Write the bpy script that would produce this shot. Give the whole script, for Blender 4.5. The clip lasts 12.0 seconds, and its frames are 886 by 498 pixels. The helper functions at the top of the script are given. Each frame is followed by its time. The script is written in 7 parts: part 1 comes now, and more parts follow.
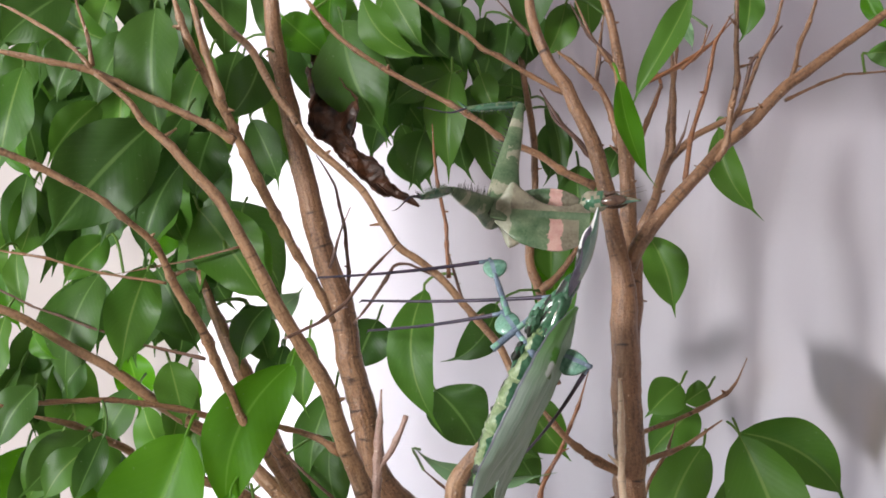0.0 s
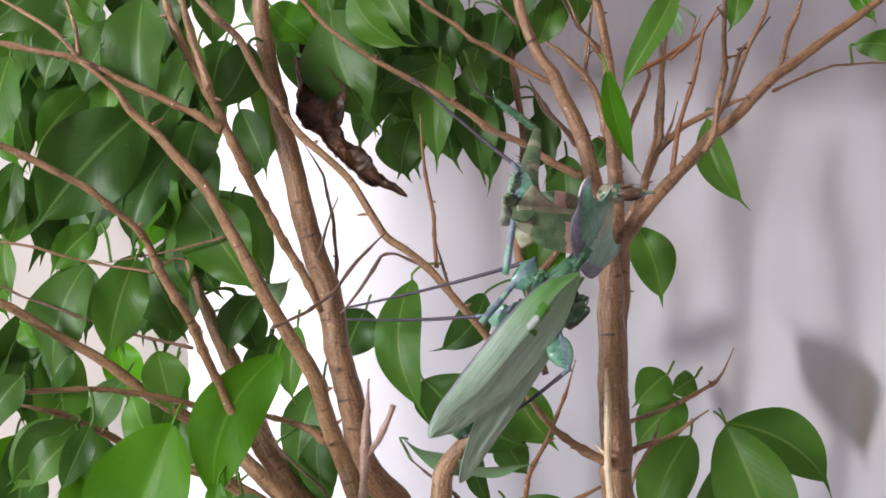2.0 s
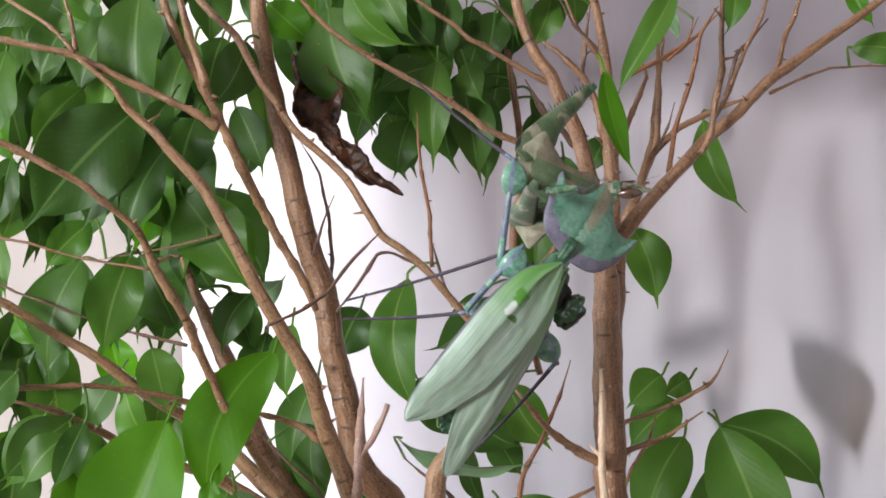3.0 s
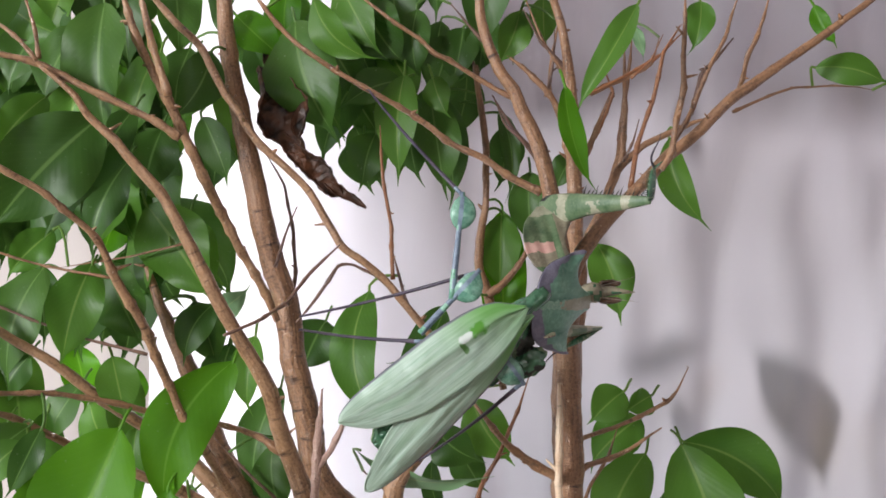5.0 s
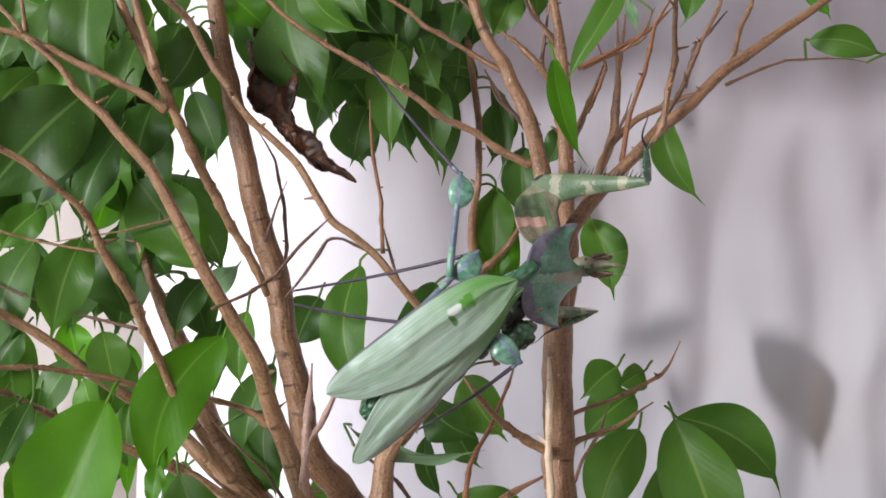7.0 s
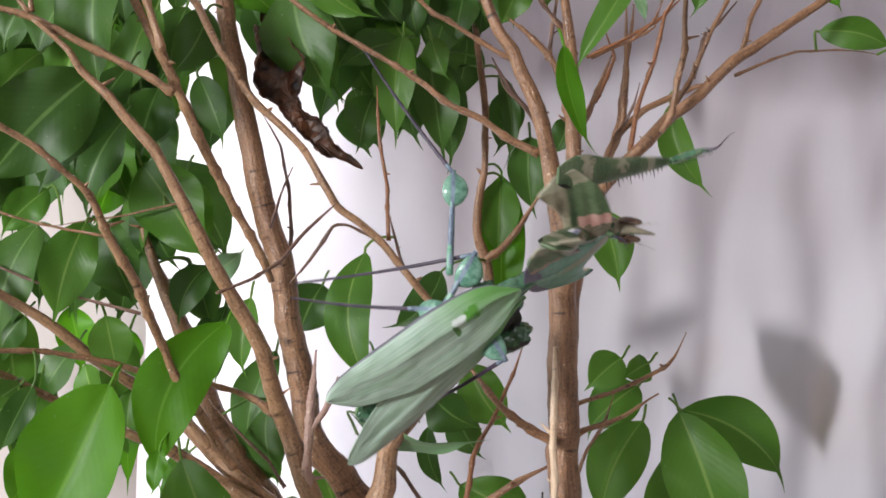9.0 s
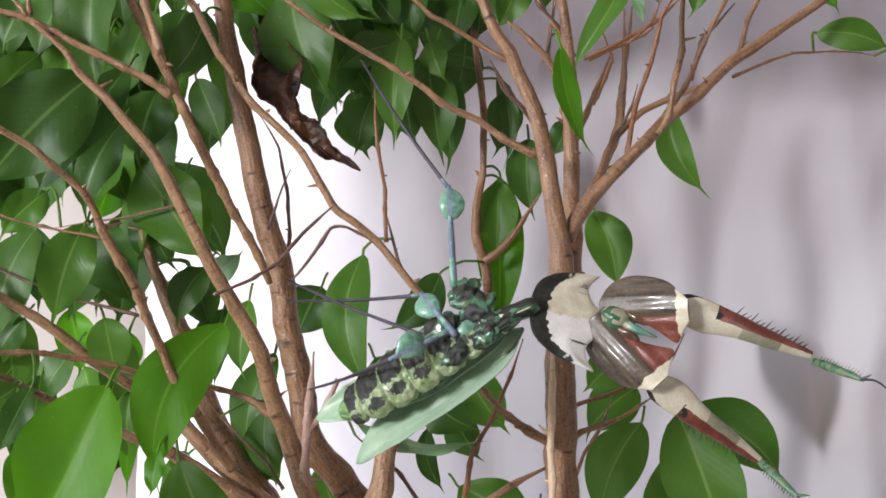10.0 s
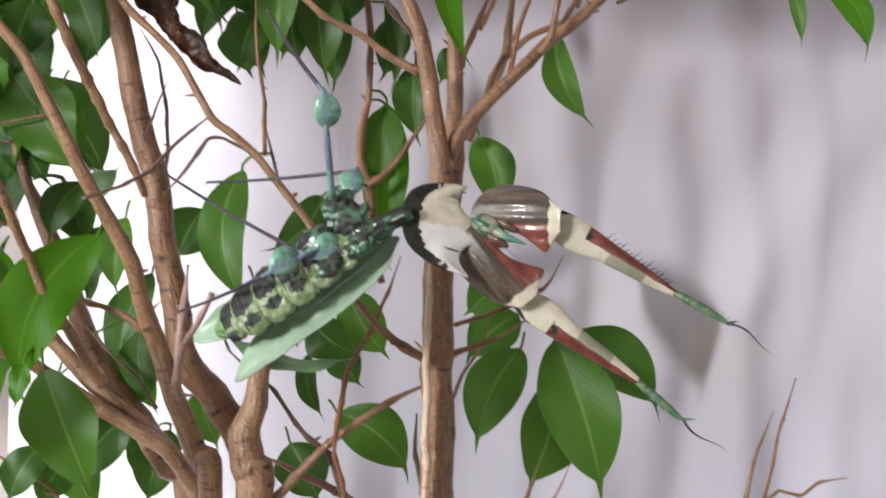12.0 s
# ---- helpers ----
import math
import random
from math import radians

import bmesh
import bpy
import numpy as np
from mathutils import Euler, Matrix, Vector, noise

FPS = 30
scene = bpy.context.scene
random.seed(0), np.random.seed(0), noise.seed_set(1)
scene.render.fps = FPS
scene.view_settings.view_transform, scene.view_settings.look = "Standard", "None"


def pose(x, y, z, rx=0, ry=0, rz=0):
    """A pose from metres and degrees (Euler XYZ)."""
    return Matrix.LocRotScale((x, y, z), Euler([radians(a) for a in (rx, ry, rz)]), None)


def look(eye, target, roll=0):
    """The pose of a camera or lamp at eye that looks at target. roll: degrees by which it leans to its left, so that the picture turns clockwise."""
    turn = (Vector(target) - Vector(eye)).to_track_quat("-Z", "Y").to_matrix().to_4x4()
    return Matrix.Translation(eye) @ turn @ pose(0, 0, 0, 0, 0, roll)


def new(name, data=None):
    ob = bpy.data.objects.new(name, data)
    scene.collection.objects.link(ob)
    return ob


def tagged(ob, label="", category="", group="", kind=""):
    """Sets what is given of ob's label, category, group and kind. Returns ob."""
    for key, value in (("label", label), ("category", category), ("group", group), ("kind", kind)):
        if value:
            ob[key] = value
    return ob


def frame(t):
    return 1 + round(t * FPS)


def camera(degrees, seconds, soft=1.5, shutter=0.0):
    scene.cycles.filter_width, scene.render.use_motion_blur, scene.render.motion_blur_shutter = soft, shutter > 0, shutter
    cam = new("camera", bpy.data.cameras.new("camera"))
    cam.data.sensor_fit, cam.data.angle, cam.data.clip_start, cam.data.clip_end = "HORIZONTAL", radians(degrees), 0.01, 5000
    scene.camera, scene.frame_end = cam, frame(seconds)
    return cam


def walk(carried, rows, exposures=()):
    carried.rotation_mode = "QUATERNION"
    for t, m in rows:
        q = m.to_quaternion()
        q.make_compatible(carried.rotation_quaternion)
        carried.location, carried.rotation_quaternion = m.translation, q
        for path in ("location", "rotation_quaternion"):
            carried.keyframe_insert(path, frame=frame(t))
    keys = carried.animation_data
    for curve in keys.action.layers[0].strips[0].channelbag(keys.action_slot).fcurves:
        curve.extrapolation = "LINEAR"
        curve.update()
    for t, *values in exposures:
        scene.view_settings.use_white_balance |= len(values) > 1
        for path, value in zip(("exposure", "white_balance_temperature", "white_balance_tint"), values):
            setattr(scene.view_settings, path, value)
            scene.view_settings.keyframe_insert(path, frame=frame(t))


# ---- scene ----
from mathutils import Quaternion

cam = camera(40.0, 12.0, 1.7, 0.4)
EYE = 1.3
# seconds, eye in metres from the first eye, yaw, pitch and roll in degrees
ROWS = [
    (0.0, 0.0000, 0.0000, 0.0000, 0.00, 0.00, 0.00),
    (0.5, -0.0004, 0.0013, -0.0022, -0.16, -0.25, 0.24),
    (1.0, -0.0011, 0.0006, -0.0005, -0.40, -0.56, 0.39),
    (1.5, 0.0018, -0.0009, 0.0004, -0.20, -0.57, 0.19),
    (2.0, 0.0023, -0.0006, 0.0003, -0.28, -0.51, 0.13),
    (2.5, 0.0031, -0.0006, -0.0007, -0.27, -0.41, 0.37),
    (3.0, 0.0017, -0.0002, 0.0005, -0.56, -0.57, 0.60),
    (5.0, 0.0144, -0.0015, -0.0019, -0.69, 0.39, 1.43),
    (5.5, 0.0145, 0.0000, -0.0051, -0.78, 0.18, 1.64),
    (6.0, 0.0160, 0.0003, -0.0051, -0.64, -0.15, 1.51),
    (6.5, 0.0169, 0.0007, -0.0058, -0.55, -0.25, 1.52),
    (7.0, 0.0222, 0.0001, -0.0065, -0.15, -0.21, 1.32),
    (9.0, 0.0194, 0.0027, -0.0102, -0.26, -0.30, 2.00),
    (9.5, 0.0204, 0.0026, -0.0129, -0.13, 0.00, 2.09),
    (10.0, 0.0220, 0.0022, -0.0115, -0.02, -0.05, 1.92),
    (10.5, 0.0245, 0.0012, -0.0115, -0.04, 0.23, 1.82),
    (11.0, 0.0269, 0.0000, -0.0140, -0.27, 0.48, 2.90),
    (11.5, 0.0321, 0.0026, -0.0260, -1.66, 0.49, 3.20),
    (12.0, 0.0352, 0.0046, -0.0345, -4.10, -0.62, 3.12),
]
walk(cam, [(t, pose(x, y, EYE + z) @ pose(0, 0, 0, 0, 0, yaw) @ pose(0, 0, 0, 90 + pitch) @ pose(0, 0, 0, 0, 0, roll)) for t, x, y, z, yaw, pitch, roll in ROWS])

# ---- light ----
world = bpy.data.worlds.new("world")
scene.world = world
world.use_nodes = True
nt = world.node_tree
sky = nt.nodes.new("ShaderNodeTexSky")
sky.sky_type, sky.sun_disc, sky.sun_elevation, sky.sun_rotation = "NISHITA", False, radians(35), radians(200)
nt.links.new(sky.outputs[0], nt.nodes["Background"].inputs[0])
nt.nodes["Background"].inputs[1].default_value = 0.1


def area_lamp(name, eye, target, sx, sy, power, colour, spread=180):
    data = bpy.data.lights.new(name, "AREA")
    data.shape, data.size, data.size_y, data.energy, data.color, data.spread = "RECTANGLE", sx, sy, power, colour, radians(spread)
    ob = new(name, data)
    ob.matrix_world = look(eye, target)
    return ob


area_lamp("back_window_light", (-0.082, 0.765, 1.25), (-0.082, 0, 1.25), 0.07, 1.1, 0.86, (1, 0.97, 0.99), 50)
area_lamp("outer_window_light", (0.72, 1.5, 0.87), (0.2, 0.55, 1.2), 0.16, 0.36, 8.9, (1, 0.94, 0.94))
area_lamp("key_light", (-0.9, -0.5, 1.56), (0.08, 0.48, 1.28), 0.26, 0.26, 18.0, (0.97, 0.97, 1))
# fill lamp added on the left; no window stands there
area_lamp("side_fill_light", (-1.4, 0.05, 1.42), (0, 0.45, 1.25), 0.6, 1.0, 10.5, (0.9, 0.96, 1))
# broad fill added in front to lift the darks, no real source
area_lamp("front_fill_light", (0.9, -2.3, 0.95), (0.2, 0.45, 1.2), 1.1, 1.3, 10.0, (0.95, 0.97, 0.97))


# ---- materials ----
def material(name):
    mat = bpy.data.materials.new(name)
    mat.use_nodes = True
    return mat, mat.node_tree, mat.node_tree.nodes["Principled BSDF"]


def mixed(nt, fac, a, b):
    node = nt.nodes.new("ShaderNodeMix")
    node.data_type = "RGBA"
    for sock, value in ((node.inputs[0], fac), (node.inputs[6], a), (node.inputs[7], b)):
        if isinstance(value, bpy.types.NodeSocket):
            nt.links.new(value, sock)
        else:
            sock.default_value = value if not isinstance(value, tuple) else (*value, 1)
    return node.outputs[2]


def noised(nt, scale, detail=4, low=0.35, high=0.65, stretch=(1, 1, 1), coords="Object"):
    tc, mp = nt.nodes.new("ShaderNodeTexCoord"), nt.nodes.new("ShaderNodeMapping")
    mp.inputs["Scale"].default_value = stretch
    tex, ramp = nt.nodes.new("ShaderNodeTexNoise"), nt.nodes.new("ShaderNodeMapRange")
    tex.inputs["Scale"].default_value, tex.inputs["Detail"].default_value = scale, detail
    ramp.inputs["From Min"].default_value, ramp.inputs["From Max"].default_value = low, high
    if coords == "grain":
        tc = nt.nodes.new("ShaderNodeAttribute")
        tc.attribute_name = "grain"
    nt.links.new(tc.outputs["Vector" if coords == "grain" else coords], mp.inputs[0])
    nt.links.new(mp.outputs[0], tex.inputs["Vector"])
    nt.links.new(tex.outputs["Fac"], ramp.inputs[0])
    return ramp.outputs[0]


def bumped(nt, bsdf, height, strength, distance):
    bump = nt.nodes.new("ShaderNodeBump")
    bump.inputs["Strength"].default_value, bump.inputs["Distance"].default_value = strength, distance
    nt.links.new(height, bump.inputs["Height"])
    nt.links.new(bump.outputs[0], bsdf.inputs["Normal"])


def bark_material(name, dark, light, spot):
    mat, nt, b = material(name)
    coarse, fine = noised(nt, 90, 5, 0.36, 0.64), noised(nt, 1000, 5, 0.36, 0.64)
    streak = noised(nt, 900, 5, 0.36, 0.64, (1, 1, 0.12), "grain")
    lent = noised(nt, 520, 2, 0.7, 0.76, (1, 1, 1.2), "grain")
    crack = noised(nt, 260, 4, 0.28, 0.4, (0.35, 0.35, 1.6), "grain")
    c = mixed(nt, coarse, dark, light)
    c = mixed(nt, streak, mixed(nt, 0.6, dark, c), mixed(nt, 0.8, c, light))
    c = mixed(nt, fine, mixed(nt, 0.2, c, dark), mixed(nt, 0.5, c, light))
    c = mixed(nt, lent, c, spot)
    nt.links.new(mixed(nt, crack, tuple(0.45 * v for v in dark), c), b.inputs["Base Color"])
    b.inputs["Roughness"].default_value = 0.3
    b.inputs["Specular IOR Level"].default_value = 0.65
    height = nt.nodes.new("ShaderNodeMath")
    height.operation = "ADD"
    nt.links.new(streak, height.inputs[0])
    nt.links.new(fine, height.inputs[1])
    bumped(nt, b, height.outputs[0], 0.6, 0.0003)
    return mat


def leaf_material(name, dark, light, rib, gloss, through_light):
    mat, nt, b = material(name)
    info = nt.nodes.new("ShaderNodeObjectInfo")
    uv = nt.nodes.new("ShaderNodeUVMap")
    sep = nt.nodes.new("ShaderNodeSeparateXYZ")
    nt.links.new(uv.outputs[0], sep.inputs[0])
    blot = noised(nt, 45, 3)
    c = mixed(nt, info.outputs["Random"], dark, light)
    c = mixed(nt, blot, c, mixed(nt, 0.5, dark, light))
    # midrib: u near 0.5
    off = nt.nodes.new("ShaderNodeMath")
    off.operation = "SUBTRACT"
    off.inputs[1].default_value = 0.5
    nt.links.new(sep.outputs[0], off.inputs[0])
    ab = nt.nodes.new("ShaderNodeMath")
    ab.operation = "ABSOLUTE"
    nt.links.new(off.outputs[0], ab.inputs[0])
    mr = nt.nodes.new("ShaderNodeMapRange")
    mr.inputs["From Min"].default_value, mr.inputs["From Max"].default_value = 0.012, 0.03
    mr.inputs["To Min"].default_value, mr.inputs["To Max"].default_value = 0.8, 0.0
    nt.links.new(ab.outputs[0], mr.inputs[0])
    # side veins, slanted
    along = nt.nodes.new("ShaderNodeMath")
    along.operation = "MULTIPLY_ADD"
    along.inputs[1].default_value = -0.55
    nt.links.new(ab.outputs[0], along.inputs[0])
    nt.links.new(sep.outputs[1], along.inputs[2])
    wave = nt.nodes.new("ShaderNodeMath")
    wave.operation = "MULTIPLY"
    wave.inputs[1].default_value = 110
    nt.links.new(along.outputs[0], wave.inputs[0])
    sine = nt.nodes.new("ShaderNodeMath")
    sine.operation = "SINE"
    nt.links.new(wave.outputs[0], sine.inputs[0])
    vr = nt.nodes.new("ShaderNodeMapRange")
    vr.inputs["From Min"].default_value, vr.inputs["From Max"].default_value = 0.75, 1.0
    vr.inputs["To Max"].default_value = 0.05
    nt.links.new(sine.outputs[0], vr.inputs[0])
    c = mixed(nt, vr.outputs[0], c, rib)
    c = mixed(nt, mr.outputs[0], c, rib)
    dust = noised(nt, 700, 2, 0.7, 0.8)
    dust_mix = nt.nodes.new("ShaderNodeMath")
    dust_mix.operation = "MULTIPLY"
    dust_mix.inputs[1].default_value = 0.35
    nt.links.new(dust, dust_mix.inputs[0])
    c = mixed(nt, dust_mix.outputs[0], c, (0.3, 0.38, 0.25))
    nt.links.new(c, b.inputs["Base Color"])
    b.inputs["Roughness"].default_value = gloss
    b.inputs["Specular IOR Level"].default_value = 0.4
    bumped(nt, b, sine.outputs[0], 0.06, 0.0002)
    tr, add = nt.nodes.new("ShaderNodeBsdfTranslucent"), nt.nodes.new("ShaderNodeMixShader")
    nt.links.new(c, tr.inputs[0])
    add.inputs[0].default_value = through_light
    nt.links.new(b.outputs[0], add.inputs[1])
    nt.links.new(tr.outputs[0], add.inputs[2])
    nt.links.new(add.outputs[0], nt.nodes["Material Output"].inputs[0])
    return mat


def plain(name, a, b_col, scale=30, rough=0.7, bump=0.0):
    mat, nt, b = material(name)
    n = noised(nt, scale)
    nt.links.new(mixed(nt, n, a, b_col), b.inputs["Base Color"])
    b.inputs["Roughness"].default_value = rough
    if bump:
        bumped(nt, b, n, 0.4, bump)
    return mat


bark = bark_material("bark", (0.075, 0.032, 0.015), (0.39, 0.21, 0.11), (0.62, 0.43, 0.28))
bark_pink = bark_material("bark_pink", (0.3, 0.17, 0.13), (0.5, 0.33, 0.27), (0.6, 0.45, 0.36))
bark_red = bark_material("bark_red", (0.13, 0.045, 0.018), (0.32, 0.13, 0.05), (0.4, 0.24, 0.15))
# bark with bright light painted into its colour
bark_lit = bark_material("bark_lit", (0.6, 0.4, 0.25), (0.82, 0.64, 0.46), (0.66, 0.5, 0.36))
bark_grey = bark_material("bark_grey", (0.085, 0.036, 0.016), (0.47, 0.275, 0.15), (0.66, 0.52, 0.42))
bark_twig = bark_material("bark_twig", (0.06, 0.03, 0.022), (0.2, 0.11, 0.075), (0.3, 0.2, 0.15))
bark_dark = bark_material("bark_dark", (0.04, 0.025, 0.02), (0.1, 0.06, 0.045), (0.2, 0.14, 0.1))
leaf_dark = leaf_material("leaf_dark", (0.032, 0.095, 0.014), (0.07, 0.165, 0.024), (0.15, 0.28, 0.07), 0.43, 0.36)
leaf_green = leaf_material("leaf_green", (0.06, 0.17, 0.018), (0.105, 0.24, 0.028), (0.2, 0.34, 0.07), 0.43, 0.42)
leaf_young = leaf_material("leaf_young", (0.055, 0.2, 0.004), (0.095, 0.28, 0.008), (0.15, 0.36, 0.03), 0.45, 0.45)
leaf_pale = leaf_material("leaf_pale", (0.14, 0.28, 0.13), (0.2, 0.34, 0.17), (0.3, 0.42, 0.2), 0.5, 0.3)
# colour chosen to tint the shadows these leaves cast through the curtain
leaf_shadow_caster = leaf_material("leaf_shadow_caster", (0.42, 0.36, 0.2), (0.5, 0.43, 0.25), (0.52, 0.45, 0.28), 0.6, 0.75)
leaf_dead = plain("leaf_dead", (0.012, 0.006, 0.004), (0.11, 0.042, 0.018), 160, 0.45, 0.0012)
plaster = plain("plaster", (0.62, 0.54, 0.52), (0.7, 0.62, 0.6), 8, 0.9)
floor_mat = plain("floor_wood", (0.2, 0.12, 0.07), (0.3, 0.19, 0.11), 6, 0.5)

cloth, nt, b = material("curtain_cloth")
weave = noised(nt, 900, 2)
nt.links.new(mixed(nt, noised(nt, 5), (0.58, 0.57, 0.61), (0.68, 0.67, 0.71)), b.inputs["Base Color"])
b.inputs["Roughness"].default_value = 0.9
bumped(nt, b, weave, 0.15, 0.0003)
tr, mx = nt.nodes.new("ShaderNodeBsdfTranslucent"), nt.nodes.new("ShaderNodeMixShader")
tr.inputs[0].default_value = (0.7, 0.69, 0.75, 1)
mx.inputs[0].default_value = 0.8
nt.links.new(b.outputs[0], mx.inputs[1])
nt.links.new(tr.outputs[0], mx.inputs[2])
nt.links.new(mx.outputs[0], nt.nodes["Material Output"].inputs[0])


# ---- mesh helpers ----
def mesh_object(name, verts, faces, mat, smooth=True, uvs=None):
    me = bpy.data.meshes.new(name)
    me.from_pydata([tuple(v) for v in verts], [], faces)
    if uvs is not None:
        layer = me.uv_layers.new(name="UVMap")
        for loop in me.loops:
            layer.data[loop.index].uv = uvs[loop.vertex_index]
    for p in me.polygons:
        p.use_smooth = smooth
    for m in mat if isinstance(mat, (list, tuple)) else [mat]:
        me.materials.append(m)
    me.update()
    return new(name, me)


def box(name, lo, hi, mat):
    (a, b, c), (d, e, f) = lo, hi
    v = [(a, b, c), (d, b, c), (d, e, c), (a, e, c), (a, b, f), (d, b, f), (d, e, f), (a, e, f)]
    q = [(3, 2, 1, 0), (4, 5, 6, 7), (0, 1, 5, 4), (1, 2, 6, 5), (2, 3, 7, 6), (3, 0, 4, 7)]
    return mesh_object(name, v, q, mat, False)


def spline(points, step):
    """Catmull-Rom through rows of numbers."""
    p = np.array(points, float)
    p = np.vstack([2 * p[0] - p[1], p, 2 * p[-1] - p[-2]])
    rows = []
    for k in range(1, len(p) - 2):
        n = max(2, int(np.linalg.norm(p[k + 1][:3] - p[k][:3]) / step))
        for s in np.arange(n) / n:
            a, b, c, d = p[k - 1], p[k], p[k + 1], p[k + 2]
            rows.append(0.5 * (2 * b + (c - a) * s + (2 * a - 5 * b + 4 * c - d) * s**2 + (3 * b - a - 3 * c + d) * s**3))
    rows.append(p[-2])
    return np.array(rows)


def tube(rows, sides, rough=0.0, seed=0.0, caps=True):
    """Vertices and faces of a round skin along rows of x, y, z, radius."""
    verts, faces = [], []
    up = Vector((0.3, 0.5, 0.81)).normalized()
    for i, row in enumerate(rows):
        here = Vector(row[:3])
        ahead = Vector(rows[min(i + 1, len(rows) - 1)][:3]) - Vector(rows[max(i - 1, 0)][:3])
        ahead.normalize()
        side = ahead.cross(up)
        if side.length < 1e-3:
            side = ahead.cross(Vector((1, 0, 0)))
        side.normalize()
        up = side.cross(ahead).normalized()
        for k in range(sides):
            a = 2 * math.pi * k / sides
            way = side * math.cos(a) + up * math.sin(a)
            r = row[3]
            if rough:
                r *= 1 + rough * noise.noise((here + way * row[3]) * 120 + Vector((seed, 0, 0))) + rough * 0.7 * noise.noise(here * 300 + way)
            verts.append(here + way * r)
    for i in range(len(rows) - 1):
        for k in range(sides):
            a, b = i * sides + k, i * sides + (k + 1) % sides
            faces.append((a, b, b + sides, a + sides))
    if caps:
        faces.append(tuple(range(sides - 1, -1, -1)))
        faces.append(tuple(range((len(rows) - 1) * sides, len(rows) * sides)))
    return verts, faces


# ---- the room ----
def setting(ob, label, category):
    return tagged(ob, label, category, kind="structure")


setting(box("floor", (-2.2, -2.6, -0.1), (2.2, 0.9, 0), floor_mat), "brown wooden floor of the room", "floor")
setting(box("ceiling", (-2.2, -2.6, 2.5), (2.2, 0.9, 2.6), plaster), "plain white plaster ceiling", "ceiling")
setting(box("wall_west", (-2.3, -2.6, 0), (-2.2, 0.9, 2.5), plaster), "pale pinkish plaster side wall", "wall")
setting(box("wall_east", (2.2, -2.6, 0), (2.3, 0.9, 2.5), plaster), "pale pinkish plaster side wall", "wall")
setting(box("wall_south", (-2.3, -2.7, 0), (2.3, -2.6, 2.5), plaster), "pale pinkish plaster wall", "wall")


def wall_with_window(x0, x1, x2, z0, z1, z2):
    """Back wall with a window opening through it, its head stepped down unseen on one side to dim the curtain's top."""
    bm = bmesh.new()
    for lo, hi in (((-2.2, 0.6, 0), (x0, 0.78, 2.5)), ((x2, 0.6, 0), (2.2, 0.78, 2.5)), ((x0, 0.6, 0), (x2, 0.78, z0)), ((x0, 0.6, z1), (x1, 0.78, 2.5)), ((x1, 0.6, z2), (x2, 0.78, 2.5))):
        m = Matrix.LocRotScale([(a + b) / 2 for a, b in zip(lo, hi)], None, [b - a for a, b in zip(lo, hi)])
        bmesh.ops.create_cube(bm, size=1, matrix=m)
    me = bpy.data.meshes.new("wall_north")
    bm.to_mesh(me)
    me.materials.append(plaster)
    return setting(new("wall_north", me), "pale pinkish plaster wall, its window opening with an unseen light-blocking step", "wall")


# the low head at 1.335 is added only to shade the upper curtain
wall_with_window(-0.12, -0.03, 0.7, 0.6, 1.9, 1.335)


def curtain():
    verts, faces, nx, nz = [], [], 520, 150
    for j in range(nz + 1):
        z = 0.02 + 2.3 * j / nz
        for i in range(nx + 1):
            x = -0.108 + 1.75 * i / nx
            lean = x - 0.16 * (1.3 - z) + 0.02 * noise.noise(Vector((x * 4, z * 4, 9)))
            deep = 1 - abs(math.sin(lean * 62 + 1.6 * math.sin(z * 7) + 1.5 * noise.noise(Vector((x * 9, z * 5, 1)))))
            y = 0.5375 + 0.005 * deep ** 1.3 * (0.6 + noise.noise(Vector((x * 11, z * 6, 7)))) + 0.003 * math.sin(lean * 170 + 2 * z + 3 * noise.noise(Vector((x * 12, z * 8, 5))))
            y += 0.012 * noise.noise(Vector((x * 12 - z * 3, z * 6, 2))) + 0.014 * noise.noise(Vector((x * 26 - z * 8, z * 15, 6))) + 0.0022 * noise.noise(Vector((x * 60 - z * 25, z * 30, 4)))
            verts.append((x, y, z))
    for j in range(nz):
        for i in range(nx):
            a = j * (nx + 1) + i
            faces.append((a, a + 1, a + nx + 2, a + nx + 1))
    ob = mesh_object("curtain", verts, faces, cloth)
    return tagged(ob, "pale lilac-white cloth curtain hanging in soft folds", "curtain")


curtain()

# ---- the fig tree ----
tree = tagged(new("fig_tree"), "bushy indoor weeping fig with several brown stems", "tree")
BASE = Vector((0.02, 0.46, 0))
tree.location = BASE
count = 0
SKIN = []


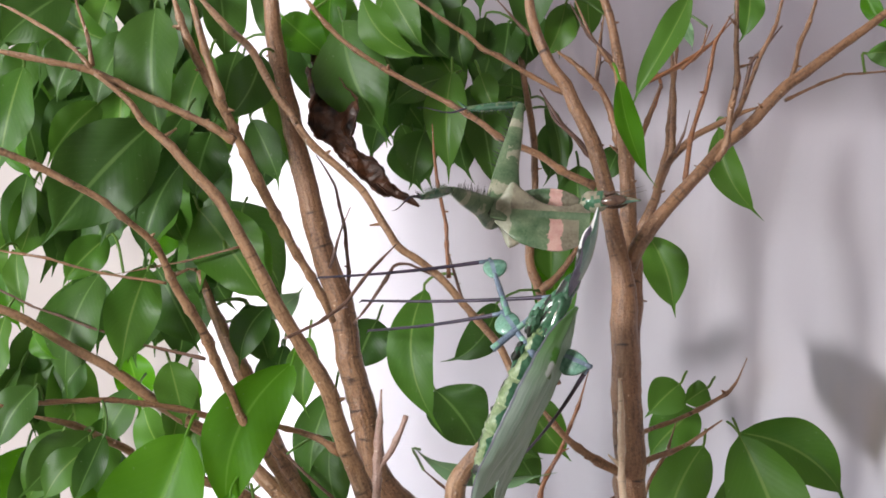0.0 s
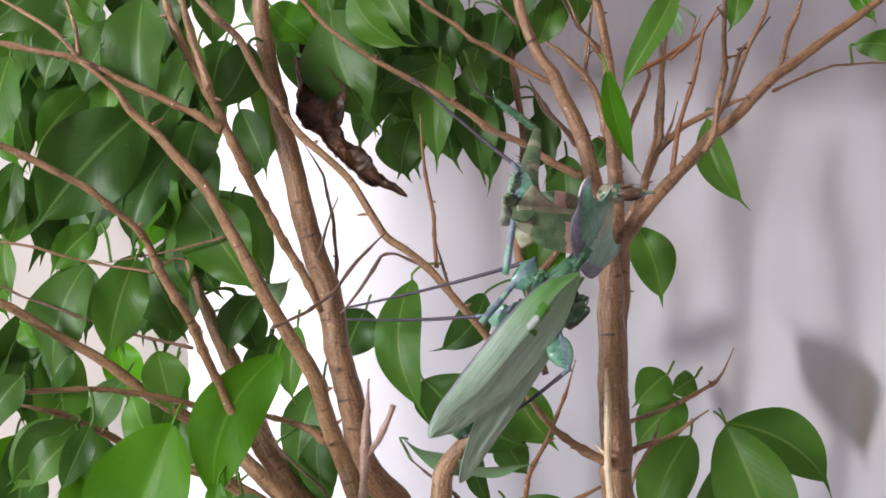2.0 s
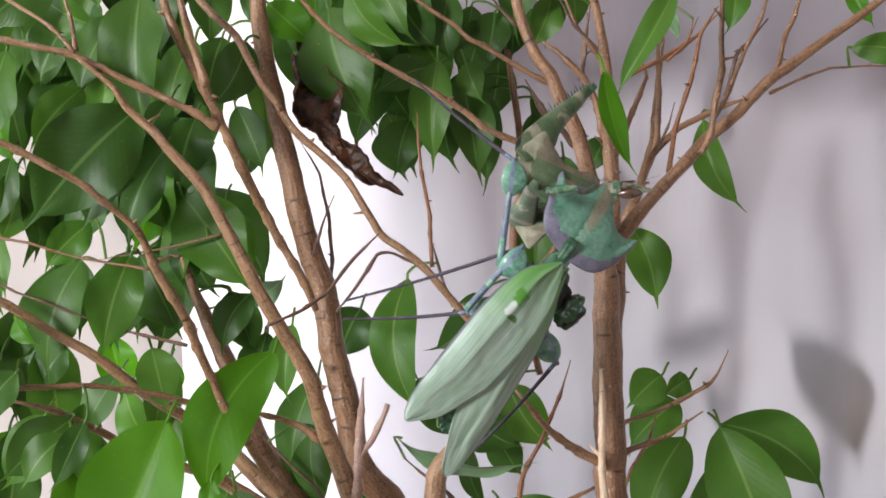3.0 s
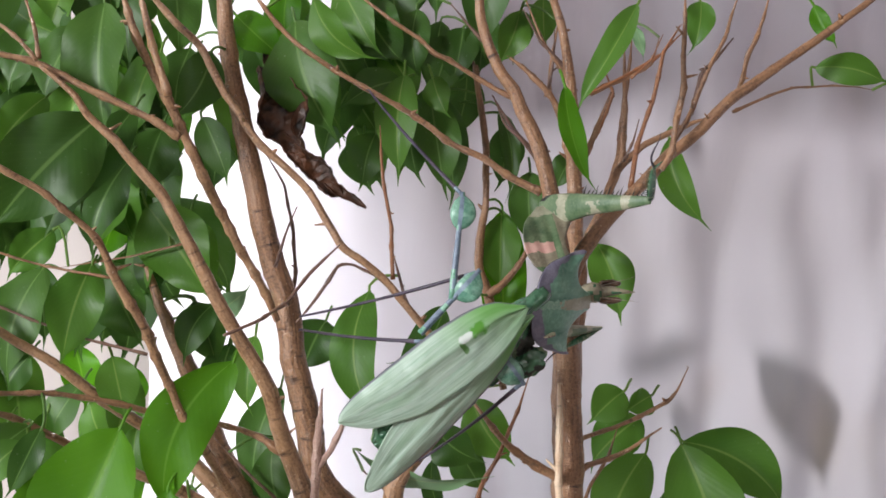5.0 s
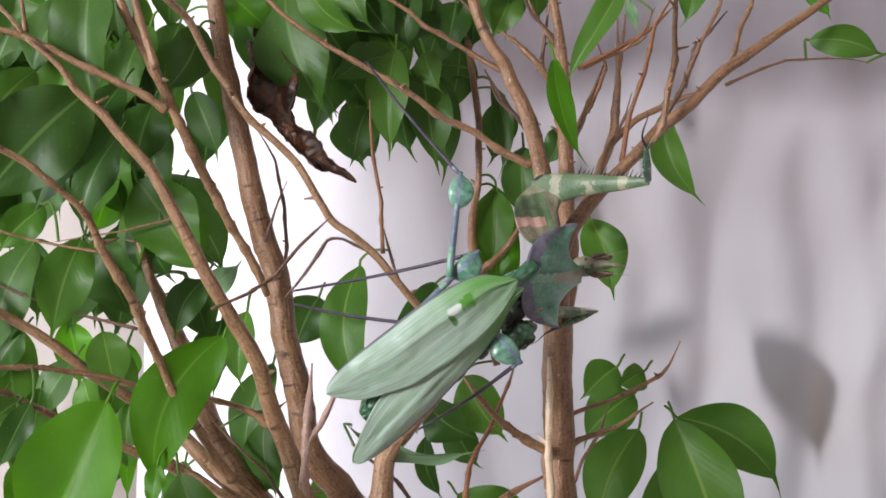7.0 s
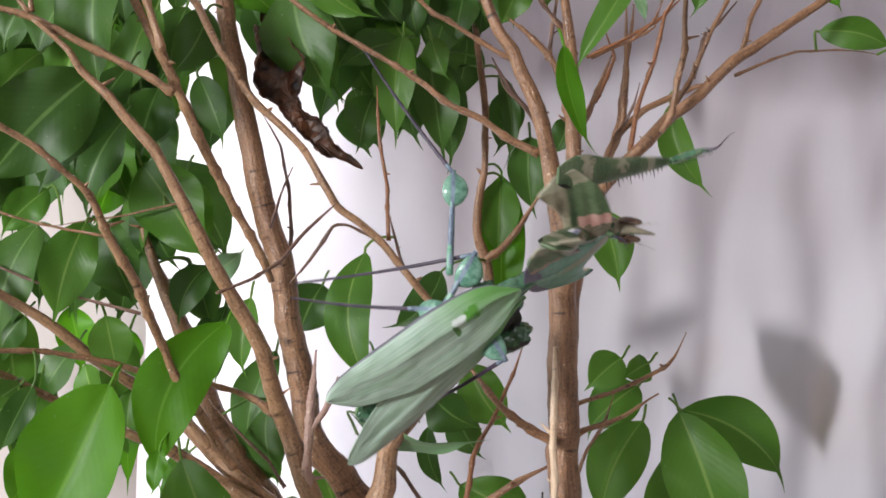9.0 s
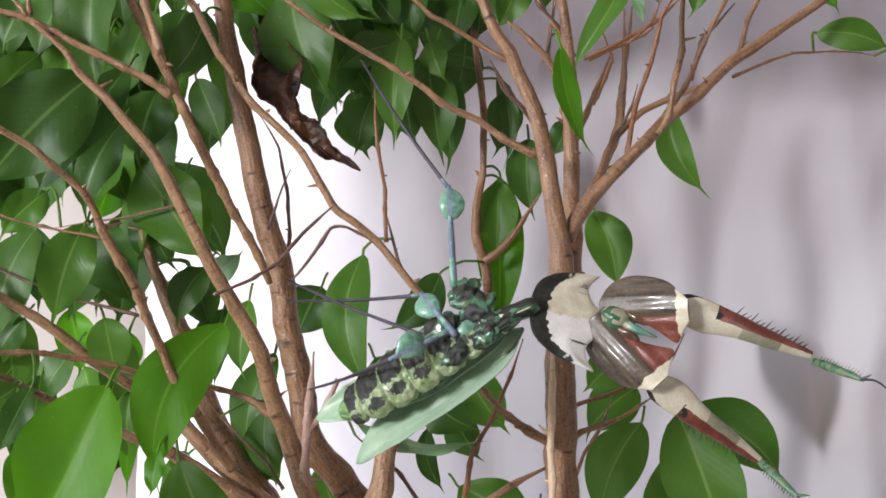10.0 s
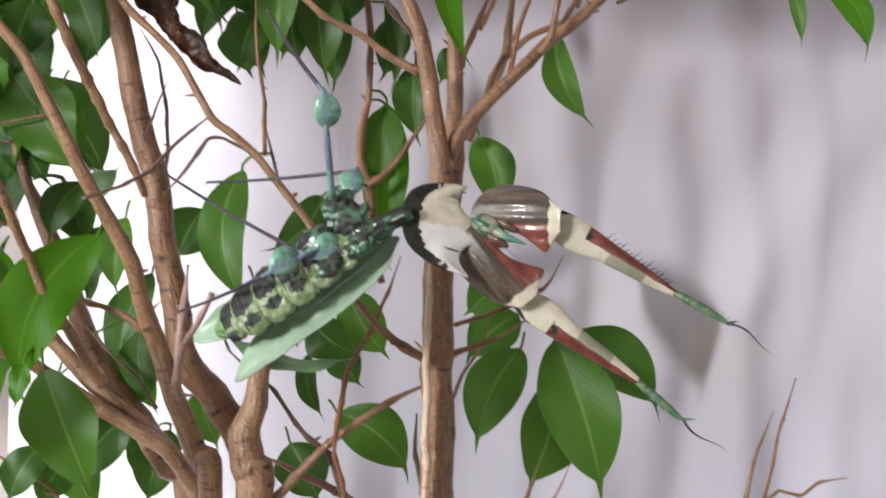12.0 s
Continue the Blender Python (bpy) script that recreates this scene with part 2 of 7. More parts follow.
def stem(name, mat, rows):
    """A trunk, branch or twig: a rough tapering skin with small bud scars."""
    global count
    count += 1
    path = spline(rows, 0.0018)
    if name == "twig":
        # twigs run straight from node to node
        knots = np.concatenate([[0], np.cumsum(np.linalg.norm(np.diff(np.array(rows)[:, :3], axis=0), axis=1))])
        steps = np.linspace(0, knots[-1], max(8, int(knots[-1] / 0.0018)))
        path = np.stack([np.interp(steps, knots, np.array(rows)[:, k]) for k in range(4)], axis=1)
    rmax = max(r[3] for r in rows)
    if name != "trunk":
        along = np.concatenate([[0], np.cumsum(np.linalg.norm(np.diff(path[:, :3], axis=0), axis=1))])
        path[:, 3] *= 0.9 * np.minimum(1, 0.35 + along / 0.022)
    # crooked growth: small bends and swellings at the leaf nodes
    kinks, swell = random.Random(count * 7 + 1), 0.35 if rmax < 0.0022 else 0.05
    run = np.concatenate([[0], np.cumsum(np.linalg.norm(np.diff(path[:, :3], axis=0), axis=1))])
    spots = [0.0]
    while spots[-1] < run[-1]:
        spots.append(spots[-1] + kinks.uniform(0.006, 0.015))
    bend = 0.0003 + 0.22 * min(rmax, 0.0018)
    for axis in (0, 2):
        path[:, axis] += np.interp(run, spots, [kinks.uniform(-bend, bend) for _ in spots])
    gap = np.abs(run[:, None] - np.array(spots)[None, :]).min(axis=1)
    path[:, 3] *= 1 + swell * np.exp(-(gap / 0.0011) ** 2)
    SKIN.extend(tuple(p) for p in path[::2])
    sides = 16 if rmax > 0.003 else 10 if rmax > 0.0012 else 7
    verts, faces = tube(path, sides, 0.16 if rmax < 0.0025 else 0.07, count * 3.7)
    rnd = random.Random(count)
    # scars and short stubs along the stem
    for row in path[::8]:
        if row[3] < 0.004 and rnd.random() < 0.5:
            a = rnd.uniform(0, 6.28)
            way = Vector((math.cos(a), math.sin(a) * 0.6, rnd.uniform(-0.2, 0.8))).normalized()
            here = Vector(row[:3])
            size = rnd.uniform(0.4, 0.9) * min(row[3], 0.0011)
            long = rnd.choice((1, 1.3, 2.4))
            v, f = tube([(*(here + way * row[3] * 0.8), size), (*(here + way * (row[3] + size)), size * 0.8), (*(here + way * (row[3] + size * 2.2 * long)), size * 0.3)], 5)
            faces += [tuple(k + len(verts) for k in q) for q in f]
            verts += v
    # the bark's grain runs round and along the stem
    turn = [2 * math.pi * k / sides for k in range(sides)]
    length = np.concatenate([[0], np.cumsum(np.linalg.norm(np.diff(path[:, :3], axis=0), axis=1))])
    grain = [(row[3] * math.cos(a), row[3] * math.sin(a), run_at + count) for row, run_at in zip(path, length) for a in turn]
    grain += [(v.x, v.y, v.z) for v in verts[len(grain):]]
    ob = mesh_object(name, [v - BASE for v in verts], faces, mat)
    ob.data.attributes.new("grain", "FLOAT_VECTOR", "POINT").data.foreach_set("vector", np.array(grain, np.float32).ravel())
    ob.parent = tree
    return ob


def leaf(mat, base, tip, width, twist=0.0, curl=0.12, bow=None, root=None):
    """A pointed oval leaf from base to tip: folded along its midrib, arched, with a wavy rim, a drip tip and a stalk."""
    global count
    count += 1
    rnd = random.Random(count)
    b, t = Vector(base), Vector(tip)
    ahead = (t - b)
    length = ahead.length
    ahead.normalize()
    face = Vector((0, -1, 0))
    side = ahead.cross(face).normalized()
    side = Matrix.Rotation(radians(twist), 3, ahead) @ side
    up = side.cross(ahead).normalized()
    rows, cols = 20, 8
    verts, faces, uvs = [], [], []
    fold, arch, phase = rnd.uniform(0.1, 0.45), curl * rnd.uniform(0.7, 1.3), rnd.uniform(0, 6)
    sway, wave = rnd.uniform(-0.07, 0.07), rnd.uniform(0.08, 0.26)
    sway = sway if bow is None else bow
    hook = rnd.uniform(-1.4, 1.4)
    for i in range(rows + 1):
        s = i / rows
        t01 = min(1, s / 0.86)
        body = math.sin(math.pi * t01**0.88) ** 0.72 if s < 0.86 else 0
        drip = 0.16 * (1 - s) / 0.24 if s > 0.76 else 0
        half = max(body, min(drip, 0.16), 0.012) * width / 2
        bend = 4 * s * (1 - s)
        mid = b + ahead * (s * length) + up * (arch * bend * length) + side * (sway * bend * length + hook * max(0, s - 0.76) ** 2 * length)
        for k in range(cols + 1):
            u = k / cols * 2 - 1
            lift = fold * abs(u) * half + wave * half * math.sin(11 * s + phase + 2.4 * u) * abs(u) ** 1.5
            verts.append(mid + side * (u * half) + up * lift)
            uvs.append((k / cols, s))
    for i in range(rows):
        for k in range(cols):
            a = i * (cols + 1) + k
            faces.append((a, a + 1, a + cols + 2, a + cols + 1))
    # stalk, from the nearest stem behind or above
    near = np.array(SKIN)
    off = near[:, :3] - np.array(base)
    reach = np.linalg.norm(off, axis=1) + 0.4 * np.maximum(0, -off[:, 2]) + 0.3 * np.maximum(0, off @ np.array(ahead))
    root = Vector(near[int(reach.argmin())][:3]) if root is None else Vector(root)
    if (root - b).length > 0.02:
        root = b - ahead * 0.005 + Vector((0, 0.004, 0.001))
    bow = b - ahead * 0.2 * (root - b).length
    stalk = [root, root.lerp(bow, 0.55) + Vector((0, 0, 0.08 * (root - b).length)), bow.lerp(b, 0.4), b + ahead * 0.002]
    v, f = tube([(*row[:3], 0.00055 - 0.0002 * q) for row, q in zip(spline(stalk, 0.003), np.linspace(0, 1, 99))], 5)
    faces += [tuple(k + len(verts) for k in q) for q in f]
    verts += v
    uvs += [(0.5, 0)] * len(v)
    ob = mesh_object("leaf", [p - BASE for p in verts], faces, mat, True, uvs)
    ob.parent = tree
    return ob


stem("trunk", bark, [(-0.0646, 0.4500, 1.4005, 0.0025), (-0.0614, 0.4500, 1.3712, 0.0033), (-0.0558, 0.4500, 1.3462, 0.0037), (-0.0499, 0.4500, 1.3190, 0.0042), (-0.0437, 0.4500, 1.2981, 0.0044), (-0.0368, 0.4500, 1.2751, 0.0046), (-0.0338, 0.4500, 1.2555, 0.0048), (-0.0305, 0.4500, 1.2434, 0.0050), (-0.0279, 0.4500, 1.2312, 0.0050), (-0.0254, 0.4500, 1.2191, 0.0050), (-0.0203, 0.4500, 1.2101, 0.0052), (-0.0139, 0.4500, 1.2032, 0.0054), (-0.0067, 0.4500, 1.1948, 0.0058), (-0.0018, 0.4500, 1.1862, 0.0060)])
stem("trunk", bark_grey, [(-0.1121, 0.3920, 1.3570, 0.0008), (-0.1042, 0.3944, 1.3496, 0.0010), (-0.0947, 0.3969, 1.3389, 0.0014), (-0.0823, 0.3993, 1.3261, 0.0017), (-0.0716, 0.4018, 1.3132, 0.0019), (-0.0661, 0.4042, 1.3021, 0.0021), (-0.0580, 0.4081, 1.2850, 0.0023), (-0.0487, 0.4128, 1.2686, 0.0025), (-0.0408, 0.4171, 1.2537, 0.0028), (-0.0371, 0.4214, 1.2423, 0.0030), (-0.0341, 0.4257, 1.2322, 0.0032), (-0.0306, 0.4300, 1.2208, 0.0034), (-0.0259, 0.4300, 1.2089, 0.0036), (-0.0207, 0.4300, 1.1973, 0.0038), (-0.0158, 0.4300, 1.1850, 0.0040), (-0.0101, 0.4300, 1.1726, 0.0042), (-0.0112, 0.4488, 1.0669, 0.0046), (-0.0038, 0.4544, 0.8530, 0.0056), (0.0090, 0.4600, -0.0163, 0.0069)])
stem("trunk", bark, [(-0.0953, 0.4750, 1.2914, 0.0010), (-0.0917, 0.4750, 1.2826, 0.0018), (-0.0858, 0.4750, 1.2671, 0.0028), (-0.0781, 0.4750, 1.2519, 0.0036), (-0.0710, 0.4750, 1.2366, 0.0039), (-0.0639, 0.4750, 1.2202, 0.0041), (-0.0546, 0.4750, 1.2040, 0.0044), (-0.0436, 0.4750, 1.1887, 0.0048), (-0.0324, 0.4750, 1.1730, 0.0052), (-0.0231, 0.4750, 1.1581, 0.0056), (-0.0273, 0.4750, 1.0488, 0.0063), (-0.0132, 0.4750, 0.8283, 0.0074), (0.0062, 0.4750, -0.0592, 0.0091)])
stem("branch", bark_grey, [(-0.0899, 0.4000, 1.3875, 0.0013), (-0.0844, 0.4050, 1.3679, 0.0016), (-0.0746, 0.4100, 1.3487, 0.0018), (-0.0682, 0.4150, 1.3345, 0.0018), (-0.0628, 0.4200, 1.3216, 0.0020), (-0.0596, 0.4250, 1.3136, 0.0020), (-0.0527, 0.4300, 1.3002, 0.0018), (-0.0448, 0.4350, 1.2861, 0.0017), (-0.0396, 0.4400, 1.2736, 0.0014)])
stem("branch", bark_grey, [(-0.0863, 0.4050, 1.3886, 0.0011), (-0.0793, 0.4050, 1.3679, 0.0014), (-0.0737, 0.4050, 1.3494, 0.0016)])
stem("branch", bark_grey, [(-0.1509, 0.3850, 1.3642, 0.0009), (-0.1413, 0.3883, 1.3627, 0.0011), (-0.1244, 0.3917, 1.3598, 0.0011), (-0.1135, 0.3950, 1.3576, 0.0014), (-0.0988, 0.3983, 1.3510, 0.0014), (-0.0847, 0.4017, 1.3446, 0.0014), (-0.0688, 0.4050, 1.3355, 0.0016)])
stem("branch", bark_grey, [(-0.1474, 0.3900, 1.3798, 0.0005), (-0.1374, 0.3900, 1.3762, 0.0006), (-0.1220, 0.3900, 1.3675, 0.0007), (-0.1124, 0.3900, 1.3578, 0.0008)])
stem("branch", bark, [(-0.1218, 0.4000, 1.3856, 0.0006), (-0.1177, 0.4000, 1.3717, 0.0007), (-0.1153, 0.4000, 1.3600, 0.0008)])
stem("branch", bark_grey, [(-0.1450, 0.3700, 1.3328, 0.0010), (-0.1367, 0.3756, 1.3302, 0.0012), (-0.1246, 0.3811, 1.3255, 0.0012), (-0.1102, 0.3867, 1.3172, 0.0012), (-0.1005, 0.3922, 1.3089, 0.0012), (-0.0936, 0.3978, 1.3011, 0.0014), (-0.0884, 0.4033, 1.2880, 0.0016), (-0.0830, 0.4089, 1.2765, 0.0018), (-0.0793, 0.4144, 1.2656, 0.0018), (-0.0753, 0.4200, 1.2544, 0.0018), (-0.0690, 0.4250, 1.2390, 0.0019), (-0.0600, 0.4330, 1.2220, 0.0020), (-0.0510, 0.4420, 1.2060, 0.0021)])
stem("branch", bark_grey, [(-0.1606, 0.4100, 1.2840, 0.0016), (-0.1510, 0.4150, 1.2800, 0.0016), (-0.1412, 0.4200, 1.2735, 0.0018), (-0.1290, 0.4250, 1.2653, 0.0018), (-0.1166, 0.4300, 1.2579, 0.0020), (-0.1057, 0.4363, 1.2473, 0.0022), (-0.0965, 0.4425, 1.2393, 0.0024), (-0.0862, 0.4487, 1.2315, 0.0026), (-0.0759, 0.4550, 1.2236, 0.0030), (-0.0669, 0.4550, 1.2145, 0.0032), (-0.0567, 0.4550, 1.2043, 0.0033), (-0.0441, 0.4550, 1.1945, 0.0034), (-0.0309, 0.4550, 1.1839, 0.0035), (-0.0210, 0.4550, 1.1710, 0.0036), (-0.0147, 0.4550, 1.1567, 0.0038)])
stem("branch", bark_grey, [(-0.1421, 0.4200, 1.2421, 0.0013), (-0.1292, 0.4256, 1.2376, 0.0015), (-0.1169, 0.4311, 1.2306, 0.0015), (-0.1052, 0.4353, 1.2241, 0.0017), (-0.0868, 0.4395, 1.2168, 0.0020), (-0.0770, 0.4438, 1.2128, 0.0024), (-0.0689, 0.4480, 1.2070, 0.0028), (-0.0587, 0.4480, 1.2010, 0.0030), (-0.0484, 0.4480, 1.1948, 0.0031), (-0.0381, 0.4480, 1.1885, 0.0032), (-0.0268, 0.4480, 1.1812, 0.0034), (-0.0180, 0.4480, 1.1705, 0.0036), (-0.0117, 0.4480, 1.1544, 0.0038)])
stem("branch", bark, [(-0.1567, 0.4000, 1.2478, 0.0008), (-0.1447, 0.4080, 1.2475, 0.0008), (-0.1321, 0.4160, 1.2473, 0.0010), (-0.1150, 0.4240, 1.2472, 0.0010), (-0.0971, 0.4320, 1.2440, 0.0012), (-0.0825, 0.4400, 1.2385, 0.0014)])
stem("twig", bark_twig, [(-0.1645, 0.4300, 1.2902, 0.0005), (-0.1445, 0.4300, 1.2792, 0.0005), (-0.1266, 0.4300, 1.2733, 0.0005), (-0.1066, 0.4300, 1.2663, 0.0005), (-0.0842, 0.4300, 1.2609, 0.0007)])
stem("twig", bark, [(-0.1645, 0.4300, 1.3012, 0.0005), (-0.1385, 0.4300, 1.2962, 0.0005), (-0.1206, 0.4300, 1.2912, 0.0005), (-0.0976, 0.4300, 1.2878, 0.0006)])
stem("twig", bark, [(-0.1193, 0.4400, 1.2904, 0.0003), (-0.1070, 0.4400, 1.2931, 0.0004), (-0.0927, 0.4400, 1.2957, 0.0004), (-0.0733, 0.4400, 1.3006, 0.0005)])
stem("branch", bark_grey, [(-0.0885, 0.4200, 1.3909, 0.0013), (-0.0750, 0.4205, 1.3773, 0.0015), (-0.0653, 0.4209, 1.3682, 0.0015), (-0.0556, 0.4214, 1.3511, 0.0015), (-0.0478, 0.4218, 1.3390, 0.0015), (-0.0361, 0.4223, 1.3276, 0.0015), (-0.0283, 0.4227, 1.3194, 0.0015), (-0.0200, 0.4232, 1.3081, 0.0015), (-0.0146, 0.4236, 1.3006, 0.0015), (-0.0047, 0.4241, 1.2931, 0.0015), (0.0032, 0.4245, 1.2860, 0.0015), (0.0122, 0.4250, 1.2755, 0.0015), (0.0205, 0.4255, 1.2646, 0.0015), (0.0258, 0.4261, 1.2508, 0.0017), (0.0229, 0.4267, 1.2403, 0.0022), (0.0157, 0.4274, 1.2318, 0.0029), (0.0098, 0.4280, 1.2248, 0.0034), (0.0056, 0.4280, 1.2178, 0.0039), (0.0040, 0.4280, 1.2099, 0.0042), (0.0027, 0.4280, 1.2020, 0.0048), (0.0010, 0.4280, 1.1935, 0.0060), (0.0024, 0.4280, 1.1824, 0.0068), (0.0048, 0.4280, 1.1697, 0.0072), (-0.0028, 0.4291, 1.0691, 0.0063), (0.0012, 0.4295, 0.8695, 0.0074), (0.0100, 0.4300, 0.0696, 0.0091)])
stem("branch", bark, [(-0.0527, 0.4300, 1.3930, 0.0010), (-0.0367, 0.4300, 1.3751, 0.0010), (-0.0208, 0.4300, 1.3641, 0.0010), (-0.0028, 0.4300, 1.3537, 0.0010), (0.0132, 0.4300, 1.3451, 0.0012), (0.0216, 0.4300, 1.3391, 0.0012), (0.0331, 0.4300, 1.3337, 0.0013), (0.0451, 0.4300, 1.3262, 0.0015), (0.0535, 0.4300, 1.3218, 0.0017)])
stem("branch", bark, [(-0.0144, 0.4500, 1.3953, 0.0009), (0.0033, 0.4500, 1.3823, 0.0009), (0.0201, 0.4500, 1.3708, 0.0010), (0.0347, 0.4500, 1.3625, 0.0010), (0.0458, 0.4500, 1.3570, 0.0012)])
stem("branch", bark, [(0.0298, 0.4900, 1.3912, 0.0013), (0.0328, 0.4900, 1.3662, 0.0015), (0.0366, 0.4900, 1.3412, 0.0015), (0.0369, 0.4900, 1.3230, 0.0015), (0.0346, 0.4900, 1.3025, 0.0019), (0.0359, 0.4900, 1.2911, 0.0021), (0.0389, 0.4900, 1.2820, 0.0023), (0.0412, 0.4900, 1.2638, 0.0019), (0.0457, 0.4900, 1.2456, 0.0015)])
stem("branch", bark, [(0.0594, 0.4850, 1.3104, 0.0011), (0.0531, 0.4850, 1.2991, 0.0013), (0.0453, 0.4850, 1.2890, 0.0015), (0.0385, 0.4850, 1.2833, 0.0017)])
stem("twig", bark_red, [(-0.0042, 0.4300, 1.3437, 0.0005), (-0.0018, 0.4300, 1.3242, 0.0007), (0.0012, 0.4300, 1.3082, 0.0008), (0.0024, 0.4300, 1.2902, 0.0008)])
stem("twig", bark_twig, [(0.0002, 0.4350, 1.3026, 0.0005), (0.0032, 0.4350, 1.2931, 0.0006), (0.0069, 0.4350, 1.2820, 0.0007), (0.0099, 0.4350, 1.2760, 0.0008)])
stem("twig", bark_twig, [(-0.0478, 0.4600, 1.3354, 0.0005), (-0.0404, 0.4600, 1.3237, 0.0006), (-0.0367, 0.4600, 1.3066, 0.0008), (-0.0359, 0.4600, 1.2895, 0.0008), (-0.0367, 0.4600, 1.2778, 0.0009)])
stem("twig", bark_twig, [(-0.0164, 0.4200, 1.3018, 0.0007), (-0.0248, 0.4138, 1.2925, 0.0007), (-0.0325, 0.4075, 1.2822, 0.0007), (-0.0408, 0.4012, 1.2760, 0.0007), (-0.0512, 0.3950, 1.2712, 0.0005)])
stem("twig", bark_twig, [(-0.0314, 0.4250, 1.2736, 0.0007), (-0.0245, 0.4250, 1.2828, 0.0007), (-0.0185, 0.4250, 1.2919, 0.0008), (-0.0166, 0.4250, 1.2943, 0.0006), (-0.0122, 0.4250, 1.2947, 0.0005), (-0.0037, 0.4250, 1.2907, 0.0005), (0.0012, 0.4250, 1.2864, 0.0005)])
stem("twig", bark_twig, [(-0.0333, 0.4400, 1.3155, 0.0005), (-0.0376, 0.4400, 1.3043, 0.0006), (-0.0411, 0.4400, 1.2931, 0.0007)])
stem("twig", bark_pink, [(-0.0245, 0.4290, 1.2030, 0.0016), (-0.0238, 0.4250, 1.2114, 0.0014), (-0.0229, 0.4250, 1.2232, 0.0012), (-0.0185, 0.4250, 1.2292, 0.0012), (-0.0154, 0.4250, 1.2361, 0.0012), (-0.0134, 0.4250, 1.2420, 0.0010)])
stem("twig", bark_pink, [(-0.0221, 0.4250, 1.2509, 0.0008), (-0.0229, 0.4250, 1.2371, 0.0015), (-0.0235, 0.4250, 1.2232, 0.0017), (-0.0229, 0.4250, 1.2124, 0.0015), (-0.0222, 0.4290, 1.2010, 0.0018)])
stem("twig", bark, [(-0.0723, 0.4400, 1.2379, 0.0010), (-0.0621, 0.4400, 1.2359, 0.0010), (-0.0519, 0.4400, 1.2336, 0.0012), (-0.0421, 0.4400, 1.2297, 0.0014), (-0.0366, 0.4400, 1.2263, 0.0015)])
stem("twig", bark_twig, [(-0.0649, 0.4600, 1.2276, 0.0005), (-0.0542, 0.4600, 1.2169, 0.0006), (-0.0414, 0.4600, 1.2052, 0.0007), (-0.0350, 0.4600, 1.1956, 0.0007)])
stem("trunk", bark, [(0.0301, 0.4300, 1.3940, 0.0016), (0.0321, 0.4297, 1.3790, 0.0018), (0.0381, 0.4294, 1.3656, 0.0020), (0.0450, 0.4291, 1.3540, 0.0024), (0.0510, 0.4288, 1.3410, 0.0027), (0.0549, 0.4284, 1.3280, 0.0029), (0.0584, 0.4281, 1.3141, 0.0031), (0.0616, 0.4278, 1.3002, 0.0033), (0.0634, 0.4275, 1.2843, 0.0042), (0.0641, 0.4275, 1.2685, 0.0050), (0.0648, 0.4275, 1.2487, 0.0053), (0.0652, 0.4275, 1.2289, 0.0055), (0.0659, 0.4270, 1.2131, 0.0055), (0.0674, 0.4259, 1.1895, 0.0058), (0.0674, 0.4256, 1.0907, 0.0064), (0.0432, 0.4253, 0.8934, 0.0076), (0.0239, 0.4250, 0.0839, 0.0093)])
stem("trunk", bark, [(0.0577, 0.4500, 1.3984, 0.0015), (0.0629, 0.4500, 1.3796, 0.0017), (0.0660, 0.4500, 1.3587, 0.0023), (0.0675, 0.4500, 1.3399, 0.0027), (0.0681, 0.4500, 1.3232, 0.0029), (0.0687, 0.4500, 1.3086, 0.0031), (0.0690, 0.4420, 1.2919, 0.0034), (0.0675, 0.4350, 1.2751, 0.0034), (0.0668, 0.4320, 1.2542, 0.0034), (0.0668, 0.4320, 1.2292, 0.0034), (0.0668, 0.4320, 1.2083, 0.0034), (0.0672, 0.4320, 1.1832, 0.0037), (0.0712, 0.4500, 1.0788, 0.0040), (0.0458, 0.4500, 0.8699, 0.0047), (0.0253, 0.4500, 0.0123, 0.0058)])
stem("branch", bark, [(0.1994, 0.4400, 1.4166, 0.0010), (0.1826, 0.4391, 1.4031, 0.0012), (0.1660, 0.4382, 1.3897, 0.0014), (0.1535, 0.4373, 1.3804, 0.0017), (0.1390, 0.4364, 1.3701, 0.0019), (0.1245, 0.4355, 1.3592, 0.0022), (0.1142, 0.4345, 1.3502, 0.0022), (0.1019, 0.4336, 1.3380, 0.0024), (0.0916, 0.4327, 1.3273, 0.0025), (0.0794, 0.4318, 1.3142, 0.0027), (0.0702, 0.4309, 1.3032, 0.0032), (0.0661, 0.4300, 1.2922, 0.0030)])
stem("branch", bark, [(0.1235, 0.4700, 1.3548, 0.0011), (0.1148, 0.4700, 1.3515, 0.0013), (0.1017, 0.4700, 1.3456, 0.0015), (0.0908, 0.4700, 1.3377, 0.0016), (0.0842, 0.4700, 1.3264, 0.0016), (0.0788, 0.4700, 1.3122, 0.0022), (0.0751, 0.4700, 1.3024, 0.0024)])
stem("branch", bark, [(0.0900, 0.4800, 1.3845, 0.0009), (0.0905, 0.4800, 1.3648, 0.0011), (0.0909, 0.4800, 1.3470, 0.0013), (0.0887, 0.4800, 1.3336, 0.0013), (0.0838, 0.4800, 1.3203, 0.0013)])
stem("twig", bark_red, [(0.1026, 0.4350, 1.3840, 0.0007), (0.0977, 0.4350, 1.3739, 0.0008), (0.0941, 0.4350, 1.3567, 0.0009), (0.0885, 0.4350, 1.3406, 0.0010), (0.0870, 0.4350, 1.3234, 0.0010)])
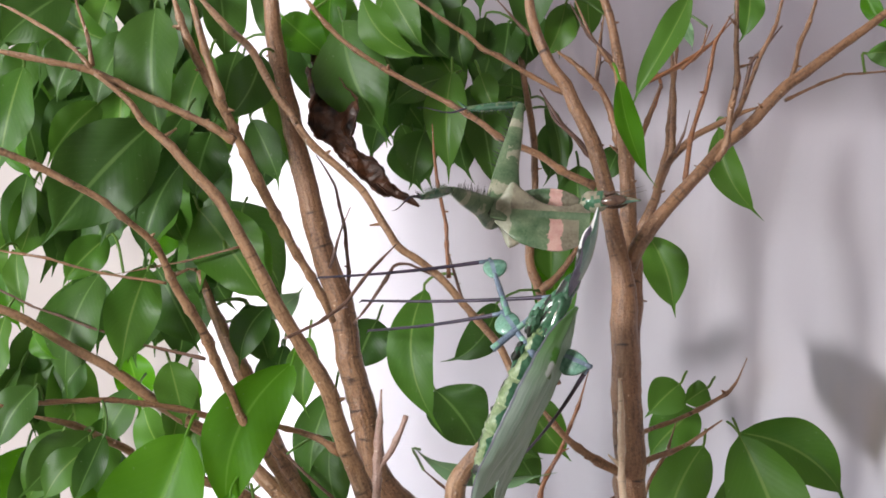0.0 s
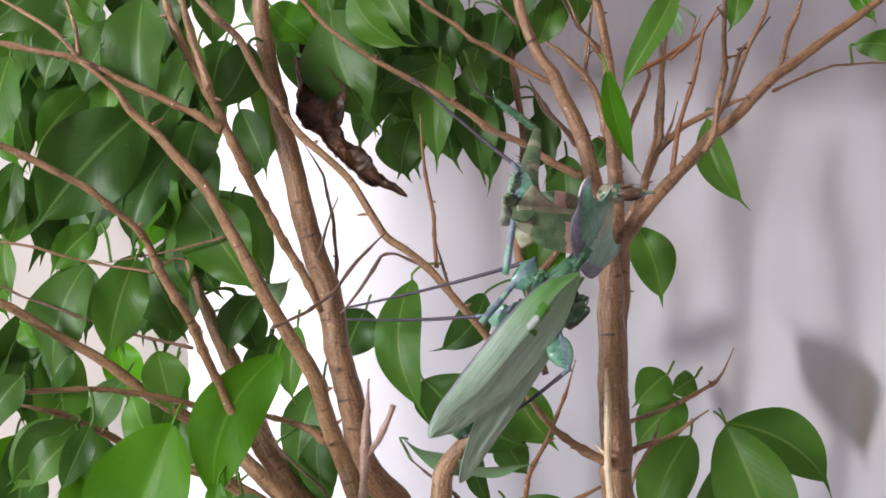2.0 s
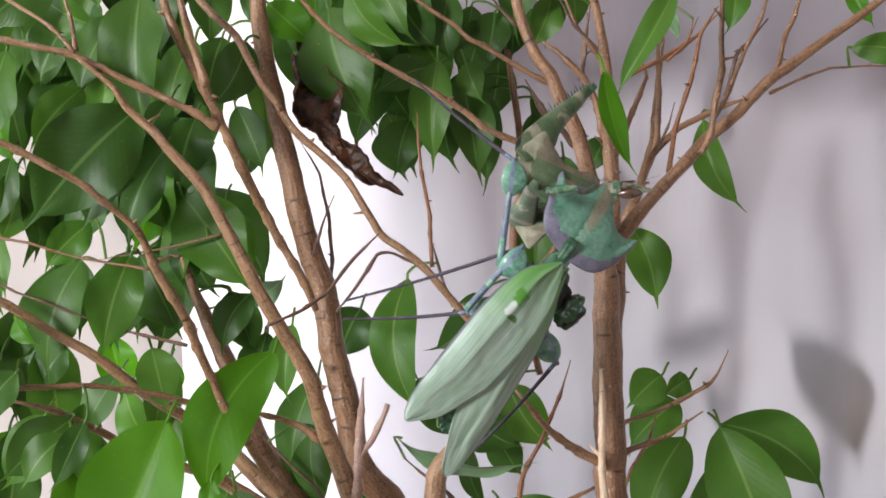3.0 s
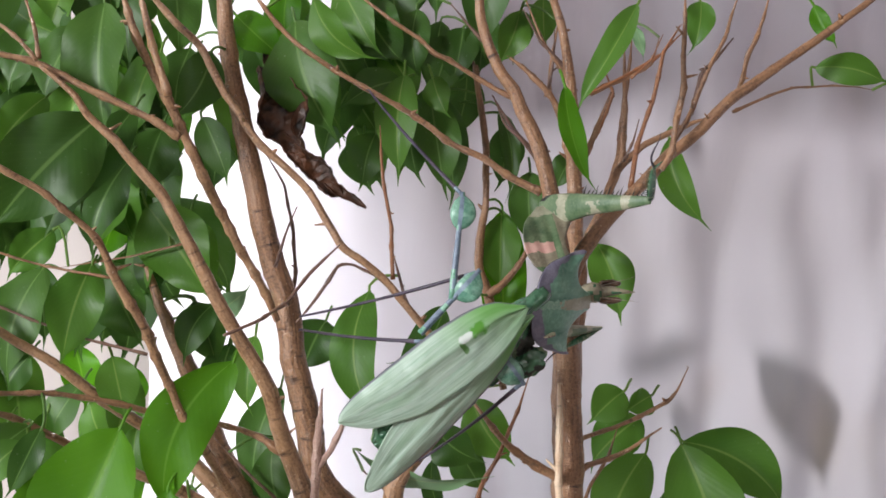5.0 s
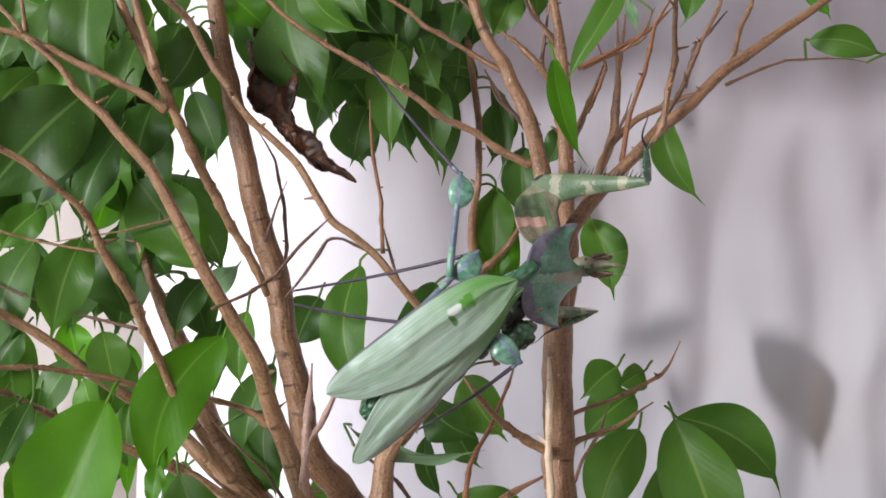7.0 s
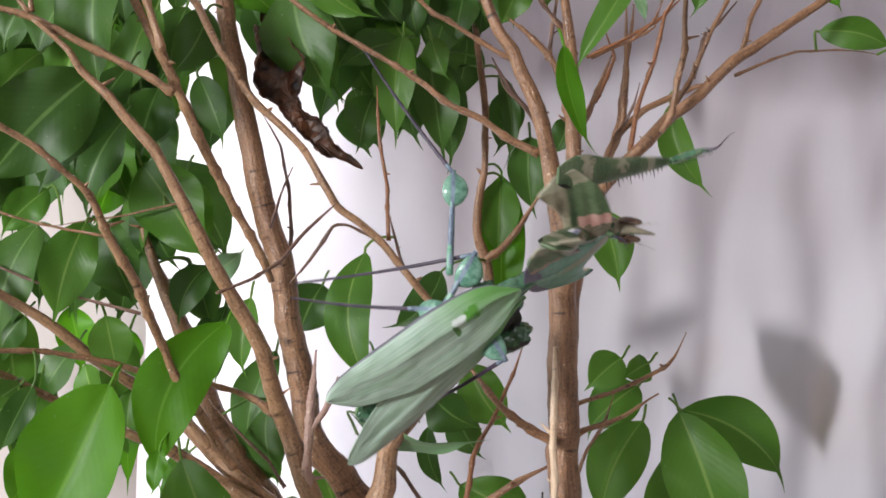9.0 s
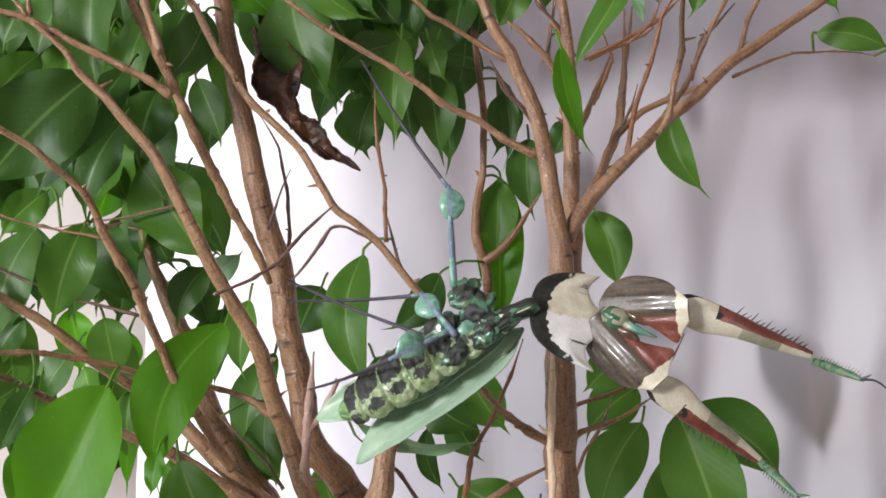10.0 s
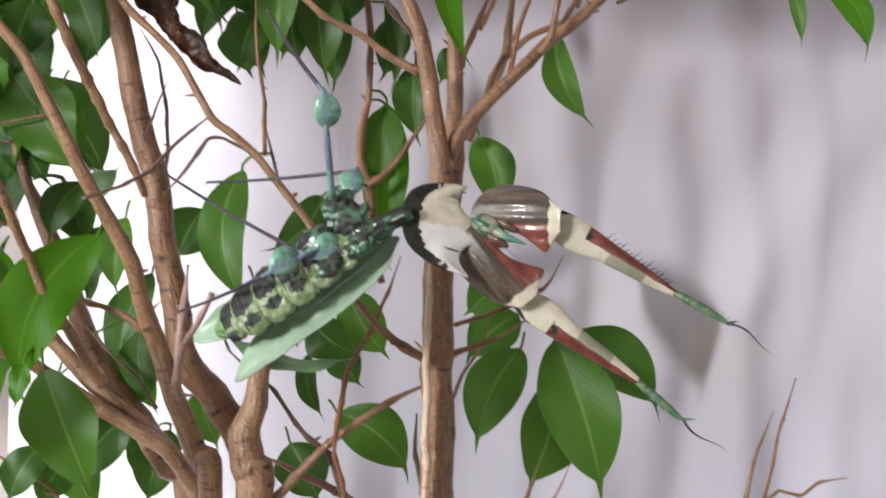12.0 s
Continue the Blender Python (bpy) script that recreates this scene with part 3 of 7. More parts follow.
stem("branch", bark, [(0.1028, 0.4250, 1.3929, 0.0010), (0.1026, 0.4250, 1.3712, 0.0010), (0.1018, 0.4250, 1.3545, 0.0012), (0.0985, 0.4250, 1.3373, 0.0013), (0.0955, 0.4250, 1.3308, 0.0013)])
stem("twig", bark, [(0.1276, 0.4500, 1.3984, 0.0007), (0.1235, 0.4500, 1.3838, 0.0008), (0.1162, 0.4500, 1.3691, 0.0009), (0.1099, 0.4500, 1.3524, 0.0010), (0.1047, 0.4500, 1.3420, 0.0010)])
stem("twig", bark, [(0.1365, 0.4400, 1.3962, 0.0009), (0.1340, 0.4400, 1.3880, 0.0009), (0.1279, 0.4400, 1.3697, 0.0010), (0.1248, 0.4400, 1.3584, 0.0012)])
stem("twig", bark, [(0.1788, 0.4500, 1.3648, 0.0004), (0.1638, 0.4500, 1.3658, 0.0004), (0.1496, 0.4500, 1.3650, 0.0005), (0.1412, 0.4500, 1.3618, 0.0006), (0.1266, 0.4500, 1.3549, 0.0007)])
stem("twig", bark, [(0.0824, 0.4600, 1.3621, 0.0009), (0.0782, 0.4600, 1.3515, 0.0011), (0.0735, 0.4600, 1.3387, 0.0013), (0.0707, 0.4600, 1.3301, 0.0013)])
stem("twig", bark, [(0.1017, 0.4700, 1.3853, 0.0006), (0.0995, 0.4700, 1.3755, 0.0006), (0.0897, 0.4700, 1.3690, 0.0007), (0.0799, 0.4700, 1.3646, 0.0007), (0.0755, 0.4700, 1.3624, 0.0007)])
stem("twig", bark, [(0.0504, 0.4700, 1.3984, 0.0007), (0.0569, 0.4700, 1.3831, 0.0007), (0.0646, 0.4700, 1.3722, 0.0009), (0.0700, 0.4700, 1.3635, 0.0011)])
stem("branch", bark, [(0.0434, 0.4650, 1.3758, 0.0014), (0.0531, 0.4650, 1.3682, 0.0014), (0.0600, 0.4650, 1.3607, 0.0014), (0.0650, 0.4650, 1.3477, 0.0016), (0.0678, 0.4650, 1.3369, 0.0016)])
stem("twig", bark_twig, [(0.0620, 0.4750, 1.3884, 0.0006), (0.0609, 0.4750, 1.3730, 0.0007), (0.0591, 0.4750, 1.3620, 0.0007)])
stem("twig", bark_twig, [(0.0381, 0.4800, 1.3626, 0.0008), (0.0459, 0.4800, 1.3504, 0.0008), (0.0548, 0.4800, 1.3414, 0.0008), (0.0588, 0.4800, 1.3348, 0.0008)])
stem("twig", bark, [(0.1105, 0.4400, 1.2602, 0.0005), (0.1064, 0.4400, 1.2522, 0.0007), (0.1034, 0.4400, 1.2487, 0.0008), (0.0931, 0.4400, 1.2426, 0.0009), (0.0829, 0.4400, 1.2375, 0.0009), (0.0717, 0.4400, 1.2338, 0.0010)])
stem("twig", bark, [(0.0998, 0.4350, 1.2386, 0.0007), (0.0965, 0.4350, 1.2366, 0.0008), (0.0885, 0.4350, 1.2311, 0.0009), (0.0739, 0.4350, 1.2245, 0.0012), (0.0689, 0.4350, 1.2214, 0.0014)])
stem("twig", bark, [(0.0859, 0.4500, 1.2365, 0.0005), (0.0827, 0.4500, 1.2250, 0.0007), (0.0765, 0.4500, 1.2146, 0.0007), (0.0733, 0.4500, 1.2041, 0.0007)])
stem("branch", bark, [(0.0301, 0.4200, 1.2497, 0.0010), (0.0404, 0.4200, 1.2367, 0.0013), (0.0485, 0.4200, 1.2298, 0.0015), (0.0549, 0.4200, 1.2254, 0.0018), (0.0624, 0.4200, 1.2223, 0.0020)])
stem("twig", bark_red, [(0.0506, 0.4250, 1.2574, 0.0005), (0.0477, 0.4250, 1.2455, 0.0007), (0.0408, 0.4250, 1.2295, 0.0008), (0.0347, 0.4250, 1.2165, 0.0010), (0.0326, 0.4250, 1.2008, 0.0010), (0.0317, 0.4250, 1.1890, 0.0008), (0.0365, 0.4250, 1.1716, 0.0010)])
stem("branch", bark, [(0.0615, 0.4300, 1.2128, 0.0013), (0.0500, 0.4300, 1.2064, 0.0013), (0.0367, 0.4300, 1.1959, 0.0015), (0.0254, 0.4300, 1.1869, 0.0015), (0.0107, 0.4300, 1.1695, 0.0018), (-0.0003, 0.4300, 1.1553, 0.0020)])
stem("twig", bark_twig, [(-0.0072, 0.4350, 1.2214, 0.0007), (0.0083, 0.4350, 1.2082, 0.0008), (0.0220, 0.4350, 1.1918, 0.0010), (0.0303, 0.4350, 1.1862, 0.0012), (0.0365, 0.4350, 1.1704, 0.0014), (0.0429, 0.4350, 1.1556, 0.0015)])
stem("branch", bark, [(0.0046, 0.4500, 1.1813, 0.0010), (0.0212, 0.4500, 1.1754, 0.0014), (0.0339, 0.4500, 1.1697, 0.0016), (0.0467, 0.4500, 1.1623, 0.0018)])
# twig by the trunk, its lit look carried by the bark colour
stem("twig", bark_lit, [(0.0607, 0.4170, 1.2550, 0.0009), (0.0607, 0.4160, 1.2535, 0.0017), (0.0604, 0.4150, 1.2381, 0.0013), (0.0612, 0.4150, 1.2208, 0.0014), (0.0620, 0.4150, 1.1997, 0.0015), (0.0632, 0.4150, 1.1764, 0.0015)])
stem("twig", bark_dark, [(0.0603, 0.4400, 1.2018, 0.0009), (0.0606, 0.4400, 1.1875, 0.0010), (0.0631, 0.4400, 1.1754, 0.0010)])
stem("twig", bark_red, [(0.1906, 0.4200, 1.2220, 0.0005), (0.1855, 0.4200, 1.2013, 0.0006), (0.1822, 0.4200, 1.1784, 0.0007), (0.1809, 0.4200, 1.1585, 0.0008)])
stem("twig", bark, [(0.1853, 0.4250, 1.2099, 0.0005), (0.1805, 0.4250, 1.1952, 0.0007), (0.1770, 0.4250, 1.1771, 0.0008), (0.1746, 0.4250, 1.1549, 0.0008)])
stem("twig", bark, [(0.2138, 0.4250, 1.1870, 0.0005), (0.2036, 0.4250, 1.1851, 0.0007), (0.1978, 0.4250, 1.1799, 0.0007), (0.1894, 0.4250, 1.1820, 0.0007), (0.1835, 0.4250, 1.1773, 0.0007)])
stem("twig", bark_red, [(0.1023, 0.4200, 1.1894, 0.0005), (0.0982, 0.4200, 1.1761, 0.0007), (0.0951, 0.4200, 1.1613, 0.0008)])
stem("twig", bark, [(0.1136, 0.4200, 1.1894, 0.0004), (0.1080, 0.4200, 1.1755, 0.0006), (0.1012, 0.4200, 1.1576, 0.0008)])
stem("twig", bark, [(-0.0939, 0.4500, 1.1813, 0.0007), (-0.0797, 0.4500, 1.1738, 0.0007), (-0.0694, 0.4500, 1.1670, 0.0007), (-0.0609, 0.4500, 1.1561, 0.0009)])
stem("twig", bark_twig, [(0.0388, 0.4750, 1.3609, 0.0006), (0.0443, 0.4750, 1.3498, 0.0007), (0.0512, 0.4750, 1.3430, 0.0008), (0.0569, 0.4750, 1.3364, 0.0009)])
stem("twig", bark_twig, [(0.0489, 0.4700, 1.3949, 0.0005), (0.0559, 0.4700, 1.3831, 0.0007), (0.0672, 0.4700, 1.3718, 0.0008)])
stem("twig", bark, [(0.0639, 0.4850, 1.3934, 0.0007), (0.0617, 0.4850, 1.3768, 0.0009), (0.0608, 0.4850, 1.3642, 0.0010)])
stem("twig", bark, [(0.0951, 0.4900, 1.3876, 0.0008), (0.0919, 0.4900, 1.3639, 0.0011), (0.0905, 0.4900, 1.3407, 0.0012), (0.0855, 0.4900, 1.3239, 0.0013)])
stem("twig", bark_red, [(0.1082, 0.4550, 1.3855, 0.0005), (0.1005, 0.4550, 1.3771, 0.0007), (0.0841, 0.4550, 1.3665, 0.0008), (0.0727, 0.4550, 1.3602, 0.0009)])
stem("twig", bark_red, [(0.0999, 0.4500, 1.3829, 0.0004), (0.0957, 0.4500, 1.3729, 0.0006), (0.0882, 0.4500, 1.3666, 0.0007)])
stem("twig", bark_red, [(0.0816, 0.4800, 1.3769, 0.0006), (0.0865, 0.4800, 1.3648, 0.0008), (0.0789, 0.4800, 1.3466, 0.0009)])
stem("twig", bark_twig, [(0.1309, 0.4700, 1.3858, 0.0007), (0.1196, 0.4700, 1.3727, 0.0009), (0.1148, 0.4700, 1.3565, 0.0010)])
stem("twig", bark_twig, [(0.0935, 0.4600, 1.3523, 0.0004), (0.0914, 0.4600, 1.3438, 0.0006), (0.0880, 0.4600, 1.3365, 0.0007)])
stem("twig", bark_twig, [(0.0209, 0.4700, 1.3962, 0.0006), (0.0264, 0.4700, 1.3897, 0.0008), (0.0336, 0.4700, 1.3827, 0.0009)])

leaf(leaf_young, (-0.0535, 0.432, 1.2596), (-0.0736, 0.425, 1.1994), 0.0245, -12, 0.06, 0.17, (-0.0129, 0.438, 1.2508))
leaf(leaf_young, (-0.079, 0.375, 1.2431), (-0.1029, 0.37, 1.1894), 0.0322, 10, 0.08)
leaf(leaf_green, (-0.0752, 0.479, 1.2007), (-0.0538, 0.479, 1.1470), 0.0244, 10, 0.12)
leaf(leaf_green, (-0.1189, 0.500, 1.3966), (-0.1156, 0.500, 1.3571), 0.0244, 20, 0.12)
leaf(leaf_dark, (-0.1153, 0.491, 1.3515), (-0.1667, 0.503, 1.2862), 0.0376, -15, 0.12)
leaf(leaf_green, (-0.1676, 0.482, 1.3718), (-0.1776, 0.482, 1.3259), 0.0167, 20, 0.12)
leaf(leaf_green, (-0.0246, 0.485, 1.4083), (-0.0053, 0.474, 1.3737), 0.0169, 25, 0.12)
leaf(leaf_green, (-0.0066, 0.445, 1.2853), (0.0008, 0.43, 1.2339), 0.0178, 10, 0.12, 0.13)
leaf(leaf_young, (0.0445, 0.502, 1.3184), (0.0463, 0.498, 1.2499), 0.0195, 0, 0.06, 0.0)
leaf(leaf_pale, (-0.01, 0.44, 1.2277), (0.0392, 0.42, 1.2242), 0.0123, 50, 0.12)
leaf(leaf_dark, (-0.0956, 0.48, 1.3103), (-0.0633, 0.48, 1.2824), 0.0245, 20, 0.12)
leaf(leaf_dark, (-0.0777, 0.479, 1.2780), (-0.0676, 0.479, 1.2513), 0.0167, 0, 0.12)
leaf(leaf_dark, (-0.1423, 0.491, 1.2888), (-0.1502, 0.491, 1.2433), 0.0216, 10, 0.12)
leaf(leaf_dark, (-0.1184, 0.482, 1.2935), (-0.1240, 0.482, 1.2533), 0.0224, -10, 0.12)
leaf(leaf_dark, (-0.1060, 0.503, 1.3002), (-0.1107, 0.503, 1.2535), 0.0222, 10, 0.12)
leaf(leaf_dark, (-0.0904, 0.494, 1.3713), (-0.0996, 0.494, 1.3255), 0.0172, 10, 0.12)
leaf(leaf_dark, (-0.0797, 0.485, 1.3768), (-0.0865, 0.485, 1.3475), 0.0181, -15, 0.12)
leaf(leaf_dark, (-0.0432, 0.49, 1.1886), (-0.044, 0.49, 1.1607), 0.0127, 10, 0.12)
leaf(leaf_green, (-0.0796, 0.497, 1.2030), (-0.0857, 0.497, 1.1691), 0.0162, 10, 0.12)
leaf(leaf_green, (-0.0427, 0.500, 1.3838), (-0.0200, 0.500, 1.3432), 0.0232, 10, 0.12)
leaf(leaf_dark, (-0.1626, 0.494, 1.4068), (-0.1809, 0.494, 1.3824), 0.0195, 20, 0.12)
leaf(leaf_green, (-0.1513, 0.485, 1.3903), (-0.1567, 0.485, 1.3651), 0.0127, 0, 0.12)
leaf(leaf_green, (-0.1286, 0.476, 1.4030), (-0.1370, 0.476, 1.3765), 0.0137, 0, 0.12)
leaf(leaf_dark, (-0.1273, 0.497, 1.3833), (-0.1412, 0.497, 1.3544), 0.0185, 0, 0.12)
leaf(leaf_dark, (-0.1410, 0.488, 1.3625), (-0.1604, 0.488, 1.3342), 0.0163, 0, 0.12)
leaf(leaf_dark, (-0.1632, 0.479, 1.3302), (-0.1726, 0.479, 1.2975), 0.0138, 0, 0.12)
leaf(leaf_dark, (-0.1258, 0.500, 1.3356), (-0.1407, 0.500, 1.2998), 0.0167, 0, 0.12)
leaf(leaf_dark, (-0.1121, 0.491, 1.3417), (-0.1304, 0.491, 1.3066), 0.0169, 0, 0.12)
leaf(leaf_young, (-0.0434, 0.482, 1.4043), (-0.0430, 0.482, 1.3768), 0.0139, 0, 0.12)
leaf(leaf_green, (-0.0462, 0.488, 1.4044), (-0.0372, 0.488, 1.3727), 0.0204, 0, 0.12)
leaf(leaf_dark, (-0.0336, 0.502, 1.3865), (-0.0219, 0.502, 1.3445), 0.0210, 20, 0.12)
leaf(leaf_dark, (-0.0407, 0.476, 1.3776), (-0.0296, 0.476, 1.3488), 0.0188, -10, 0.12)
leaf(leaf_dark, (-0.0056, 0.500, 1.3885), (-0.0114, 0.500, 1.3559), 0.0186, 10, 0.12)
leaf(leaf_dark, (0.0174, 0.494, 1.3943), (0.0128, 0.494, 1.3622), 0.0161, -20, 0.12)
leaf(leaf_dark, (-0.019, 0.488, 1.3954), (-0.0077, 0.488, 1.3659), 0.0159, 10, 0.12)
leaf(leaf_dark, (0.0283, 0.503, 1.3773), (0.0225, 0.503, 1.3446), 0.0163, -20, 0.12)
leaf(leaf_dark, (0.0358, 0.495, 1.3967), (0.0267, 0.495, 1.3692), 0.0138, -10, 0.12)
leaf(leaf_green, (0.0486, 0.485, 1.3970), (0.0396, 0.485, 1.3745), 0.0135, -10, 0.12)
leaf(leaf_dark, (-0.0553, 0.488, 1.3864), (-0.0508, 0.488, 1.3546), 0.0159, 0, 0.12)
leaf(leaf_dark, (-0.1665, 0.486, 1.404), (-0.1747, 0.486, 1.3769), 0.0214, -15, 0.12)
leaf(leaf_dark, (-0.1506, 0.485, 1.3858), (-0.1547, 0.485, 1.3542), 0.0180, 0, 0.12)
leaf(leaf_dark, (-0.1350, 0.476, 1.3930), (-0.1251, 0.476, 1.3665), 0.0166, 30, 0.12)
leaf(leaf_dark, (-0.1042, 0.497, 1.3879), (-0.1112, 0.497, 1.3486), 0.0185, -15, 0.12)
leaf(leaf_green, (-0.1294, 0.49, 1.3707), (-0.1335, 0.49, 1.3343), 0.0216, 0, 0.12)
leaf(leaf_green, (-0.1610, 0.479, 1.3247), (-0.1689, 0.479, 1.2935), 0.0178, -30, 0.12)
leaf(leaf_dark, (-0.148, 0.49, 1.3253), (-0.152, 0.49, 1.2866), 0.0193, -30, 0.12)
leaf(leaf_green, (-0.1289, 0.506, 1.3402), (-0.1354, 0.506, 1.3002), 0.0211, 30, 0.12)
leaf(leaf_dark, (-0.1135, 0.503, 1.3423), (-0.1044, 0.503, 1.3049), 0.0198, 30, 0.12)
leaf(leaf_young, (-0.1555, 0.503, 1.3563), (-0.1469, 0.503, 1.3259), 0.0164, -30, 0.12)
leaf(leaf_young, (-0.1036, 0.494, 1.3255), (-0.1184, 0.494, 1.2911), 0.0207, -15, 0.12)
leaf(leaf_dark, (-0.0874, 0.485, 1.3317), (-0.1021, 0.485, 1.2935), 0.0158, 15, 0.12)
leaf(leaf_young, (-0.1686, 0.476, 1.2936), (-0.1633, 0.476, 1.2670), 0.0133, 15, 0.12)
leaf(leaf_dark, (-0.1660, 0.497, 1.2702), (-0.1771, 0.497, 1.2426), 0.0162, -30, 0.12)
leaf(leaf_dark, (-0.1694, 0.488, 1.2527), (-0.1804, 0.488, 1.2210), 0.0182, 30, 0.12)
leaf(leaf_green, (-0.1494, 0.48, 1.2289), (-0.165, 0.48, 1.1977), 0.0201, 15, 0.12)
leaf(leaf_green, (-0.1369, 0.500, 1.2236), (-0.1502, 0.500, 1.1888), 0.0197, 15, 0.12)
leaf(leaf_young, (-0.1661, 0.498, 1.2193), (-0.1791, 0.498, 1.1893), 0.0185, 15, 0.12)
leaf(leaf_dark, (-0.1437, 0.488, 1.2549), (-0.1557, 0.488, 1.2323), 0.0159, 15, 0.12)
leaf(leaf_young, (-0.1308, 0.503, 1.2582), (-0.1245, 0.503, 1.2302), 0.0164, -15, 0.12)
leaf(leaf_green, (-0.1242, 0.505, 1.2346), (-0.1076, 0.505, 1.2088), 0.0176, 15, 0.12)
leaf(leaf_green, (-0.1020, 0.485, 1.2484), (-0.1089, 0.485, 1.2192), 0.0158, -30, 0.12)
leaf(leaf_green, (-0.0997, 0.486, 1.228), (-0.097, 0.486, 1.1964), 0.0135, 0, 0.12)
leaf(leaf_green, (-0.1639, 0.486, 1.3837), (-0.1702, 0.486, 1.3499), 0.0158, 0, 0.12)
leaf(leaf_young, (-0.1683, 0.479, 1.3581), (-0.1596, 0.479, 1.3247), 0.0178, 30, 0.12)
leaf(leaf_young, (-0.1159, 0.484, 1.3721), (-0.1028, 0.484, 1.3407), 0.0180, 0, 0.12)
leaf(leaf_young, (-0.1419, 0.505, 1.3213), (-0.1517, 0.505, 1.2909), 0.0164, -15, 0.12)
leaf(leaf_green, (-0.1826, 0.482, 1.3137), (-0.1738, 0.482, 1.2823), 0.0179, -15, 0.12)
leaf(leaf_green, (-0.1849, 0.485, 1.3858), (-0.1757, 0.485, 1.3543), 0.0203, -15, 0.12)
leaf(leaf_green, (-0.1903, 0.492, 1.2728), (-0.1808, 0.492, 1.2408), 0.0206, 15, 0.12)
leaf(leaf_dark, (-0.1249, 0.48, 1.4027), (-0.1185, 0.48, 1.3804), 0.0156, -30, 0.12)
leaf(leaf_young, (-0.1510, 0.497, 1.4087), (-0.1434, 0.497, 1.3880), 0.0162, -15, 0.12)
leaf(leaf_dark, (-0.1000, 0.488, 1.4044), (-0.1079, 0.488, 1.3841), 0.0158, -15, 0.12)
leaf(leaf_young, (-0.0533, 0.500, 1.2166), (-0.0406, 0.500, 1.1865), 0.0139, 15, 0.12)
leaf(leaf_young, (-0.1362, 0.482, 1.2084), (-0.1473, 0.482, 1.1794), 0.0201, -30, 0.12)
leaf(leaf_green, (-0.1143, 0.497, 1.201), (-0.1272, 0.497, 1.1733), 0.0208, 30, 0.12)
leaf(leaf_dark, (-0.0963, 0.494, 1.3184), (-0.0632, 0.494, 1.2765), 0.0256, -25, 0.12)
leaf(leaf_green, (-0.0423, 0.479, 1.3817), (-0.0190, 0.479, 1.3429), 0.0205, 25, 0.12)
leaf(leaf_dark, (-0.0308, 0.48, 1.3859), (-0.0123, 0.48, 1.3576), 0.0192, 0, 0.12)
leaf(leaf_dark, (-0.0189, 0.491, 1.3659), (-0.0057, 0.491, 1.3458), 0.0155, 0, 0.12)
leaf(leaf_dark, (0.0125, 0.494, 1.3672), (0.0189, 0.494, 1.3394), 0.0152, 10, 0.12)
leaf(leaf_dark, (-0.0136, 0.485, 1.3964), (0.0005, 0.485, 1.3721), 0.0180, 25, 0.12)
leaf(leaf_dark, (-0.0244, 0.48, 1.395), (-0.0305, 0.48, 1.3748), 0.0178, 0, 0.12)
leaf(leaf_dark, (0.0077, 0.485, 1.397), (0.0096, 0.485, 1.3678), 0.0158, 10, 0.12)
leaf(leaf_dark, (-0.0770, 0.479, 1.2784), (-0.0702, 0.479, 1.2537), 0.0129, -10, 0.12)
leaf(leaf_dark, (-0.0654, 0.491, 1.2573), (-0.0670, 0.491, 1.2286), 0.0104, 25, 0.12)
leaf(leaf_dark, (-0.0422, 0.48, 1.2255), (-0.0468, 0.48, 1.1886), 0.0165, 10, 0.12)
leaf(leaf_green, (-0.1449, 0.497, 1.2906), (-0.1484, 0.497, 1.2468), 0.0212, 25, 0.12)
leaf(leaf_dark, (-0.1200, 0.488, 1.2896), (-0.1263, 0.488, 1.2543), 0.0213, -25, 0.12)
leaf(leaf_young, (-0.1047, 0.500, 1.2499), (-0.1097, 0.500, 1.2274), 0.0153, -25, 0.12)
leaf(leaf_young, (-0.1012, 0.491, 1.2329), (-0.1007, 0.491, 1.1840), 0.0105, 10, 0.12)
leaf(leaf_green, (-0.1343, 0.482, 1.2334), (-0.1422, 0.482, 1.1975), 0.0179, -25, 0.12)
leaf(leaf_dark, (-0.1525, 0.503, 1.2466), (-0.1632, 0.503, 1.2114), 0.0210, 0, 0.12)
leaf(leaf_green, (-0.1443, 0.494, 1.2248), (-0.1364, 0.494, 1.1837), 0.0161, 25, 0.12)
leaf(leaf_dark, (-0.1219, 0.485, 1.2445), (-0.1369, 0.485, 1.2172), 0.0158, 25, 0.12)
leaf(leaf_dark, (-0.1246, 0.476, 1.3206), (-0.1369, 0.476, 1.2872), 0.0199, 25, 0.12)
leaf(leaf_dark, (-0.1170, 0.497, 1.3448), (-0.1230, 0.497, 1.3125), 0.0208, -10, 0.12)
leaf(leaf_green, (-0.1017, 0.488, 1.3446), (-0.1028, 0.488, 1.3152), 0.0181, 0, 0.12)
leaf(leaf_green, (-0.1040, 0.479, 1.3189), (-0.1152, 0.479, 1.2987), 0.0134, 25, 0.12)
leaf(leaf_dark, (-0.0986, 0.48, 1.3463), (-0.0866, 0.48, 1.3106), 0.0223, 10, 0.12)
leaf(leaf_green, (-0.1093, 0.48, 1.3316), (-0.0996, 0.48, 1.2985), 0.0205, 10, 0.12)
leaf(leaf_dark, (-0.0948, 0.48, 1.3042), (-0.0817, 0.48, 1.2752), 0.0205, 10, 0.12)
leaf(leaf_dark, (-0.1224, 0.485, 1.3552), (-0.1126, 0.485, 1.324), 0.0203, 0, 0.12)
leaf(leaf_dark, (-0.0406, 0.49, 1.3785), (-0.0309, 0.49, 1.3538), 0.0182, 10, 0.12)
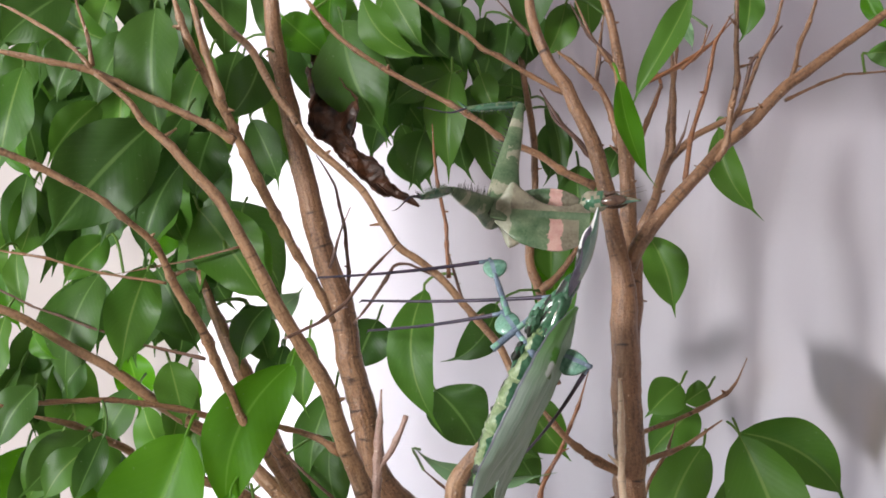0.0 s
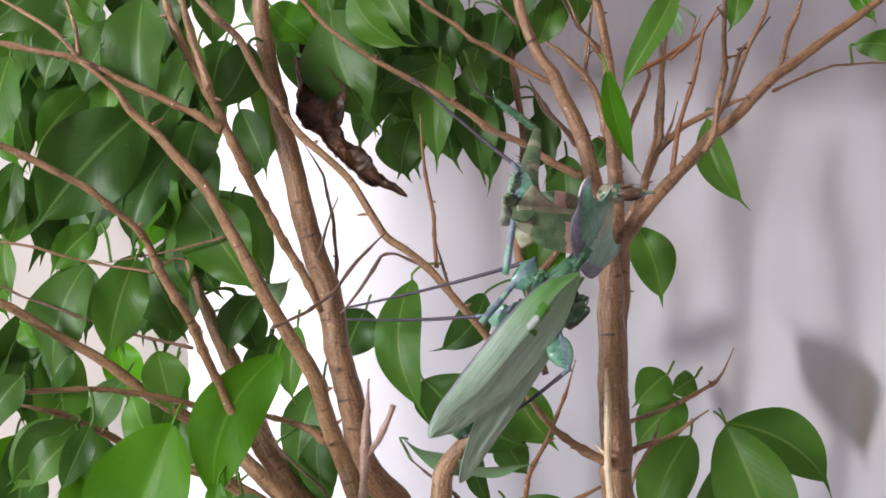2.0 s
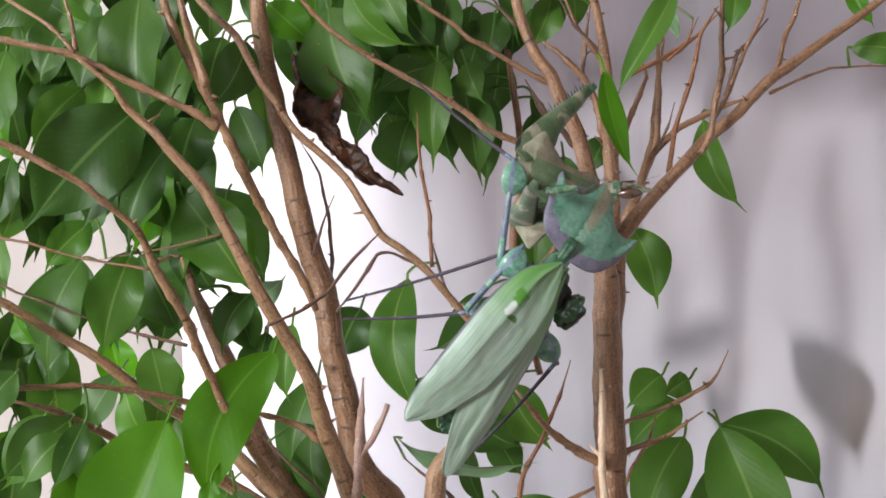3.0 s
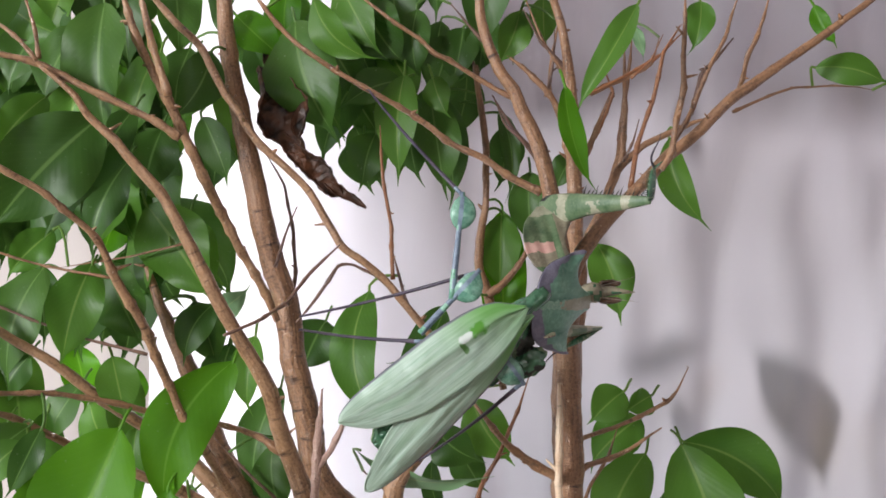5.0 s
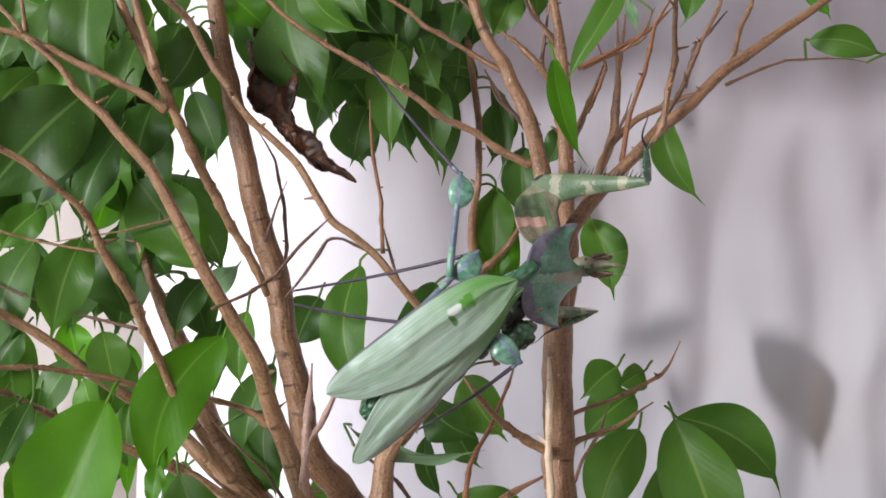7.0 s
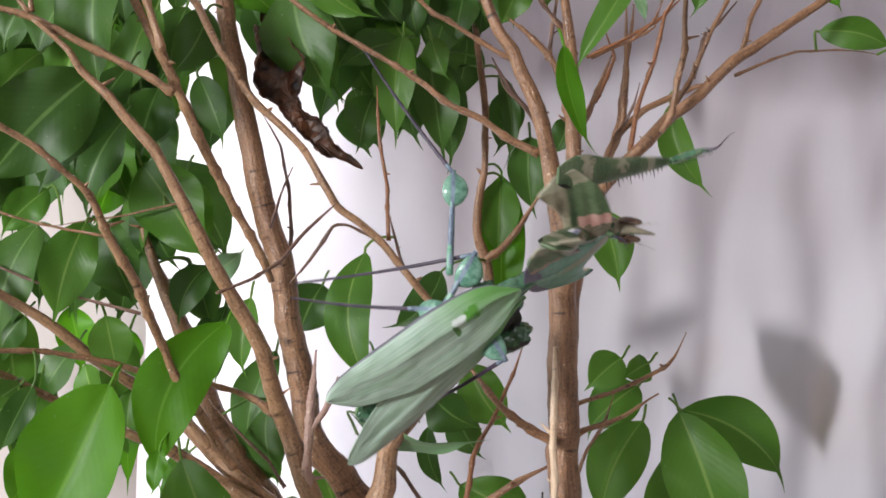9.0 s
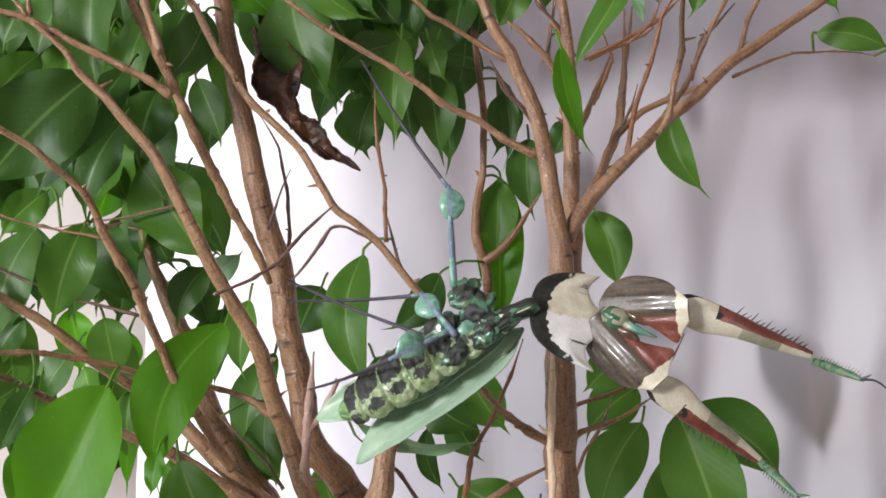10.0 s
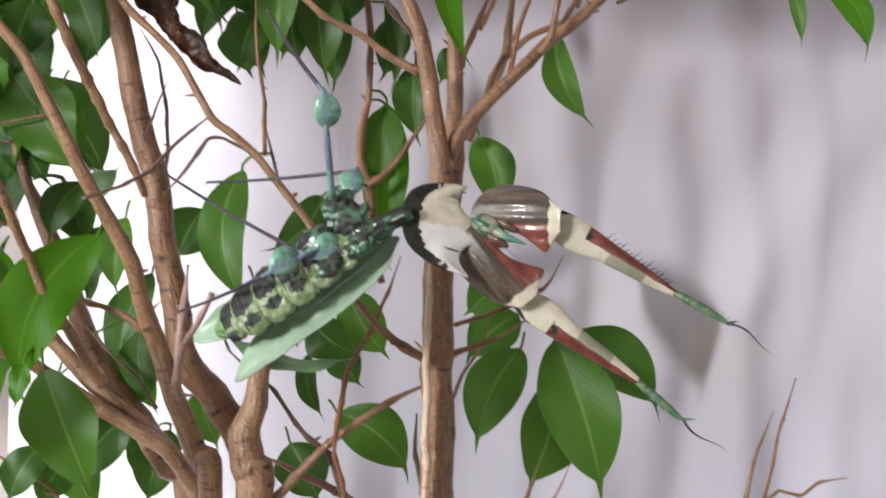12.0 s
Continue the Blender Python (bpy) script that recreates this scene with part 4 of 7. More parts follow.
leaf(leaf_green, (-0.0226, 0.49, 1.3836), (-0.0129, 0.49, 1.3589), 0.0182, 10, 0.12)
leaf(leaf_dark, (-0.0623, 0.488, 1.3885), (-0.0482, 0.488, 1.3663), 0.0136, 10, 0.12)
leaf(leaf_young, (-0.0858, 0.479, 1.3152), (-0.0918, 0.479, 1.2907), 0.0133, -10, 0.12)
# unseen leaves added behind the curtain to throw leaf shadows onto it
leaf(leaf_shadow_caster, (0.1768, 0.563, 1.2476), (0.2059, 0.563, 1.1891), 0.0289, 0, 0.01, -0.1)
leaf(leaf_shadow_caster, (0.1462, 0.563, 1.3624), (0.152, 0.563, 1.3225), 0.0112, 0, 0.01, 0.1)
leaf(leaf_shadow_caster, (0.1035, 0.563, 1.318), (0.1152, 0.563, 1.2761), 0.0136, 0, 0.01, 0.12)
leaf(leaf_shadow_caster, (0.1512, 0.563, 1.2528), (0.1157, 0.563, 1.2352), 0.0153, 0, 0.01, 0)
leaf(leaf_shadow_caster, (0.1429, 0.563, 1.2272), (0.1469, 0.563, 1.2057), 0.0088, 0, 0.01, 0)
leaf(leaf_shadow_caster, (0.174, 0.563, 1.3779), (0.1686, 0.563, 1.3527), 0.0130, 0, 0.01, 0)
leaf(leaf_shadow_caster, (0.2067, 0.563, 1.3947), (0.2023, 0.563, 1.3602), 0.0147, 0, 0.01, 0)
leaf(leaf_green, (-0.1045, 0.487, 1.3504), (-0.1047, 0.487, 1.3009), 0.0237, -35, 0.12)
leaf(leaf_dark, (0.0035, 0.503, 1.4301), (-0.0023, 0.503, 1.3873), 0.0222, -20, 0.12)
leaf(leaf_green, (-0.1455, 0.495, 1.3924), (-0.1508, 0.495, 1.3421), 0.0244, 35, 0.12)
leaf(leaf_dark, (0.0217, 0.498, 1.4279), (0.0162, 0.498, 1.3932), 0.0173, 35, 0.12)
leaf(leaf_green, (-0.0904, 0.481, 1.3395), (-0.0882, 0.481, 1.2951), 0.0201, 20, 0.12)
leaf(leaf_green, (-0.1137, 0.501, 1.2167), (-0.1191, 0.501, 1.1807), 0.0156, -35, 0.12)
leaf(leaf_green, (-0.1364, 0.504, 1.3915), (-0.1266, 0.504, 1.3456), 0.0225, 20, 0.12)
leaf(leaf_dark, (-0.2075, 0.504, 1.2188), (-0.2038, 0.504, 1.1821), 0.0190, -20, 0.12)
leaf(leaf_dark, (-0.0032, 0.497, 1.4149), (-0.0018, 0.497, 1.3787), 0.0187, 0, 0.12)
leaf(leaf_dark, (-0.2116, 0.489, 1.4069), (-0.212, 0.489, 1.3627), 0.0222, -35, 0.12)
leaf(leaf_dark, (-0.0315, 0.503, 1.3948), (-0.0313, 0.503, 1.3504), 0.0220, 35, 0.12)
leaf(leaf_dark, (-0.1463, 0.493, 1.2931), (-0.1398, 0.493, 1.2563), 0.0160, -20, 0.12)
leaf(leaf_dark, (-0.0949, 0.489, 1.3334), (-0.1069, 0.489, 1.2993), 0.0168, -35, 0.12)
leaf(leaf_dark, (-0.1041, 0.503, 1.2311), (-0.1149, 0.503, 1.1844), 0.0227, -20, 0.12)
leaf(leaf_dark, (-0.1565, 0.485, 1.3842), (-0.168, 0.485, 1.3516), 0.0146, 20, 0.12)
leaf(leaf_dark, (-0.1968, 0.484, 1.4229), (-0.1881, 0.484, 1.3834), 0.0207, 0, 0.12)
leaf(leaf_green, (-0.0966, 0.498, 1.3714), (-0.1084, 0.498, 1.3208), 0.0252, -35, 0.12)
leaf(leaf_dark, (-0.1739, 0.496, 1.3712), (-0.1626, 0.496, 1.3265), 0.0212, 0, 0.12)
leaf(leaf_green, (-0.0911, 0.481, 1.3172), (-0.0994, 0.481, 1.2739), 0.0230, 35, 0.12)
leaf(leaf_green, (-0.1229, 0.492, 1.4071), (-0.1128, 0.492, 1.3738), 0.0180, -35, 0.12)
leaf(leaf_green, (-0.1494, 0.486, 1.4164), (-0.1602, 0.486, 1.3776), 0.0183, 0, 0.12)
leaf(leaf_dark, (-0.2023, 0.493, 1.4213), (-0.2106, 0.493, 1.3714), 0.0236, 35, 0.12)
leaf(leaf_green, (-0.1976, 0.503, 1.3535), (-0.1966, 0.503, 1.3187), 0.0173, -20, 0.12)
leaf(leaf_dark, (-0.2098, 0.489, 1.2961), (-0.2079, 0.489, 1.2555), 0.0204, -35, 0.12)
leaf(leaf_dark, (-0.1781, 0.49, 1.31), (-0.184, 0.49, 1.2641), 0.0200, 35, 0.12)
leaf(leaf_green, (-0.1919, 0.48, 1.2403), (-0.1852, 0.48, 1.2024), 0.0174, -20, 0.12)
leaf(leaf_dark, (-0.203, 0.48, 1.3925), (-0.1961, 0.48, 1.349), 0.0185, 20, 0.12)
leaf(leaf_green, (-0.1858, 0.488, 1.2304), (-0.1903, 0.488, 1.1885), 0.0184, 20, 0.12)
leaf(leaf_dark, (-0.1271, 0.481, 1.4192), (-0.1213, 0.481, 1.3784), 0.0179, -20, 0.12)
leaf(leaf_dark, (-0.1002, 0.493, 1.3664), (-0.1124, 0.493, 1.3167), 0.0215, -20, 0.12)
leaf(leaf_dark, (-0.1238, 0.505, 1.3921), (-0.1325, 0.505, 1.3476), 0.0202, 35, 0.12)
leaf(leaf_green, (-0.1025, 0.495, 1.3478), (-0.1094, 0.495, 1.3074), 0.0179, -35, 0.12)
leaf(leaf_dark, (-0.1928, 0.504, 1.2258), (-0.2043, 0.504, 1.1853), 0.0173, 35, 0.12)
leaf(leaf_dark, (-0.1443, 0.499, 1.3815), (-0.1478, 0.499, 1.3387), 0.0195, 0, 0.12)
leaf(leaf_dark, (-0.1133, 0.487, 1.406), (-0.1069, 0.487, 1.3671), 0.0210, 0, 0.12)
leaf(leaf_green, (-0.1142, 0.485, 1.4261), (-0.1121, 0.485, 1.3853), 0.0191, 0, 0.12)
leaf(leaf_green, (-0.2111, 0.498, 1.3534), (-0.2115, 0.498, 1.3139), 0.0187, 35, 0.12)
leaf(leaf_dark, (-0.0695, 0.504, 1.4179), (-0.0718, 0.504, 1.3826), 0.0150, 35, 0.12)
leaf(leaf_dark, (-0.1411, 0.495, 1.4117), (-0.1448, 0.495, 1.3779), 0.0175, 20, 0.12)
leaf(leaf_dark, (0.0402, 0.481, 1.4239), (0.0335, 0.481, 1.3761), 0.0205, 0, 0.12)
leaf(leaf_dark, (-0.1637, 0.501, 1.2612), (-0.1682, 0.501, 1.2225), 0.0207, 0, 0.12)
leaf(leaf_dark, (-0.102, 0.487, 1.2989), (-0.1067, 0.487, 1.2507), 0.0240, 0, 0.12)
leaf(leaf_green, (-0.1043, 0.494, 1.3936), (-0.103, 0.494, 1.3562), 0.0179, 0, 0.12)
leaf(leaf_dark, (-0.193, 0.504, 1.2328), (-0.204, 0.504, 1.194), 0.0171, 35, 0.12)
leaf(leaf_dark, (-0.1297, 0.486, 1.2197), (-0.1191, 0.486, 1.1766), 0.0221, 20, 0.12)
leaf(leaf_dark, (-0.2139, 0.489, 1.2632), (-0.2179, 0.489, 1.2294), 0.0175, 35, 0.12)
leaf(leaf_dark, (-0.1871, 0.489, 1.4042), (-0.1943, 0.489, 1.3713), 0.0159, -35, 0.12)
leaf(leaf_dark, (-0.1094, 0.495, 1.2952), (-0.119, 0.495, 1.2561), 0.0184, -35, 0.12)
leaf(leaf_dark, (-0.1172, 0.503, 1.3462), (-0.1175, 0.503, 1.2995), 0.0238, -35, 0.12)
leaf(leaf_dark, (-0.1263, 0.499, 1.3966), (-0.1228, 0.499, 1.3473), 0.0213, -35, 0.12)
leaf(leaf_dark, (-0.1675, 0.491, 1.2204), (-0.1739, 0.491, 1.173), 0.0207, -35, 0.12)
leaf(leaf_green, (-0.0911, 0.493, 1.425), (-0.0845, 0.493, 1.3902), 0.0185, 35, 0.12)
leaf(leaf_dark, (-0.21, 0.488, 1.228), (-0.2139, 0.488, 1.1933), 0.0154, -35, 0.12)
leaf(leaf_dark, (-0.1567, 0.487, 1.3253), (-0.1574, 0.487, 1.2887), 0.0185, -35, 0.12)
leaf(leaf_dark, (-0.1071, 0.492, 1.3932), (-0.101, 0.492, 1.3493), 0.0203, 20, 0.12)
leaf(leaf_dark, (-0.0894, 0.48, 1.4085), (-0.0865, 0.48, 1.3709), 0.0198, -35, 0.12)
leaf(leaf_dark, (-0.1791, 0.487, 1.2679), (-0.1861, 0.487, 1.2304), 0.0201, 35, 0.12)
leaf(leaf_dark, (-0.1436, 0.503, 1.4065), (-0.1488, 0.503, 1.3663), 0.0196, 20, 0.12)
leaf(leaf_green, (-0.1108, 0.48, 1.3695), (-0.1217, 0.48, 1.3265), 0.0192, -20, 0.12)
leaf(leaf_green, (-0.153, 0.494, 1.2578), (-0.1461, 0.494, 1.2096), 0.0232, -35, 0.12)
leaf(leaf_dark, (-0.0972, 0.412, 1.3817), (-0.0939, 0.408, 1.3328), 0.0248, 16, 0.10, 0.00)
leaf(leaf_dark, (-0.0990, 0.415, 1.3426), (-0.1351, 0.411, 1.3002), 0.0313, -14, 0.12, 0.04)
leaf(leaf_dark, (-0.1042, 0.430, 1.3281), (-0.1195, 0.426, 1.3002), 0.0185, 10, 0.10, 0.05)
leaf(leaf_green, (-0.1378, 0.400, 1.3600), (-0.1452, 0.396, 1.3204), 0.0198, 15, 0.10, -0.05)
leaf(leaf_dark, (-0.1326, 0.430, 1.3908), (-0.1570, 0.426, 1.3698), 0.0199, -20, 0.12, 0.05)
leaf(leaf_green, (-0.1381, 0.435, 1.3850), (-0.1141, 0.431, 1.3726), 0.0164, 20, 0.10, 0.04)
leaf(leaf_green, (-0.1200, 0.425, 1.3511), (-0.1376, 0.421, 1.3283), 0.0142, -20, 0.12, 0.06)
leaf(leaf_dark, (-0.1102, 0.430, 1.3765), (-0.1222, 0.426, 1.3465), 0.0185, 20, 0.12, 0.00)
leaf(leaf_dark, (-0.0658, 0.440, 1.3705), (-0.0793, 0.436, 1.3443), 0.0166, -15, 0.12, -0.08)
leaf(leaf_green, (-0.0851, 0.445, 1.3713), (-0.0929, 0.441, 1.3354), 0.0173, 15, 0.12, 0.04)
leaf(leaf_green, (-0.0662, 0.460, 1.3643), (-0.0584, 0.456, 1.3298), 0.0114, 0, 0.10, -0.06)
leaf(leaf_dark, (-0.0714, 0.455, 1.3484), (-0.0595, 0.451, 1.3216), 0.0137, 15, 0.12, -0.06)
leaf(leaf_dark, (-0.0906, 0.430, 1.3481), (-0.1092, 0.426, 1.3097), 0.0148, -15, 0.10, 0.05)
leaf(leaf_green, (-0.0902, 0.450, 1.3148), (-0.0629, 0.446, 1.2770), 0.0271, 12, 0.10, -0.06)
leaf(leaf_young, (-0.0606, 0.460, 1.3878), (-0.0398, 0.456, 1.3696), 0.0154, -15, 0.12, 0.06)
leaf(leaf_dark, (-0.0376, 0.455, 1.3855), (-0.0184, 0.451, 1.3387), 0.0284, 14, 0.10, 0.05)
leaf(leaf_green, (-0.0287, 0.430, 1.3892), (-0.0044, 0.426, 1.3663), 0.0148, 38, 0.14, 0.08)
leaf(leaf_dark, (0.0026, 0.475, 1.3668), (-0.0219, 0.471, 1.3540), 0.0148, 10, 0.12, 0.05)
leaf(leaf_dark, (-0.0071, 0.475, 1.3461), (-0.0118, 0.471, 1.3225), 0.0164, 0, 0.12, 0.05)
leaf(leaf_green, (0.0035, 0.470, 1.3687), (0.0035, 0.466, 1.3249), 0.0167, 10, 0.12, 0.03)
leaf(leaf_dark, (0.0138, 0.480, 1.3613), (0.0208, 0.476, 1.3201), 0.0181, -12, 0.12, 0.03)
leaf(leaf_green, (0.0144, 0.470, 1.3679), (0.0212, 0.466, 1.3508), 0.0111, 20, 0.12, 0.00)
leaf(leaf_dark, (0.0422, 0.500, 1.3592), (0.0465, 0.496, 1.3205), 0.0081, 0, 0.10, -0.08)
leaf(leaf_dark, (-0.0144, 0.485, 1.4002), (0.0049, 0.481, 1.3726), 0.0225, 12, 0.12, 0.04)
leaf(leaf_green, (-0.0055, 0.490, 1.3844), (0.0104, 0.486, 1.3589), 0.0174, -14, 0.12, 0.04)
leaf(leaf_dark, (0.0264, 0.490, 1.3912), (0.0217, 0.486, 1.3657), 0.0158, 10, 0.12, -0.04)
leaf(leaf_dark, (0.0358, 0.495, 1.3967), (0.0333, 0.491, 1.3709), 0.0165, -10, 0.12, 0.04)
leaf(leaf_dark, (0.0500, 0.490, 1.3990), (0.0451, 0.486, 1.3760), 0.0121, 10, 0.12, -0.05)
leaf(leaf_green, (0.0594, 0.500, 1.4061), (0.0603, 0.496, 1.3840), 0.0124, -10, 0.12, 0.05)
leaf(leaf_green, (0.0834, 0.410, 1.3858), (0.0603, 0.406, 1.3454), 0.0102, 30, 0.10, -0.08)
leaf(leaf_young, (0.0587, 0.405, 1.3566), (0.0693, 0.401, 1.3199), 0.0087, -18, 0.10, 0.10)
leaf(leaf_green, (0.1099, 0.485, 1.3484), (0.1273, 0.481, 1.3114), 0.0131, 22, 0.10, 0.10)
leaf(leaf_green, (0.0811, 0.480, 1.3051), (0.0902, 0.476, 1.2728), 0.0176, 5, 0.08, -0.07)
leaf(leaf_green, (0.1583, 0.455, 1.3730), (0.1858, 0.451, 1.3656), 0.0123, 18, 0.10, -0.12)
leaf(leaf_green, (0.1914, 0.450, 1.3660), (0.1957, 0.446, 1.3416), 0.0058, 30, 0.10, -0.08)
leaf(leaf_young, (0.2021, 0.450, 1.3684), (0.2213, 0.446, 1.3391), 0.0111, 12, 0.10, -0.16)
leaf(leaf_green, (0.1157, 0.460, 1.3980), (0.1118, 0.456, 1.3764), 0.0114, 15, 0.10, -0.06)
leaf(leaf_young, (0.1558, 0.450, 1.3955), (0.1648, 0.446, 1.3793), 0.0073, 30, 0.10, 0.05)
leaf(leaf_pale, (0.0925, 0.470, 1.3897), (0.0961, 0.466, 1.3755), 0.0046, 10, 0.10, 0.00)
leaf(leaf_dark, (0.0214, 0.480, 1.2784), (0.0004, 0.476, 1.2547), 0.0150, 8, 0.12, -0.14)
leaf(leaf_dark, (-0.0269, 0.500, 1.2710), (-0.0360, 0.496, 1.2484), 0.0221, 0, 0.10, 0.04)
leaf(leaf_dark, (-0.0031, 0.480, 1.2445), (0.0150, 0.476, 1.2193), 0.0258, -20, 0.12, -0.04)
leaf(leaf_green, (0.1010, 0.472, 1.2238), (0.0853, 0.468, 1.1826), 0.0219, 14, 0.12, 0.08)
leaf(leaf_green, (0.1168, 0.488, 1.2094), (0.1060, 0.484, 1.1643), 0.0279, -10, 0.10, -0.06)
leaf(leaf_green, (0.1133, 0.465, 1.2290), (0.1344, 0.461, 1.1669), 0.0295, 16, 0.12, -0.05)
leaf(leaf_green, (0.0336, 0.490, 1.2409), (0.0519, 0.486, 1.2156), 0.0201, 6, 0.10, 0.06)
leaf(leaf_green, (0.0316, 0.490, 1.1931), (0.0626, 0.486, 1.1685), 0.0222, -8, 0.10, -0.10)
leaf(leaf_dark, (0.0135, 0.490, 1.1801), (0.0265, 0.486, 1.1563), 0.0227, 10, 0.10, -0.06)
leaf(leaf_dark, (0.0177, 0.485, 1.2319), (0.0397, 0.481, 1.2174), 0.0193, 24, 0.12, 0.06)
leaf(leaf_dark, (0.0184, 0.500, 1.2149), (0.0272, 0.496, 1.1888), 0.0092, 10, 0.10, 0.12)
leaf(leaf_dark, (-0.0433, 0.470, 1.2248), (-0.0361, 0.466, 1.1953), 0.0152, 8, 0.10, 0.08)
leaf(leaf_dark, (0.0282, 0.500, 1.2213), (0.0406, 0.496, 1.2017), 0.0151, 8, 0.10, 0.00)
leaf(leaf_dark, (-0.1242, 0.440, 1.2908), (-0.1344, 0.436, 1.2460), 0.0223, 12, 0.12, 0.05)
leaf(leaf_green, (-0.1054, 0.435, 1.2929), (-0.1141, 0.431, 1.2546), 0.0192, -14, 0.12, 0.05)
leaf(leaf_dark, (-0.1057, 0.450, 1.2927), (-0.0890, 0.446, 1.2613), 0.0223, 12, 0.12, -0.06)
leaf(leaf_dark, (-0.0669, 0.465, 1.2782), (-0.0766, 0.461, 1.2540), 0.0140, 0, 0.10, 0.12)
leaf(leaf_green, (-0.0515, 0.470, 1.2662), (-0.0532, 0.466, 1.2353), 0.0132, 14, 0.12, 0.00)
leaf(leaf_pale, (-0.0685, 0.470, 1.2740), (-0.0528, 0.466, 1.2855), 0.0101, 20, 0.12, 0.00)
leaf(leaf_dark, (-0.1213, 0.420, 1.2366), (-0.1445, 0.416, 1.2144), 0.0181, -16, 0.12, 0.06)
leaf(leaf_green, (-0.1214, 0.415, 1.2316), (-0.1351, 0.411, 1.2132), 0.0143, 18, 0.12, 0.05)
leaf(leaf_dark, (-0.1142, 0.410, 1.2374), (-0.1240, 0.406, 1.2135), 0.0102, -10, 0.12, 0.00)
leaf(leaf_dark, (-0.1370, 0.410, 1.2537), (-0.1493, 0.406, 1.2312), 0.0159, 14, 0.12, 0.04)
leaf(leaf_dark, (-0.0423, 0.480, 1.2454), (-0.0504, 0.476, 1.1986), 0.0171, 12, 0.12, 0.06)
leaf(leaf_green, (-0.0989, 0.440, 1.2594), (-0.0919, 0.436, 1.2354), 0.0156, -14, 0.12, 0.00)
leaf(leaf_green, (-0.1540, 0.440, 1.3002), (-0.1490, 0.436, 1.2759), 0.0095, 10, 0.12, 0.00)
leaf(leaf_green, (-0.1545, 0.430, 1.2762), (-0.1562, 0.426, 1.2488), 0.0139, 14, 0.12, 0.00)
leaf(leaf_green, (-0.1241, 0.450, 1.3044), (-0.1404, 0.446, 1.2861), 0.0141, -16, 0.12, 0.05)
leaf(leaf_young, (-0.1412, 0.420, 1.2709), (-0.1313, 0.416, 1.2616), 0.0077, 20, 0.12, 0.00)
leaf(leaf_dark, (-0.0122, 0.485, 1.3462), (-0.0087, 0.481, 1.3218), 0.0199, 6, 0.10, 0.05)
leaf(leaf_dark, (0.0045, 0.480, 1.3622), (0.0104, 0.476, 1.3251), 0.0181, -8, 0.10, 0.05)
leaf(leaf_dark, (0.0177, 0.490, 1.3626), (0.0245, 0.486, 1.3172), 0.0164, 8, 0.10, -0.04)
leaf(leaf_green, (-0.0617, 0.400, 1.2164), (-0.0424, 0.396, 1.1747), 0.0241, 10, 0.10, -0.04)
leaf(leaf_dark, (-0.0452, 0.455, 1.1936), (-0.0653, 0.451, 1.1676), 0.0181, -10, 0.10, 0.04)
leaf(leaf_dark, (-0.0741, 0.450, 1.1821), (-0.0831, 0.446, 1.1611), 0.0150, 10, 0.10, 0.04)
leaf(leaf_green, (-0.0643, 0.460, 1.1787), (-0.0765, 0.456, 1.1583), 0.0149, -10, 0.10, 0.04)
leaf(leaf_young, (-0.0730, 0.420, 1.2159), (-0.0741, 0.416, 1.1998), 0.0077, 10, 0.10, 0.00)
leaf(leaf_dark, (-0.0624, 0.480, 1.2622), (-0.0642, 0.476, 1.2319), 0.0160, 10, 0.10, 0.04)
leaf(leaf_dark, (-0.0341, 0.490, 1.1834), (-0.0402, 0.486, 1.1528), 0.0185, -8, 0.10, 0.06)
leaf(leaf_green, (-0.0251, 0.500, 1.1982), (-0.0140, 0.496, 1.1743), 0.0151, 10, 0.10, 0.00)
leaf(leaf_dark, (-0.1382, 0.470, 1.3837), (-0.1491, 0.466, 1.3567), 0.0177, 10, 0.10, 0.00)
leaf(leaf_dark, (-0.0775, 0.460, 1.3749), (-0.0821, 0.456, 1.3424), 0.0183, -10, 0.10, 0.06)
leaf(leaf_dark, (-0.0984, 0.455, 1.3313), (-0.1110, 0.451, 1.2931), 0.0196, 10, 0.10, 0.04)
leaf(leaf_green, (-0.0810, 0.455, 1.3066), (-0.0605, 0.451, 1.2861), 0.0235, -8, 0.10, 0.06)
leaf(leaf_green, (0.1182, 0.485, 1.2268), (0.1606, 0.481, 1.1980), 0.0240, -12, 0.10, -0.12)
leaf(leaf_green, (0.0919, 0.472, 1.2477), (0.0777, 0.468, 1.2347), 0.0158, 8, 0.08, 0.04)
leaf(leaf_green, (0.1021, 0.470, 1.2465), (0.0912, 0.466, 1.2401), 0.0116, -8, 0.08, 0.04)
leaf(leaf_green, (0.1005, 0.482, 1.2362), (0.0790, 0.478, 1.2161), 0.0192, 14, 0.10, 0.05)
leaf(leaf_dark, (0.0556, 0.500, 1.3344), (0.0583, 0.496, 1.3006), 0.0167, 8, 0.10, 0.04)
leaf(leaf_green, (0.0441, 0.498, 1.3160), (0.0439, 0.494, 1.2823), 0.0172, 6, 0.08, 0.00)
leaf(leaf_dark, (0.0728, 0.500, 1.3419), (0.0650, 0.496, 1.3256), 0.0118, 10, 0.10, 0.00)
leaf(leaf_dark, (0.0470, 0.500, 1.3532), (0.0429, 0.496, 1.3250), 0.0151, -10, 0.10, 0.03)
leaf(leaf_dark, (-0.0132, 0.490, 1.3731), (-0.0299, 0.486, 1.3315), 0.0185, 10, 0.10, 0.04)
leaf(leaf_dark, (0.0227, 0.490, 1.3877), (0.0144, 0.486, 1.3597), 0.0190, -10, 0.10, 0.04)
leaf(leaf_dark, (-0.0002, 0.495, 1.3903), (-0.0085, 0.491, 1.3643), 0.0187, 10, 0.10, 0.00)
